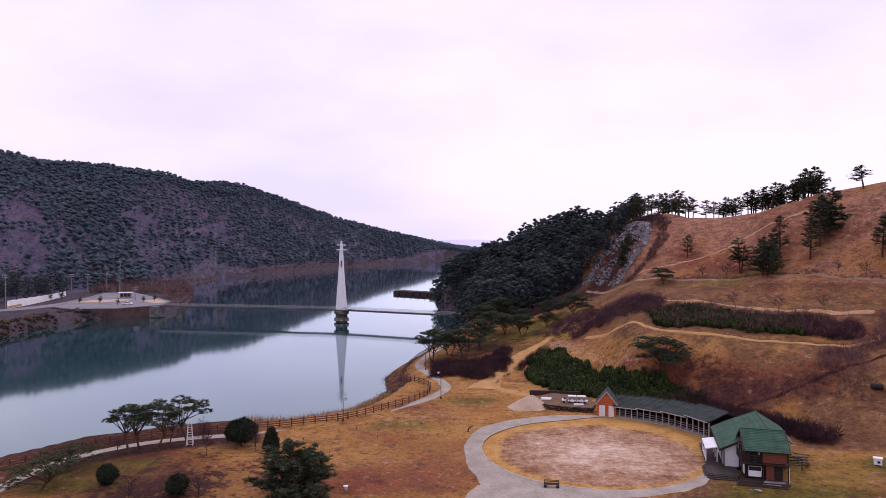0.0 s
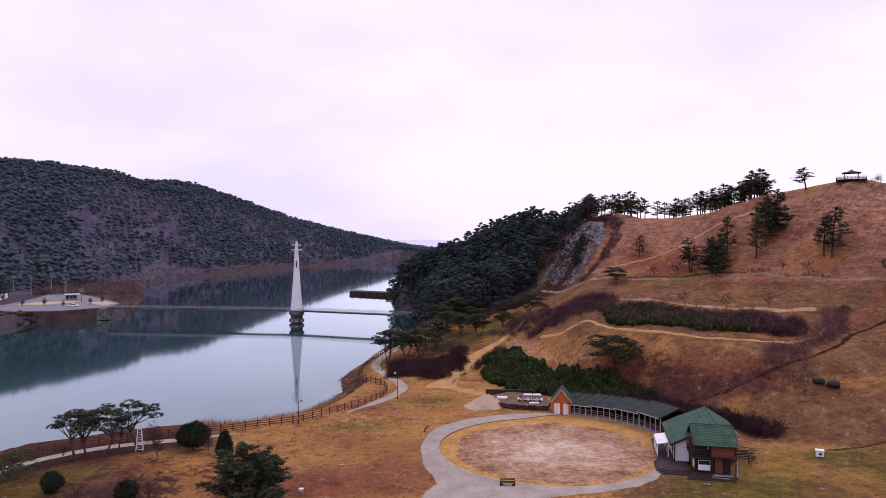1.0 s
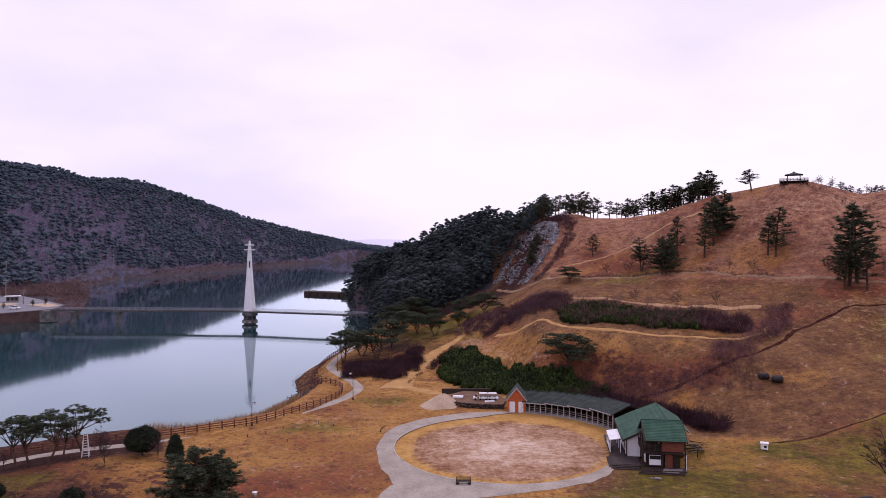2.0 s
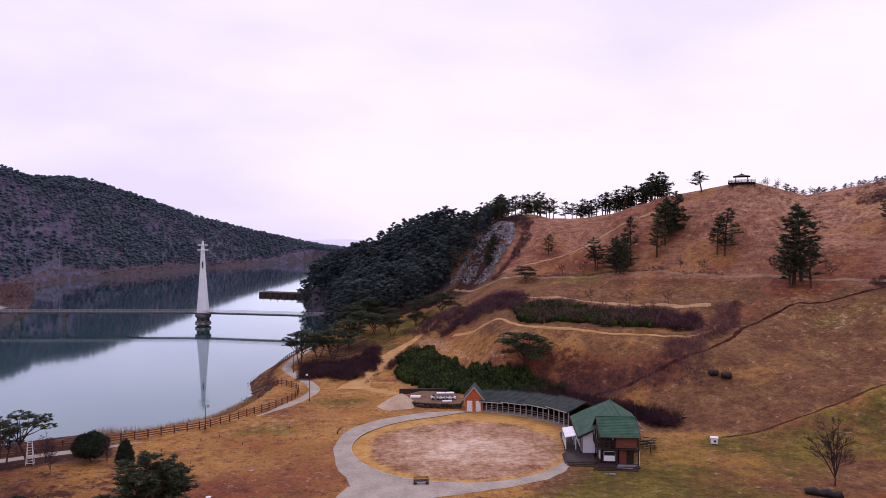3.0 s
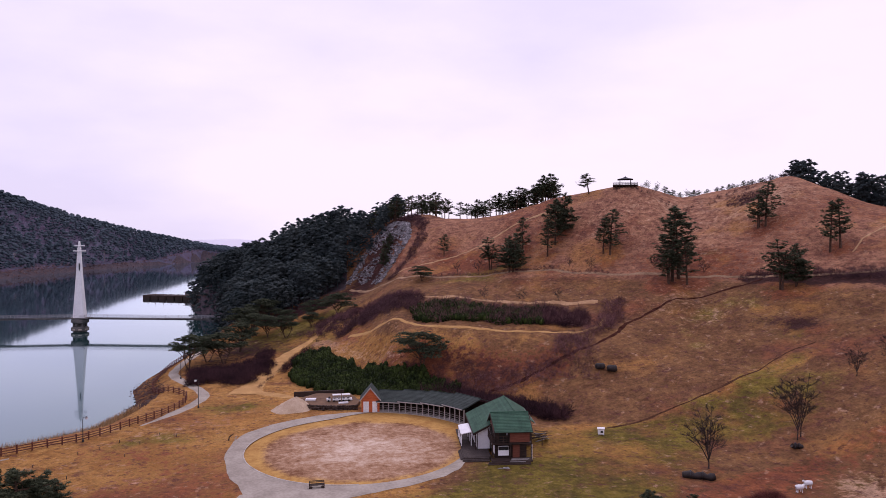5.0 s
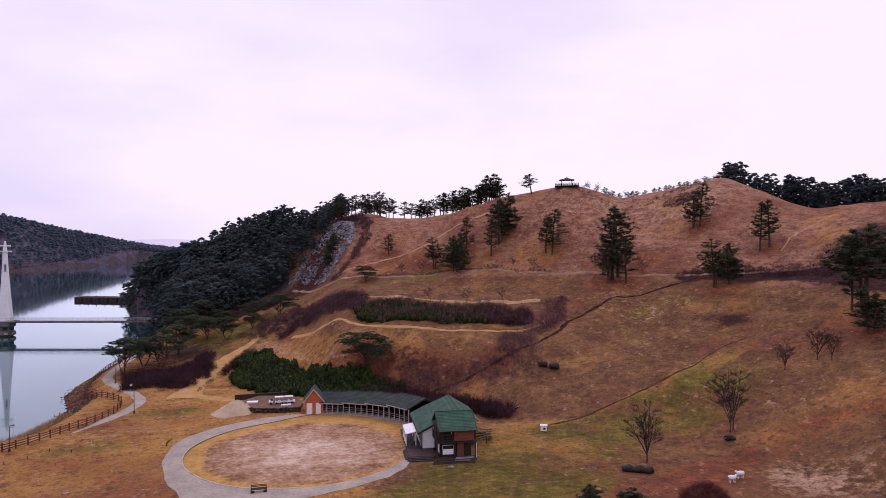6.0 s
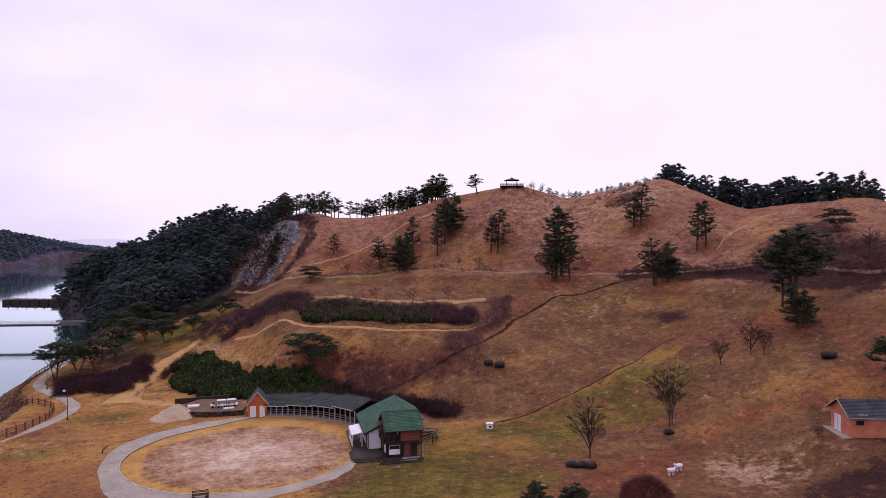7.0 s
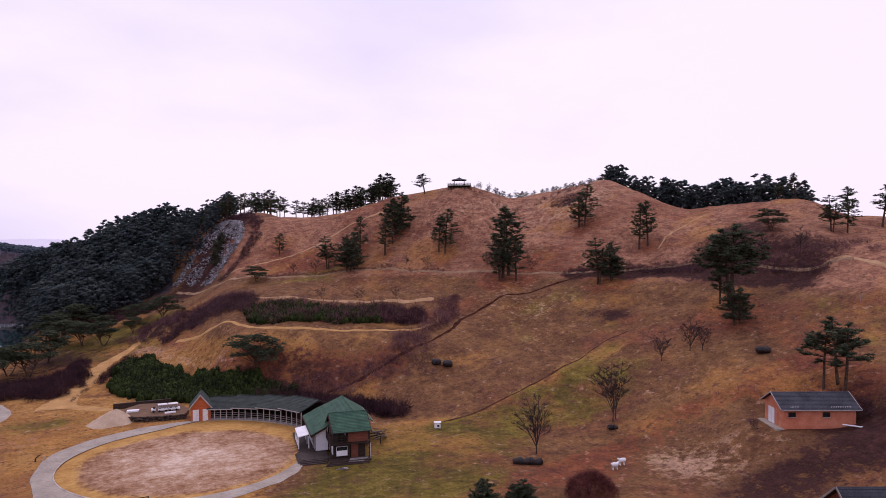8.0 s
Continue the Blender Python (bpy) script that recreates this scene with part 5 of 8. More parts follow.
def pavilion():
    """Hilltop shelter with a hipped roof on a railed platform."""
    root = thing("pavilion", pose(123.0, 181.6, gz(123.0, 181.6) - 0.15, 0, 0, -34), "dark wooden hilltop pavilion with railed platform", "pavilion")
    part("platform", Geo().box((0, 0, -0.1), (7.0, 4.6, 0.3), bev=0.04), M_DARKWOOD, root)
    for i in range(9):
        for y in (-2.2, 2.2):
            part("platform_leg", Geo().box((-3.2 + i * 0.8, y, -1.0), (0.14, 0.14, 1.7)), M_DARKWOOD, root)
            part("rail_post", Geo().box((-3.4 + i * 0.85, y, 0.45), (0.09, 0.09, 0.9)), M_DARKWOOD, root)
    for y in (-2.2, 2.2):
        for z in (0.35, 0.65, 0.9):
            part("rail", Geo().box((0, y, z), (6.9, 0.06, 0.09)), M_DARKWOOD, root)
    for x in (-1.5, 1.5):
        for y in (-1.3, 1.3):
            part("column", Geo().tube([(x, y, 0.05), (x, y, 2.3)], 0.11, 8), M_DARKWOOD, root)
    part("beam", Geo().box((0, -1.3, 2.2), (3.2, 0.14, 0.18)).box((0, 1.3, 2.2), (3.2, 0.14, 0.18)), M_DARKWOOD, root)
    c = [(-2.2, -2.0, 2.25), (2.2, -2.0, 2.25), (2.2, 2.0, 2.25), (-2.2, 2.0, 2.25)]
    rf = Geo()
    for i in range(4):
        a, b = Vector(c[i]), Vector(c[(i + 1) % 4])
        top, tip = Vector((0, 0, 3.15)), Vector((0, 0, 3.35))
        rf.add([a, b, b.lerp(top, 0.6) - Vector((0, 0, 0.06)), a.lerp(top, 0.6) - Vector((0, 0, 0.06)), tip, a - Vector((0, 0, 0.12)), b - Vector((0, 0, 0.12))], [(0, 1, 2, 3), (3, 2, 4), (5, 6, 1, 0)])
    part("roof", rf, M_GREYROOF, root)
    part("finial", Geo().tube([(0, 0, 3.3), (0, 0, 3.65)], [0.10, 0.05], 6), M_DARKWOOD, root)
    root.scale = (1.05, 1.05, 0.80)
    return root


pavilion()


# ---- footbridge with its pylon ----
def bridge():
    a, b = Vector((-121.5, 297.5, 2.1)), Vector((21.0, 252.5, 2.1))
    mid = Vector((-41.3, 281.5, 2.1))
    root = thing("footbridge", pose(*mid), "long slender pale steel footbridge over the lake", "bridge")
    ends = [a - mid, Vector((0, 0, 0)), b - mid]
    ref = None
    for p, q in zip(ends, ends[1:]):
        d, ang = q - p, math.atan2((q - p).y, (q - p).x)
        L = d.length
        n = max(1, round(L / 8.0))
        for i in range(n):
            u, v = p.lerp(q, i / n), p.lerp(q, (i + 1) / n)
            part("deck_segment", Geo().box((u + v) / 2 - Vector((0, 0, 0.28)), ((v - u).length - 0.02, 2.6, 0.34), ang, 0.04), M_PIER, root)
        side = Vector((-d.y, d.x, 0)).normalized()
        for s in (-1.25, 1.25):
            part("edge_beam", Geo().box((p + q) / 2 + side * s - Vector((0, 0, 0.08)), (L, 0.14, 0.22), ang), M_METAL, root, "dark steel edge beam")
            for z in (0.5, 1.05):
                part("hand_rail", Geo().tube([p + side * s + Vector((0, 0, z)), q + side * s + Vector((0, 0, z))], 0.05, 5), M_STEEL, root)
            m = int(L / 2.4)
            for i in range(m + 1):
                c = p.lerp(q, i / m) + side * s
                if ref is None:
                    ref = mesh_from("rail_post", *(lambda g: (g.v, g.f))(Geo().box((0, 0, 0.52), (0.09, 0.09, 1.06))), M_STEEL)
                ob = new("rail_post", ref)
                ob.parent, ob.location = root, c
    d = (ends[1] - ends[0])
    ang = math.atan2(d.y, d.x)
    for u in (0.11, 0.34):
        c = ends[0].lerp(ends[1], u)
        part("pier", Geo().box(c + Vector((0, 0, -0.75)), (2.6, 3.2, 0.9), ang, 0.05).tube([c + Vector((0, 0, -8)), c + Vector((0, 0, -0.9))], 0.95, 10), M_PIER, root, "stained concrete bridge pier")
    part("abutment", Geo().box(ends[0] + Vector((-1.5, 0.6, -2.6)), (5, 4.5, 4.6), ang, 0.08), M_PIER, root, "stained concrete bank seat")


bridge()


def pylon():
    root = thing("bridge_pylon", pose(-41.3, 281.5, WATER, 0, 0, -15), "tall tapered white bridge pylon with crossbars", "pylon")
    # pier: waisted octagonal drum rising from the water
    part("pier_base", Geo().tube([(0, 0, z) for z in (-5, 0.1, 0.5, 1.5, 1.9)], [2.2, 2.2, 3.0, 3.0, 2.5], 10), M_PIER, root, "dark stained concrete pier drum")
    part("pier_cap", Geo().tube([(0, 0, z) for z in (3.1, 3.5, 4.4, 4.7)], [2.4, 3.0, 3.0, 2.4], 10), M_PIER, root, "dark stained concrete pier head")
    part("pier_core", Geo().tube([(0, 0, 1.8), (0, 0, 3.3)], 0.9, 8), M_PIER, root)
    for k in range(6):
        t = radians(k * 60 + 15)
        part("pier_column", Geo().tube([(2.0 * math.cos(t), 2.0 * math.sin(t), 1.7), (2.0 * math.cos(t), 2.0 * math.sin(t), 3.3)], 0.42, 7), M_PIER, root)
    for k in range(8):
        t = radians(k * 45 + 22.5)
        part("pier_panel", Geo().box((2.86 * math.cos(t), 2.86 * math.sin(t), 1.0), (0.16, 1.1, 0.5), t), M_CONCRETE, root)
    sq = lambda w, z: [(-w, -w * 0.7, z), (w, -w * 0.7, z), (w, w * 0.7, z), (-w, w * 0.7, z)]
    sec = [(4.7, 1.95), (5.6, 1.95), (9, 1.70), (14, 1.36), (20, 1.0), (26, 0.70), (30.4, 0.52), (31.2, 0.38), (32.6, 0.30), (33.0, 0.2)]
    g = Geo()
    for z, w in sec:
        g.v += sq(w, z)
    for i in range(len(sec) - 1):
        g.f += [(i * 4 + j, i * 4 + (j + 1) % 4, i * 4 + 4 + (j + 1) % 4, i * 4 + 4 + j) for j in range(4)]
    g.f.append(tuple(len(g.v) - 4 + j for j in range(4)))
    sh = part("shaft", g, M_TOWER, root)
    part("slot", Geo().box((0.2, -0.52, 23.6), (0.34, 0.5, 2.6)), M_GLASS, sh, "dark slot in the shaft")
    for x in (-1, 1):
        for (z, w), (z2, w2) in zip(sec[1:7], sec[2:7]):
            part("edge_rib", Geo().tube([(x * w * 0.98, -w * 0.7, z), (x * w2 * 0.98, -w2 * 0.7, z2)], 0.10, 5), M_TOWER, sh)
    for z, w in ((29.4, 4.3), (31.3, 3.6)):
        part("crossbar", Geo().box((0, 0, z), (w, 0.55, 0.42), bev=0.06).box((0, 0, z), (0.5, w * 0.7, 0.36), bev=0.05), M_TOWER, root, "white crossbar")
    part("collar", Geo().box((0, 0, 5.0), (7.2, 4.6, 0.35), bev=0.06), M_PIER, root)
    return root


pylon()


# ---- lakeside fence ----
def lake_fence():
    line = rounded([(-57.5, 80), (-58.0, 90.0), (-55.5, 93.5), (-52.9, 97.3), (-50.5, 100.5), (-45.4, 103.9), (-38.1, 107.3), (-32.5, 109.2), (-27.6, 110.8), (-22.6, 112.9), (-16.9, 115.4), (-13.1, 119.1), (-8.6, 124.8),
                    (-5.2, 129.7), (-2.9, 135.5), (-2.7, 141.2), (-5.9, 146.9), (-8.6, 151.8), (-9.6, 157.0), (-8.7, 165.5), (-6.9, 176.7), (-4.6, 186), (-1.5, 197)], 1.9)
    root = thing("lakeside_fence", pose(0, 0, 0), "red-brown wooden rail fence along the lake shore", "fence")
    z = ground(line[:, 0], line[:, 1])
    z = np.maximum(z, -1.1)
    pm = Geo().box((0, 0, 0.5), (0.19, 0.19, 1.4), bev=0.02).box((0, 0, 1.22), (0.24, 0.24, 0.07))
    pm = mesh_from("post", pm.v, pm.f, M_FENCE)
    for (x, y), h in zip(line, z):
        ob = new("post", pm)
        ob.parent, ob.location = root, (x, y, h)
    for i in range(len(line) - 1):
        p, q = Vector((*line[i], z[i])), Vector((*line[i + 1], z[i + 1]))
        for k in (0.32, 0.66, 1.0):
            g = Geo().tube([p + Vector((0, 0, k)), q + Vector((0, 0, k))], 0.075, 4)
            part("rail", g, M_FENCE, root)


lake_fence()
# ---- plants ----
def tri_mesh(name, V, T, material):
    me = bpy.data.meshes.new(name)
    V, T = np.asarray(V, np.float32), np.asarray(T, np.int32)
    me.vertices.add(len(V))
    me.vertices.foreach_set("co", V.ravel())
    me.loops.add(T.size)
    me.loops.foreach_set("vertex_index", T.ravel())
    me.polygons.add(len(T))
    me.polygons.foreach_set("loop_start", np.arange(0, T.size, 3))
    me.polygons.foreach_set("loop_total", np.full(len(T), 3))
    me.materials.append(material)
    me.update(calc_edges=True)
    return me


class Cloud:
    """Many small copies of triangle templates, joined."""

    def __init__(self):
        self.V, self.T, self.n = [], [], 0

    def put(self, tpl, at, size, turn=None):
        v, t = tpl
        at, size = np.atleast_2d(np.asarray(at, float)), np.asarray(size, float)
        if size.ndim < 2:
            size = np.broadcast_to(size.reshape(-1, 1), (len(at), 3))
        turn = np.zeros(len(at)) if turn is None else np.asarray(turn)
        c, s = np.cos(turn)[:, None], np.sin(turn)[:, None]
        w = v[None] * size[:, None, :]
        w = np.stack([w[..., 0] * c - w[..., 1] * s, w[..., 0] * s + w[..., 1] * c, w[..., 2]], -1) + at[:, None, :]
        self.V.append(w.reshape(-1, 3))
        self.T.append((t[None] + (self.n + np.arange(len(at)) * len(v))[:, None, None]).reshape(-1, 3))
        self.n += len(at) * len(v)
        return self

    def arrays(self):
        return np.concatenate(self.V), np.concatenate(self.T)

    def mesh(self, name, material):
        return tri_mesh(name, *self.arrays(), material)


PHI = (1 + 5**0.5) / 2
ICO_V = np.array([(-1, PHI, 0), (1, PHI, 0), (-1, -PHI, 0), (1, -PHI, 0), (0, -1, PHI), (0, 1, PHI), (0, -1, -PHI), (0, 1, -PHI), (PHI, 0, -1), (PHI, 0, 1), (-PHI, 0, -1), (-PHI, 0, 1)]) / (1 + PHI**2) ** 0.5
ICO_T = np.array([(0, 11, 5), (0, 5, 1), (0, 1, 7), (0, 7, 10), (0, 10, 11), (1, 5, 9), (5, 11, 4), (11, 10, 2), (10, 7, 6), (7, 1, 8), (3, 9, 4), (3, 4, 2), (3, 2, 6), (3, 6, 8), (3, 8, 9), (4, 9, 5), (2, 4, 11), (6, 2, 10), (8, 6, 7), (9, 8, 1)])


OCT_V = np.array([(1, 0, 0), (0, 1, 0), (-1, 0, 0), (0, -1, 0), (0, 0, 1), (0, 0, -1)], float)
OCT_T = np.array([(0, 1, 4), (1, 2, 4), (2, 3, 4), (3, 0, 4), (1, 0, 5), (2, 1, 5), (3, 2, 5), (0, 3, 5)])


def tuft(seed, spikes=19, core=0.62, flat=0.6, reach=1.0, width=0.2, open_core=False):
    """A needle or leaf clump of unit radius: a ragged core and many pointed sprays."""
    r = np.random.default_rng(seed)
    body, tris = (OCT_V, OCT_T) if open_core else (ICO_V, ICO_T)
    V, T = [body * core * r.uniform(0.7, 1.25, (len(body), 1)) * (1, 1, flat)], [tris]
    if core == 0:
        V, T = [np.zeros((0, 3))], [np.zeros((0, 3), int)]
    n = len(V[0])
    d = r.normal(size=(spikes, 3)) * (1, 1, 0.75) + (0, 0, 0.15)
    d /= np.linalg.norm(d, axis=1)[:, None]
    side = np.cross(d, r.normal(size=(spikes, 3)))
    side /= np.linalg.norm(side, axis=1)[:, None]
    base, tip = d * r.uniform(0.15, 0.5, (spikes, 1)), d * r.uniform(0.75, 1.2, (spikes, 1)) * reach
    sp = np.stack([base - side * width, base + side * width, tip], 1) * (1, 1, flat + 0.15)
    V.append(sp.reshape(-1, 3))
    T.append(np.arange(spikes * 3).reshape(-1, 3) + n)
    return np.concatenate(V), np.concatenate(T)


TUFTS = [tuft(s, 18, 0.54, 0.55, 1.0, 0.11, True) for s in range(6)]
LEAFY = [tuft(20 + s, 40, 0.72, 0.85, 0.86, 0.15) for s in range(5)]
BALL = [tuft(90 + s, 28, 0.42, 0.9, 1.15, 0.10) for s in range(5)]
COARSE = [tuft(40 + s, 9, 0.85, 0.75, 1.0, 0.3) for s in range(4)]
TWIG_FAR = [tuft(80 + s, 40, 0.0, 0.95, 1.05, 0.034) for s in range(5)]
FINE = [tuft(70 + s, 60, 0.0, 0.95, 1.1, 0.020) for s in range(5)]
TWIGGY = [tuft(60 + s, 84, 0.0, 0.95, 1.05, 0.019) for s in range(5)]


def limb(g, rnd, p, d, length, r, bend=0.25, steps=4, n=5):
    """A tapering crooked limb; gives back its points."""
    pts, q, d = [Vector(p)], Vector(p), Vector(d).normalized()
    for i in range(steps):
        d = (d + Vector((rnd.uniform(-bend, bend), rnd.uniform(-bend, bend), rnd.uniform(-bend * 0.5, bend * 0.7)))).normalized()
        q = q + d * length / steps
        pts.append(q.copy())
    g.tube(pts, [r * (1 - 0.72 * i / steps) for i in range(steps + 1)], n, cap=False)
    return pts


def scatter_tufts(cloud, rnd, centres, size, templates, flat=(0.8, 1.0)):
    for c in centres:
        s = size * rnd.uniform(0.7, 1.25)
        cloud.put(templates[rnd.randrange(len(templates))], [c], [(s, s, s * rnd.uniform(*flat))], [rnd.uniform(0, 6.28)])


def upright_pine(seed, h, spread, clear=0.28, stems=1, dens=1.0, size=0.62):
    """Pine with a straight bole, whorled limbs and layered needle pads."""
    rnd = random.Random(seed)
    wood, leaf = Geo(), Cloud()
    for k in range(stems):
        ox, oy = (rnd.uniform(-0.5, 0.5) * stems * 0.6, rnd.uniform(-0.4, 0.4) * stems * 0.6) if stems > 1 else (0, 0)
        hh = h * (1 if k == 0 else rnd.uniform(0.75, 0.95))
        lean = Vector((rnd.uniform(-0.06, 0.06), rnd.uniform(-0.06, 0.06), 1))
        pts = limb(wood, rnd, (ox, oy, -0.4), lean, hh + 0.2, 0.045 * hh ** 0.72, 0.045, 7, 7)
        z = clear * hh
        while z < hh * 0.97:
            u = max(0.0, (z / hh - clear) / (1 - clear))
            reach = spread * (0.55 + 0.45 * math.sin(min(1.0, u * 2.2 + 0.35) * 1.57)) * (1 - u ** 2.3) ** 0.75 + 0.25
            i = min(6, int(z / (hh + 0.2) * 7))
            c = pts[i].lerp(pts[i + 1], z / (hh + 0.2) * 7 - i)
            for _ in range(rnd.choice((3, 3, 4, 4))):
                if rnd.random() > 0.88 * dens + 0.08:
                    continue
                a = rnd.uniform(0, 6.283)
                L = reach * rnd.uniform(0.55, 1.15)
                e = limb(wood, rnd, c, (math.cos(a), math.sin(a), rnd.uniform(-0.05, 0.35)), L, 0.035 + 0.02 * L, 0.22, 3, 4)
                m = max(3, int(L * 3.3 * dens))
                for j in range(m):
                    f = 0.35 + 0.65 * (j + rnd.random()) / m
                    b = e[0].lerp(e[-1], f) + Vector((rnd.uniform(-0.35, 0.35), rnd.uniform(-0.35, 0.35), rnd.uniform(-0.15, 0.45)))
                    scatter_tufts(leaf, rnd, [b], size * 0.88, TUFTS, (0.6, 0.95))
            z += rnd.uniform(0.45, 0.85) * (h / 11) ** 0.4
        scatter_tufts(leaf, rnd, [pts[-1] + Vector((rnd.uniform(-0.2, 0.2), rnd.uniform(-0.2, 0.2), -0.2 * q)) for q in range(3)], size * 0.9, TUFTS)
    return wood, leaf


def umbrella_pine(seed, h, spread, stems=2, pads=9, size=0.6, flat=0.35, low=0.55, lean=0.35):
    """Pine with crooked forking stems and flat cloud-like pads."""
    rnd = random.Random(seed)
    wood, leaf = Geo(), Cloud()
    tips = []
    for k in range(stems):
        a = rnd.uniform(0, 6.283)
        d = (math.cos(a) * lean, math.sin(a) * lean, 1)
        s = limb(wood, rnd, (0.12 * math.cos(a), 0.12 * math.sin(a), -0.3), d, h * low + 0.3, 0.05 * h ** 0.75 / stems ** 0.3, 0.16, 5, 7)
        n = max(2, round(pads / stems))
        for j in range(n):
            b = 6.283 * (j + rnd.random() * 0.7) / n
            at = s[rnd.choice((3, 4, 5, 5))]
            out = Vector((math.cos(b), math.sin(b), 0)) * spread * rnd.uniform(0.45, 1.0)
            end = Vector((out.x, out.y, h * rnd.uniform(low + 0.12, 0.93) - 0.12 * out.length))
            e = limb(wood, rnd, at, end - at, (end - at).length, 0.09, 0.2, 4, 5)
            tips.append(e[-1])
        tips.append(s[-1] + Vector((0, 0, h * (0.9 - low))))
        wood.tube([s[-1], tips[-1]], [0.09, 0.03], 5, cap=False)
    for t in tips:
        pr = spread * rnd.uniform(0.34, 0.5)
        for _ in range(int(19 * (pr / 0.9) ** 1.3 * (0.6 / size) ** 1.2)):
            a, q = rnd.uniform(0, 6.283), pr * rnd.random() ** 0.6
            scatter_tufts(leaf, rnd, [t + Vector((math.cos(a) * q, math.sin(a) * q, rnd.uniform(-0.15, 0.5) * pr * flat * (1.6 - q / pr)))], size * 0.75, TUFTS, (0.45, 0.7))
    return wood, leaf


def bare_tree(seed, h, spread, stems=5, levels=3, twigs=6, low=0.24, trunks=1):
    """Leafless tree: a short bole forks into a fan of stems; limbs rise from them into an oval crown of fine twigs."""
    rnd = random.Random(seed)
    wood = Geo()
    twig = []

    def grow(p, d, L, r, depth):
        e = limb(wood, rnd, p, d, L, r, 0.16, 4, 3)
        if depth >= levels - 1:
            twig.append((e, L))
        if depth == levels:
            return
        for k in range(5 if depth == 1 else 3):
            f = 0.25 + 0.75 * (k + rnd.random()) / (5 if depth == 1 else 3)
            i = min(3, int(f * 4))
            at = e[i].lerp(e[i + 1], f * 4 - i)
            a = rnd.uniform(0, 6.283)
            q = Vector(d).normalized() + Vector((math.cos(a), math.sin(a), 0.25)) * rnd.uniform(0.55, 0.95)
            grow(at, q, L * rnd.uniform(0.36, 0.58) * (1.15 - 0.4 * f), r * 0.5, depth + 1)

    for j in range(trunks):
        foot = Vector((0.09 * h * (j - (trunks - 1) / 2), 0.03 * h * j, -0.2))
        bole = limb(wood, rnd, foot, (0.05, 0.0, 1), low * h * 0.75, 0.022 * h ** 0.9 / trunks ** 0.4, 0.06, 4, 6)
        for n in range(stems):
            a = 6.283 * n / stems + rnd.uniform(-0.5, 0.5)
            lean = (0.08 if n == 0 else rnd.uniform(0.25, 0.62)) / trunks ** 0.3
            hh = h * (1 - low * 0.7) * (1 if n == 0 else rnd.uniform(0.78, 0.98) * (1 - 0.2 * lean))
            st = limb(wood, rnd, bole[rnd.choice((3, 4, 4))], (math.cos(a) * lean, math.sin(a) * lean, 1), hh, 0.0125 * h ** 0.9 / trunks ** 0.4, 0.10, 6, 4)
            m = 8
            for k in range(m):
                u = 0.16 + 0.80 * (k + rnd.random()) / m
                i = min(5, int(u * 6))
                L = spread * h * (0.75 + 0.5 * math.sin(u * 3.0)) * (1 - 0.5 * u) * rnd.uniform(0.75, 1.15)
                b = k * 2.4 + rnd.uniform(-0.5, 0.5)
                grow(st[i].lerp(st[i + 1], u * 6 - i), (math.cos(b) + math.cos(a) * lean, math.sin(b) + math.sin(a) * lean, rnd.uniform(0.35, 1.0)), L, 0.0052 * h ** 0.9, 1)
            twig.append((st[-5:], 0.12 * h))
    V, T = [], []
    for e, L in twig:
        for _ in range(twigs):
            i = rnd.randrange(4)
            b, d = e[i].lerp(e[i + 1], rnd.random()), (e[i + 1] - e[i]).normalized()
            q = (d + Vector((rnd.uniform(-0.8, 0.8), rnd.uniform(-0.8, 0.8), rnd.uniform(-0.3, 0.6)))).normalized()
            s = q.cross(Vector((rnd.uniform(-1, 1), rnd.uniform(-1, 1), 0.3))).normalized() * 0.016
            t = b + q * (L * rnd.uniform(0.3, 0.6) + 0.12)
            n = len(V)
            V += [tuple(b - s), tuple(b + s), tuple(t)]
            T.append((n, n + 1, n + 2))
    k = h / max(v[2] for v in V)
    wood.v = [(x * k, y * k, z * k) for x, y, z in wood.v]
    return wood, (np.array(V) * k, np.array(T))


def plant(name, made, m, label, category, bark, leaves, group=""):
    wood, leaf = made
    root = thing(name, m, label, category, group)
    part("trunk", wood, bark, root)
    arr = leaf.arrays() if isinstance(leaf, Cloud) else leaf
    ob = new("crown", tri_mesh("crown", *arr, leaves))
    ob.parent = root
    return root


def put_copy(ob, x, y, turn, s, label="", wide=1.0):
    c = copy_thing(ob, stand(x, y, turn))
    c.scale = (s * wide, s * wide, s)
    if label:
        c["label"] = label
    return c


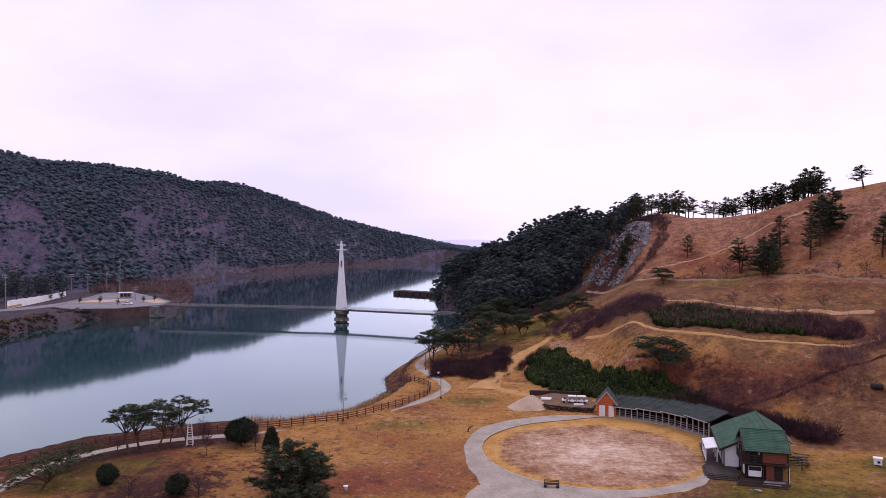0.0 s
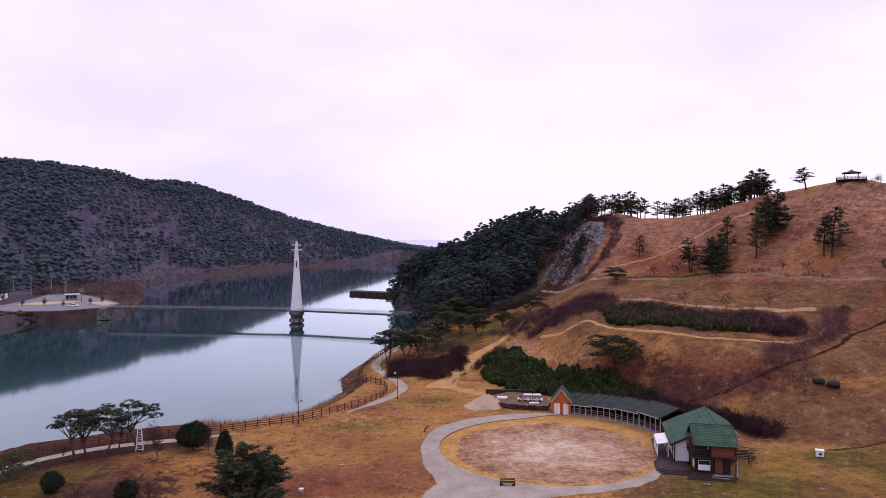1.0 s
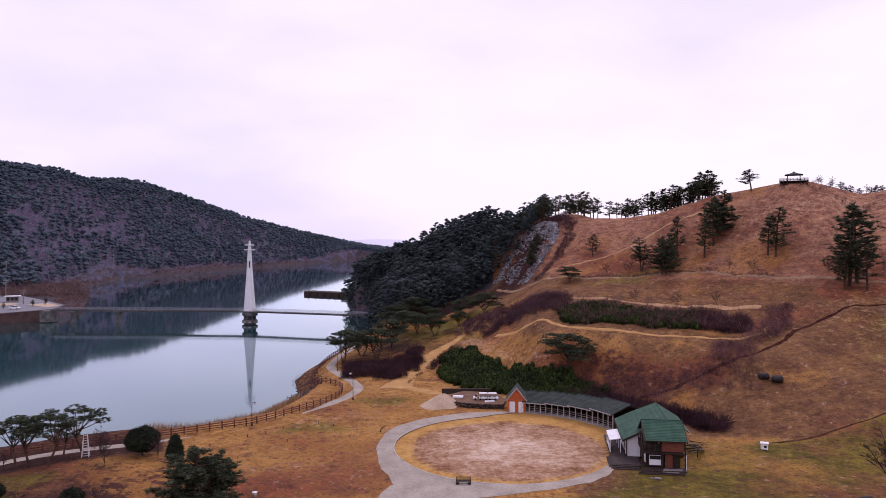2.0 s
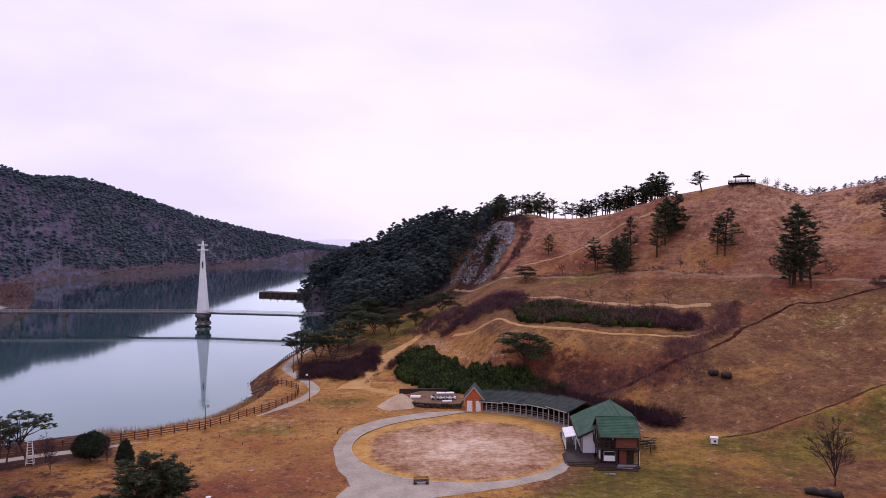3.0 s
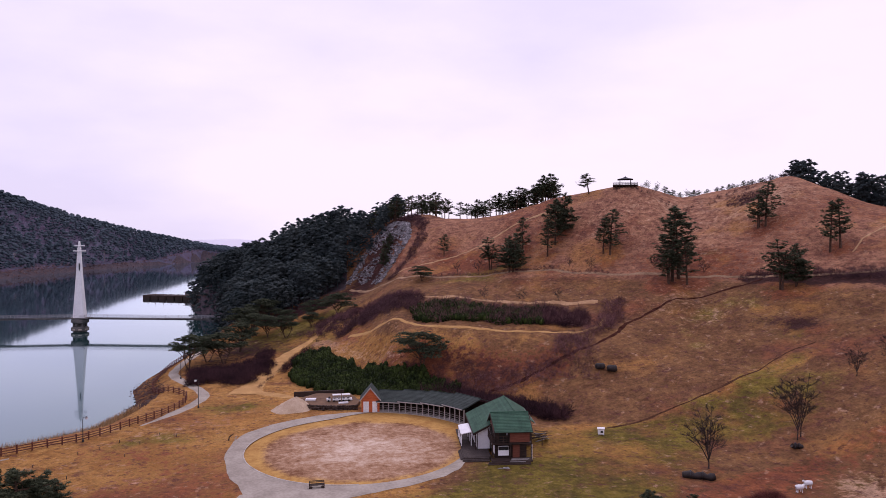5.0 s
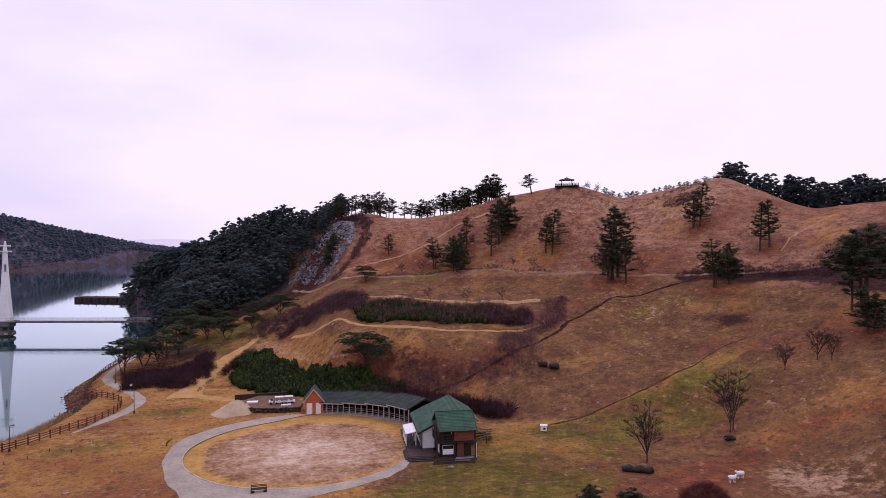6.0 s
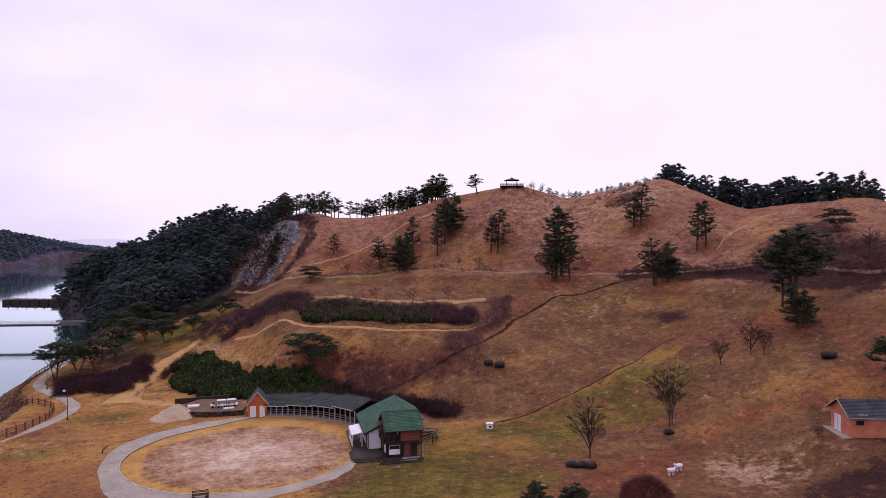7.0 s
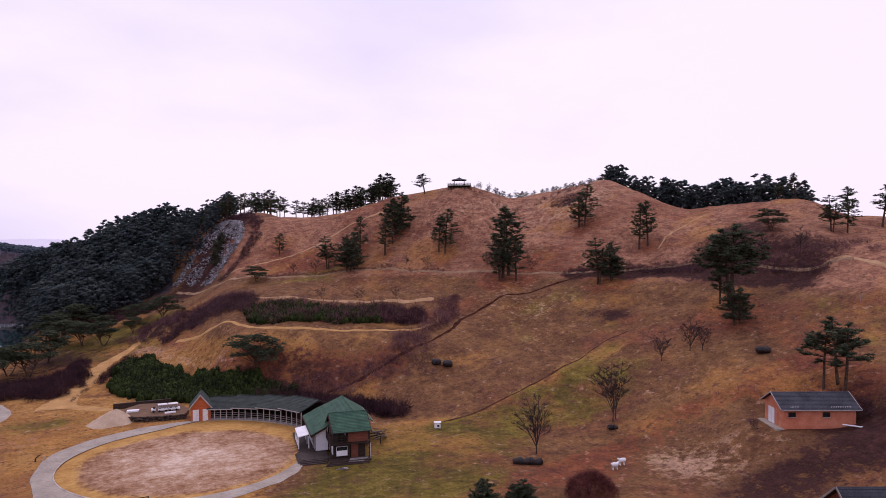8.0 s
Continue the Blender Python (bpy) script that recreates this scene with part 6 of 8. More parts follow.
def shrub_ball(name, x, y, r, h, label, material=None, tpl=None, stem=0.25, seed=1, category="bush", cone=False):
    """Clipped shrub: a dense skin of leaf clumps over a short stem."""
    rnd = random.Random(seed)
    root = thing(name, stand(x, y), label, category)
    part("stem", Geo().tube([(0, 0, -0.3), (0.03, 0, stem + 0.3), (0, 0, h * 0.6)], [0.13, 0.10, 0.04], 6), M_BARK, root)
    c = Cloud()
    n = int(105 * (r / 0.9) ** 2 * max(1, h / (2 * r)))
    for i in range(n):
        u = (i + 0.5) / n
        a = i * 2.39996 + rnd.uniform(-0.4, 0.4)
        zz = 1 - 2 * u
        q = math.sqrt(1 - zz * zz)
        if cone:
            q = math.sqrt(max(0.0, (1 - (zz + 1) / 2))) * 0.95 * min(1, (zz + 1.02) * 2.2)
        k = rnd.uniform(0.84, 1.03) * (1 + 0.06 * math.sin(a * 3 + zz * 4))
        s = 0.27 * rnd.uniform(0.7, 1.35) * (r / 0.9) ** 0.5
        c.put((tpl or BALL)[rnd.randrange(5)], [(math.cos(a) * q * r * k, math.sin(a) * q * r * k, stem + (h - stem) * (0.5 + 0.5 * zz * k))], [(s, s, s)], [a])
    c.put(COARSE[0], [(0, 0, stem + (h - stem) * 0.5)], [(r * 0.8, r * 0.8, (h - stem) * 0.42)])
    ob = new("crown", c.mesh("crown", material or M_DARKLEAF))
    ob.parent = root
    return root
# ---- single trees ----
P_TALL = plant("pine_tree", upright_pine(11, 12.0, 3.4, 0.24), stand(104.3, 161.0, 20), "dense dark green pine on the grassy slope", "tree", M_BARK, M_NEEDLE, "pines on the hillside")
P_SLIM = plant("pine_tree", upright_pine(12, 12.0, 2.5, 0.26, 1, 0.95), stand(139.5, 123.1, 0), "slim dark green pine beside its twin", "tree", M_BARK, M_NEEDLE, "pines on the hillside")
P_TWIN = plant("pine_tree", upright_pine(13, 11.0, 3.6, 0.30, 2, 0.75, 0.68), stand(119.6, 117.6, 0), "broad pine with two stems and open skirts", "tree", M_BARK, M_NEEDLE, "pines on the hillside")
P_OPEN = plant("pine_tree", upright_pine(14, 9.0, 2.6, 0.36, 1, 0.85, 0.66), stand(115.7, 190.6, 0), "lone thin pine against the sky", "tree", M_BARK, M_NEEDLE, "pines on the ridge")
P_FULL = plant("pine_tree", upright_pine(15, 12.0, 4.3, 0.16, 2, 1.0, 0.68), stand(80.4, 173.2, 0), "wide dense pine with low branches", "tree", M_BARK, M_NEEDLE, "pines on the hillside")
P_UMB = plant("pine_tree", umbrella_pine(21, 7.0, 3.4, 3, 18, 0.72, 0.75, 0.40, 0.30), stand(-2.6, 168.7, 0), "umbrella-crowned pine beside the lake path", "tree", M_BARK, M_NEEDLE, "pines by the lake")
P_WIDE = plant("pine_tree", umbrella_pine(22, 7.4, 5.4, 2, 15, 0.78, 0.45, 0.34, 0.3), stand(42.7, 134.6, 30), "wide spreading pine on the terrace slope", "tree", M_BARK, M_NEEDLE, "pines on the hillside")
P_BOLE = plant("pine_tree", upright_pine(23, 10.0, 3.5, 0.44, 1, 0.9, 0.7), stand(100.9, 54.6, 0), "tall pine with a bare bole behind the shed", "tree", M_BARK, M_NEEDLE, "pines behind the shed")
P_TALL.scale = (1.16, 1.16, 1.03)
P_SLIM.scale = P_TWIN.scale = (1.12, 1.12, 1.0)
P_OPEN.scale = (1.15, 1.15, 0.72)
P_FULL.scale = (1.0, 1.0, 0.90)
P_UMB.scale = (1.15,) * 3
for ob, x, y, turn, s in (
        (P_TALL, 72.2, 204.4, 80, 0.56), (P_TWIN, 78.5, 182.3, 40, 0.84), (P_SLIM, 89.0, 183.0, 120, 0.88), (P_FULL, 84.0, 178.0, 200, 0.72), (P_SLIM, 92.2, 173.8, 10, 0.90),
        (P_TALL, 96.5, 177.0, 90, 1.05), (P_FULL, 99.6, 180.0, 50, 1.02), (P_SLIM, 103.2, 162.6, 70, 0.8), (P_TWIN, 105.2, 138.0, 160, 0.86), (P_TALL, 108.2, 134.7, 210, 0.92), (P_SLIM, 107.0, 138.5, 30, 1.50), (P_TALL, 109.4, 139.2, 130, 1.44),
        (P_TALL, 139.6, 142.8, 20, 0.98), (P_TWIN, 138.2, 144.2, 100, 0.80), (P_SLIM, 141.6, 122.1, 200, 0.96), (P_FULL, 122.6, 116.4, 90, 0.78),
        (P_BOLE, 120.8, 83.3, 10, 1.66), (P_BOLE, 122.3, 84.9, 150, 1.5), (P_BOLE, 121.6, 84.4, 260, 1.58), (P_SLIM, 121.4, 86.4, 100, 0.80), (P_FULL, 114.6, 77.8, 180, 0.68),
        (P_TWIN, 163.9, 86.8, 10, 0.78), (P_TALL, 166.4, 84.6, 10, 0.66), (P_OPEN, 176.6, 89.5, 60, 0.95), (P_OPEN, 179.6, 83.2, 160, 1.15), (P_OPEN, 181.5, 80.5, 220, 1.1), (P_OPEN, 184.0, 107.3, 20, 0.82), (P_TWIN, 181.5, 110.5, 70, 0.44),
        (P_BOLE, 102.0, 53.1, 130, 0.98), (P_BOLE, 100.6, 51.5, 250, 1.06)):
    put_copy(ob, x, y, turn, s, "", 1.15)
for ob, x, y, turn, s in (
        (P_UMB, 5.3, 172.2, 70, 1.08), (P_UMB, 1.6, 176.2, 140, 0.95), (P_UMB, 9.6, 184, 200, 1.1), (P_UMB, 14.2, 202.3, 10, 0.95), (P_UMB, 21.5, 186.8, 100, 0.86), (P_UMB, 17.5, 195, 40, 0.85),
        (P_UMB, 29.1, 193.3, 40, 0.62), (P_UMB, 12, 212, 90, 1.1), (P_UMB, 18, 219, 10, 1.15), (P_UMB, 24, 205, 150, 0.7)):
    put_copy(ob, x, y, turn, s, "umbrella-crowned pine in the lakeside grove", 1.2)
for x, y, turn, s in ((37.3, 197.6, 120, 0.86), (60.1, 189.2, 40, 0.60), (156.5, 97.4, 10, 0.72), (31.5, 206, 200, 0.7)):
    put_copy(P_WIDE, x, y, turn, s, "low spreading pine on the hillside")
# thin trees standing along the ridge, with open crowns on bare stems
P_RIDGE = [plant("pine_tree", upright_pine(sd, 9.0, sp, cl, st, 0.80, 0.62), stand(px, py, 0), "pine with a bare stem standing along the ridge", "tree", M_BARK, M_NEEDLE, "pines on the ridge")
           for sd, sp, cl, st, px, py in ((71, 3.3, 0.32, 1, 61.5, 248.5), (72, 2.9, 0.28, 2, 68.0, 245.0), (73, 3.7, 0.40, 1, 80.5, 236.0))]
rr = random.Random(5)
for k in range(42):
    az = 14.4 + 14.1 * (k + rr.uniform(-0.45, 0.45)) / 41
    if 20.0 < az < 20.7:
        continue
    d = float(along(HILL_AZ, RIDGE[0], np.array([az]))[0]) + rr.uniform(1, 7)
    a = radians(az)
    h = rr.uniform(0.95, 1.25) * float(along((14, 17, 20, 21, 23, 25, 28.5), (7.0, 7.6, 7.2, 5.6, 6.2, 7.6, 8.2), np.array([az]))[0])
    src, hh = rr.choice(P_RIDGE), 9.0
    put_copy(src, d * math.sin(a), d * math.cos(a), rr.uniform(0, 360), h / hh, "", rr.uniform(0.95, 1.3))

# bare trees
B_TREE = plant("bare_tree", bare_tree(31, 8.8, 0.24, 6, 3, 5, 0.24), stand(62.7, 73.7, 0), "leafless vase-shaped tree in the field", "tree", M_GREYBARK, M_GREYBARK, "bare trees in the field")
plant("bare_tree", bare_tree(32, 9.6, 0.21, 4, 3, 5, 0.26, 2), stand(80.4, 75.8, 0), "leafless tree with two stems in the field", "tree", M_GREYBARK, M_GREYBARK, "bare trees in the field")
B_SMALL = plant("bare_tree", bare_tree(34, 4.0, 0.27, 3, 2, 6, 0.2), stand(108, 146.5, 0), "small leafless tree beside the hillside track", "tree", M_GREYBARK, M_GREYBARK, "bare trees on the hill")
for x, y, turn, s in ((98.8, 82.1, 40, 0.62), (104.0, 80.1, 100, 0.74), (104.9, 78.1, 200, 0.62)):
    put_copy(B_TREE, x, y, turn, s)
for x, y, turn, s in ((112.5, 142.5, 90, 0.46), (116.3, 138.5, 200, 0.42), (97.5, 159.5, 20, 0.40), (94.0, 164.5, 150, 0.30), (144, 92, 20, 0.55), (146, 84, 100, 0.6), (143.5, 98, 200, 0.5), (75, 183, 60, 0.45), (70, 186.5, 10, 0.4),
                   (66.5, 158.5, 33, 0.38), (73.5, 151.5, 80, 0.36), (81, 147, 10, 0.36)):
    put_copy(B_SMALL, x, y, turn, s * 2.4, "small leafless tree beside the hillside track")

# scattered small trees on the bare skyline
rr = random.Random(15)
for k in range(30):
    az = 35.6 + 10.0 * (k + rr.uniform(-0.4, 0.4)) / 29
    d = float(along(HILL_AZ, RIDGE[0], np.array([az]))[0]) + rr.uniform(0, 4)
    a, h = radians(az), rr.uniform(1.3, 3.4)
    src, hh = rr.choice(((B_SMALL, 4.0), (P_OPEN, 9.0), (P_OPEN, 9.0)))
    put_copy(src, d * math.sin(a), d * math.cos(a), rr.uniform(0, 360), h / hh, "low wind-bent tree on the bare skyline", 1.5 if src is not B_SMALL else 1.0).location.z -= 0.36 * h if src is not B_SMALL else 0.1

# garden on the near mound
P_GARD = plant("pine_tree", umbrella_pine(41, 6.6, 2.9, 1, 9, 0.55, 0.55, 0.52, 0.35), stand(-43.8, 96.5, 0), "crooked garden pine with flat dark pads", "tree", M_BARK, M_NEEDLE, "garden pines")
for x, y, turn, s in ((-42.2, 96.2, 120, 1.08), (-39.9, 95.6, 230, 1.08), (-37.2, 101.4, 60, 1.08), (-39.8, 100.5, 300, 0.72)):
    put_copy(P_GARD, x, y, turn, s)
P_FORE = plant("pine_tree", upright_pine(42, 7.4, 5.0, 0.06, 3, 1.25, 0.62), stand(-17.3, 80.0, 0), "bushy dark green pine on the meadow edge", "tree", M_BARK, M_NEEDLE)
P_TWIST = plant("pine_tree", umbrella_pine(43, 3.8, 3.4, 1, 11, 0.42, 0.3, 0.45, 0.7), stand(-48.5, 82.5, 0), "low twisted garden pine with sparse pads", "tree", M_BARK, surface("olive_pine_needles", (0.022, 0.028, 0.010), (0.070, 0.074, 0.024), 0.8, 0.8, 0.0, fine=0.25, island=0.4), "garden pines")
put_copy(P_TWIST, -47.8, 88.8, 140, 0.9)
shrub_ball("round_evergreen", -29.4, 100.5, 2.1, 3.7, "large round-topped clipped evergreen tree", stem=0.7, seed=2, category="tree")
shrub_ball("cone_evergreen", -24.0, 96.4, 1.35, 3.6, "dark cone-shaped clipped evergreen", stem=0.1, seed=3, cone=True)
shrub_ball("ball_evergreen", -40.9, 84.0, 1.15, 2.2, "dark ball-shaped clipped evergreen", stem=0.1, seed=4)
shrub_ball("ball_evergreen", -31.2, 81.0, 1.2, 2.2, "dark ball-shaped clipped evergreen", stem=0.1, seed=5)
B_SHRUB = plant("bare_shrub", bare_tree(33, 4.8, 0.28, 4, 2, 5, 0.2), stand(-32.3, 94.2, 0), "small leafless ornamental tree on the mound", "tree", M_GREYBARK, M_TWIG, "bare shrubs in the garden")
for x, y, turn, s in ((-35.2, 101.2, 60, 0.9), (-26.8, 98.5, 10, 0.75), (-28.5, 80.5, 200, 0.7), (-36, 79, 100, 0.75), (-46, 97.5, 30, 0.5)):
    put_copy(B_SHRUB, x, y, turn, s)
# tree tops and the red shrub in the foreground
put_copy(P_FORE, 46.0, 63.0, 200, 0.37, "dark green pine top near the field path")
put_copy(P_FORE, 49.3, 60.6, 90, 0.37, "dark green pine top near the field path")
# ---- woods, hedges and scrub, too many to count ----
BOUGH = [tuft(45 + s, 18, 0.70, 0.62, 0.9, 0.11, True) for s in range(5)]


def tree_template(seed, clumps, spread, low=0.24, small=0.085, big=0.15, tufts=None, stem=True):
    """A pine of unit height for the woods: layered needle clumps round a thin stem, widest below the middle."""
    rnd = random.Random(seed)
    c = Cloud()
    tufts = tufts or BOUGH
    for i in range(clumps):
        u = low + (1 - low) * (i + rnd.random()) / clumps
        v = (u - low) / (1 - low)
        a, q = rnd.uniform(0, 6.283), spread * math.sqrt(max(0.04, 1 - ((v - 0.42) / 0.62) ** 2)) * rnd.uniform(0.25, 1.0)
        s = rnd.uniform(small, big)
        c.put(tufts[rnd.randrange(len(tufts))], [(math.cos(a) * q, math.sin(a) * q, u - 0.03)], [(s, s, s * 0.8)], [a])
    if not stem:
        return c.arrays()
    g = Geo().tube([(0, 0, -0.05), (0.01, 0, 0.5), (0, 0, 0.9)], [0.018, 0.013, 0.005], 4, cap=False)
    t = np.array([(f[0], f[1], f[2]) for f in g.f] + [(f[0], f[2], f[3]) for f in g.f])
    c.put((np.array(g.v), t), [(0, 0, 0)], 1.0)
    return c.arrays()


def spaced(rng, x0, x1, y0, y1, gap, keep):
    """Jittered grid of plan places that pass the test."""
    gx, gy = np.meshgrid(np.arange(x0, x1, gap), np.arange(y0, y1, gap))
    x, y = (gx + rng.uniform(-0.45, 0.45, gx.shape) * gap).ravel(), (gy + rng.uniform(-0.45, 0.45, gy.shape) * gap).ravel()
    k = keep(x, y)
    return x[k], y[k]


def grow_wood(name, x, y, heights, templates, material, label, rng, wide=1.0, sink=0.0):
    c = Cloud()
    z = ground(x, y) - sink
    pick = rng.integers(0, len(templates), len(x))
    for k, t in enumerate(templates):
        m = pick == k
        if m.any():
            h = heights[m]
            c.put(t, np.column_stack([x[m], y[m], z[m]]), np.column_stack([h * wide, h * wide, h]), rng.uniform(0, 6.28, m.sum()))
    return tagged(new(name, c.mesh(name, material)), label, "woods", kind="stuff")


rng = np.random.default_rng(7)
WOOD_TREES = [tree_template(s, 44, 0.33, 0.22, 0.08, 0.13) for s in range(6)]


def headland(x, y):
    az, d = polar(x, y)
    ridge = along(HILL_AZ, RIDGE[0], az)
    front = along((-2, 1, 4, 7, 9, 11.4), (282, 240, 226, 222, 226, 234), az)
    edge = np.where(az < 11.2, d > front, y > 238.0 + (x - 47.9) * 0.30)
    return (az > -1.2) & (az < 16.2) & edge & (d < ridge + 24) & (lake_depth(x, y) < -0.6)


x, y = spaced(rng, -10, 110, 200, 420, 4.2, headland)
az, d = polar(x, y)
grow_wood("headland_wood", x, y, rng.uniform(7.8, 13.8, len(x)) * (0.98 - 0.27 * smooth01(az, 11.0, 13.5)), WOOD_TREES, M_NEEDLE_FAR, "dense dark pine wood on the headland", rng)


x, y = spaced(rng, -12, 60, 225, 420, 1.9, lambda x, y: (lambda az, d, s: (az > -1.6) & (az < 6.5) & (s > 0.1) & (s < 15) & (d > 236))(*polar(x, y), -lake_depth(x, y)))
grow_wood("headland_bushes", x, y, rng.uniform(0.9, 2.3, len(x)), BOUGH, M_NEEDLE_FAR, "dark evergreen bushes down to the water under the wood", rng, 1.1, -0.5)


def back_wood(x, y):
    az, d = polar(x, y)
    r = along(HILL_AZ, RIDGE[0], az)
    return (az > 45.9) & (az < 61.0) & (d > r + 7) & (d < r + 34)


x, y = spaced(rng, 130, 290, 90, 210, 4.2, back_wood)
az, d = polar(x, y)
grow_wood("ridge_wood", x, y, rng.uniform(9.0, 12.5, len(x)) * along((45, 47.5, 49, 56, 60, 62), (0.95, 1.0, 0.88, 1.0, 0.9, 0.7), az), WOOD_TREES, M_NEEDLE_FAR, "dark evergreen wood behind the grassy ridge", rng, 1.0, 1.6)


def mountain_floor():
    """Undergrowth of the mountain across the lake, a rough sheet below its trees."""
    r = np.random.default_rng(11)
    az = np.arange(-41, 4, 0.2)
    u = np.linspace(0, 1, 130) ** 1.15
    A, U = np.meshgrid(az, u, indexing="ij")
    A = A + r.uniform(-0.06, 0.06, A.shape)
    d0, d1 = along(FAR_AZ, FAR_FOOT[0], A) + 4, along(FAR_AZ, FAR_RIDGE[0], A) + 40
    D = d0 + (d1 - d0) * (U + r.uniform(-0.003, 0.003, U.shape))
    X, Y = D * np.sin(np.radians(A)), D * np.cos(np.radians(A))
    Z = ground(X, Y) + (0.3 + r.uniform(0, 1.2, X.shape)) * smooth01(-lake_depth(X, Y), 4, 14) * smooth01(U, 0.0, 0.03)
    n, k = X.shape
    i, j = np.meshgrid(np.arange(n - 1), np.arange(k - 1), indexing="ij")
    q = np.stack([i * k + j, i * k + j + 1, (i + 1) * k + j + 1, (i + 1) * k + j], -1).reshape(-1, 4)
    T = np.concatenate([q[:, [0, 1, 2]], q[:, [0, 2, 3]]])
    tagged(new("mountain_undergrowth", tri_mesh("mountain_undergrowth", np.stack([X, Y, Z], -1).reshape(-1, 3), T, M_MOUNT)), "purple winter undergrowth on the mountain across the lake, paled by painted haze", "undergrowth", kind="stuff")


mountain_floor()
FAR_TUFT = [tuft(140 + s, 7, 0.8, 0.75, 1.0, 0.2, True) for s in range(4)]
FAR_PINES = [tree_template(200 + s, 3, 0.20, 0.30, 0.26, 0.36, FAR_TUFT, False) for s in range(6)]


def on_mountain(x, y):
    az, d = polar(x, y)
    return (az > -41) & (az < 3) & (d > along(FAR_AZ, FAR_FOOT[0], az) + np.where(az > -10, 5, 12)) & (d < along(FAR_AZ, FAR_RIDGE[0], az) + 22) & (lake_depth(x, y) < np.where(az > -10, -5, -9))


x, y = spaced(rng, -640, 80, 290, 1290, 4.9, on_mountain)
az, d = polar(x, y)
# leafless belts in the gullies and along the foot, pines on the spurs and the crest
rise = (d - along(FAR_AZ, FAR_FOOT[0], az)) / (along(FAR_AZ, FAR_RIDGE[0], az) - along(FAR_AZ, FAR_FOOT[0], az))
belt = grain(az * 14 + d * 0.10, d * 0.30, 42, 44) + 0.55 * grain(x, y, 24, 45) + 0.85 * rng.uniform(-1, 1, len(x)) - 1.1 * smooth01(rise, 0.62, 0.85) + 0.30 * (1 - smooth01(az, -20, -12)) - 0.12 - 0.7 * smooth01(az, -14, -7)
bare = belt > 0.28
h = rng.uniform(5.0, 9.2, len(x))
grow_wood("mountain_pines", x[~bare], y[~bare], h[~bare], FAR_PINES, M_MOUNT_PINE, "pine woods on the mountain across the lake, pale blue with painted haze", rng, 1.15)
grow_wood("mountain_bare_woods", x[bare], y[bare], h[bare] * 0.5, TWIGGY, M_MOUNT_BARE, "purple leafless woods on the mountain across the lake, paled by painted haze", rng, 1.1, -1.8)


def roadside(x, y):
    az, d = polar(x, y)
    return (az > -42) & (az < -27.2) & (d > along((-42, -33, -30, -27), (350, 362, 390, 445), az)) & (d < 430) & (x < -198)


x, y = spaced(rng, -330, -180, 240, 480, 9.0, roadside)
grow_wood("roadside_wood", x, y, rng.uniform(8.0, 12.0, len(x)), WOOD_TREES, M_NEEDLE_FAR, "dark pine wood above the lakeside road", rng)
x, y = spaced(rng, -235, -140, 385, 600, 2.6, lambda x, y: (lambda az, d: (az > -27) & (az < -18.5) & (d > 408) & (d < 500) & (lake_depth(x, y) < -2) & (grain(x, y, 14, 3) > -0.45))(*polar(x, y)))
grow_wood("spit_thicket", x, y, rng.uniform(1.8, 4.0, len(x)), TWIG_FAR, surface("spit_twigs", (0.085, 0.050, 0.054), (0.19, 0.12, 0.11), 9.0, 0.9, 0, fine=2.0, island=0.4), "rusty leafless thicket on the lake spit", rng, 1.1, -0.8)


def far_bank(x, y):
    az, d = polar(x, y)
    s = -lake_depth(x, y)
    return (s > 0.5) & (s < np.where(az > -9, 6, 16)) & (d > 330) & (az < 3) & (az > -40) & ~((az < -22) & (d < 420) & (s > 1))


x, y = spaced(rng, -330, 60, 330, 1180, 3.6, far_bank)
grow_wood("far_bank_scrub", x, y, rng.uniform(1.0, 2.6, len(x)), TWIG_FAR, surface("rust_bank_scrub", (0.10, 0.052, 0.050), (0.22, 0.12, 0.10), 12.0, 0.9, 0, fine=3.0, island=0.4), "rusty leafless scrub along the far bank", rng, 1.3, -0.4)


x, y = spaced(rng, -260, -140, 180, 320, 2.2, lambda x, y: (lambda az, d, s: (az < -24) & (az > -40) & (s > 0.4) & (s < 9) & (d > 225) & (d < 330) & (grain(x, y, 7, 3) > -0.2))(*polar(x, y), -lake_depth(x, y)))
grow_wood("shore_bushes", x, y, rng.uniform(0.8, 2.2, len(x)), BOUGH, surface("shore_bush_leaves", (0.020, 0.018, 0.010), (0.085, 0.055, 0.036), 6.0, 0.9, 0.0, fine=1.5, island=0.4), "dark green and brown bushes on the road bank", rng, 1.1, -0.3)


def scrub(name, keep, box, gap, lo, hi, material, label, templates=TWIGGY, wide=0.75, up=0.45, seed=3):
    r = np.random.default_rng(seed)
    x, y = spaced(r, *box, gap, keep)
    return grow_wood(name, x, y, r.uniform(lo, hi, len(x)), templates, material, label, r, wide, -up * lo)


# terrace hedge: dark green in the middle, leafless towards both ends
for (name, keep, box, lo, hi, style, label), n in zip(SCRUB, range(50, 99)):
    gap, mat, tpl = {"leaf": (0.62, M_HEDGE, LEAFY), "twig": (0.80, M_TWIG, TWIGGY), "thin": (1.1, M_TWIG, TWIGGY), "dark": (0.74, M_DARKTWIG, TWIGGY), "veil": (1.5, M_HAZE, FINE), "haze": (0.95, M_HAZE, FINE), "sparse": (2.3, M_TWIG, TWIGGY)}[style]
    scrub(name, keep, box, gap, lo, hi, mat, label, tpl, 0.48 if style == "leaf" else 0.75, seed=n)


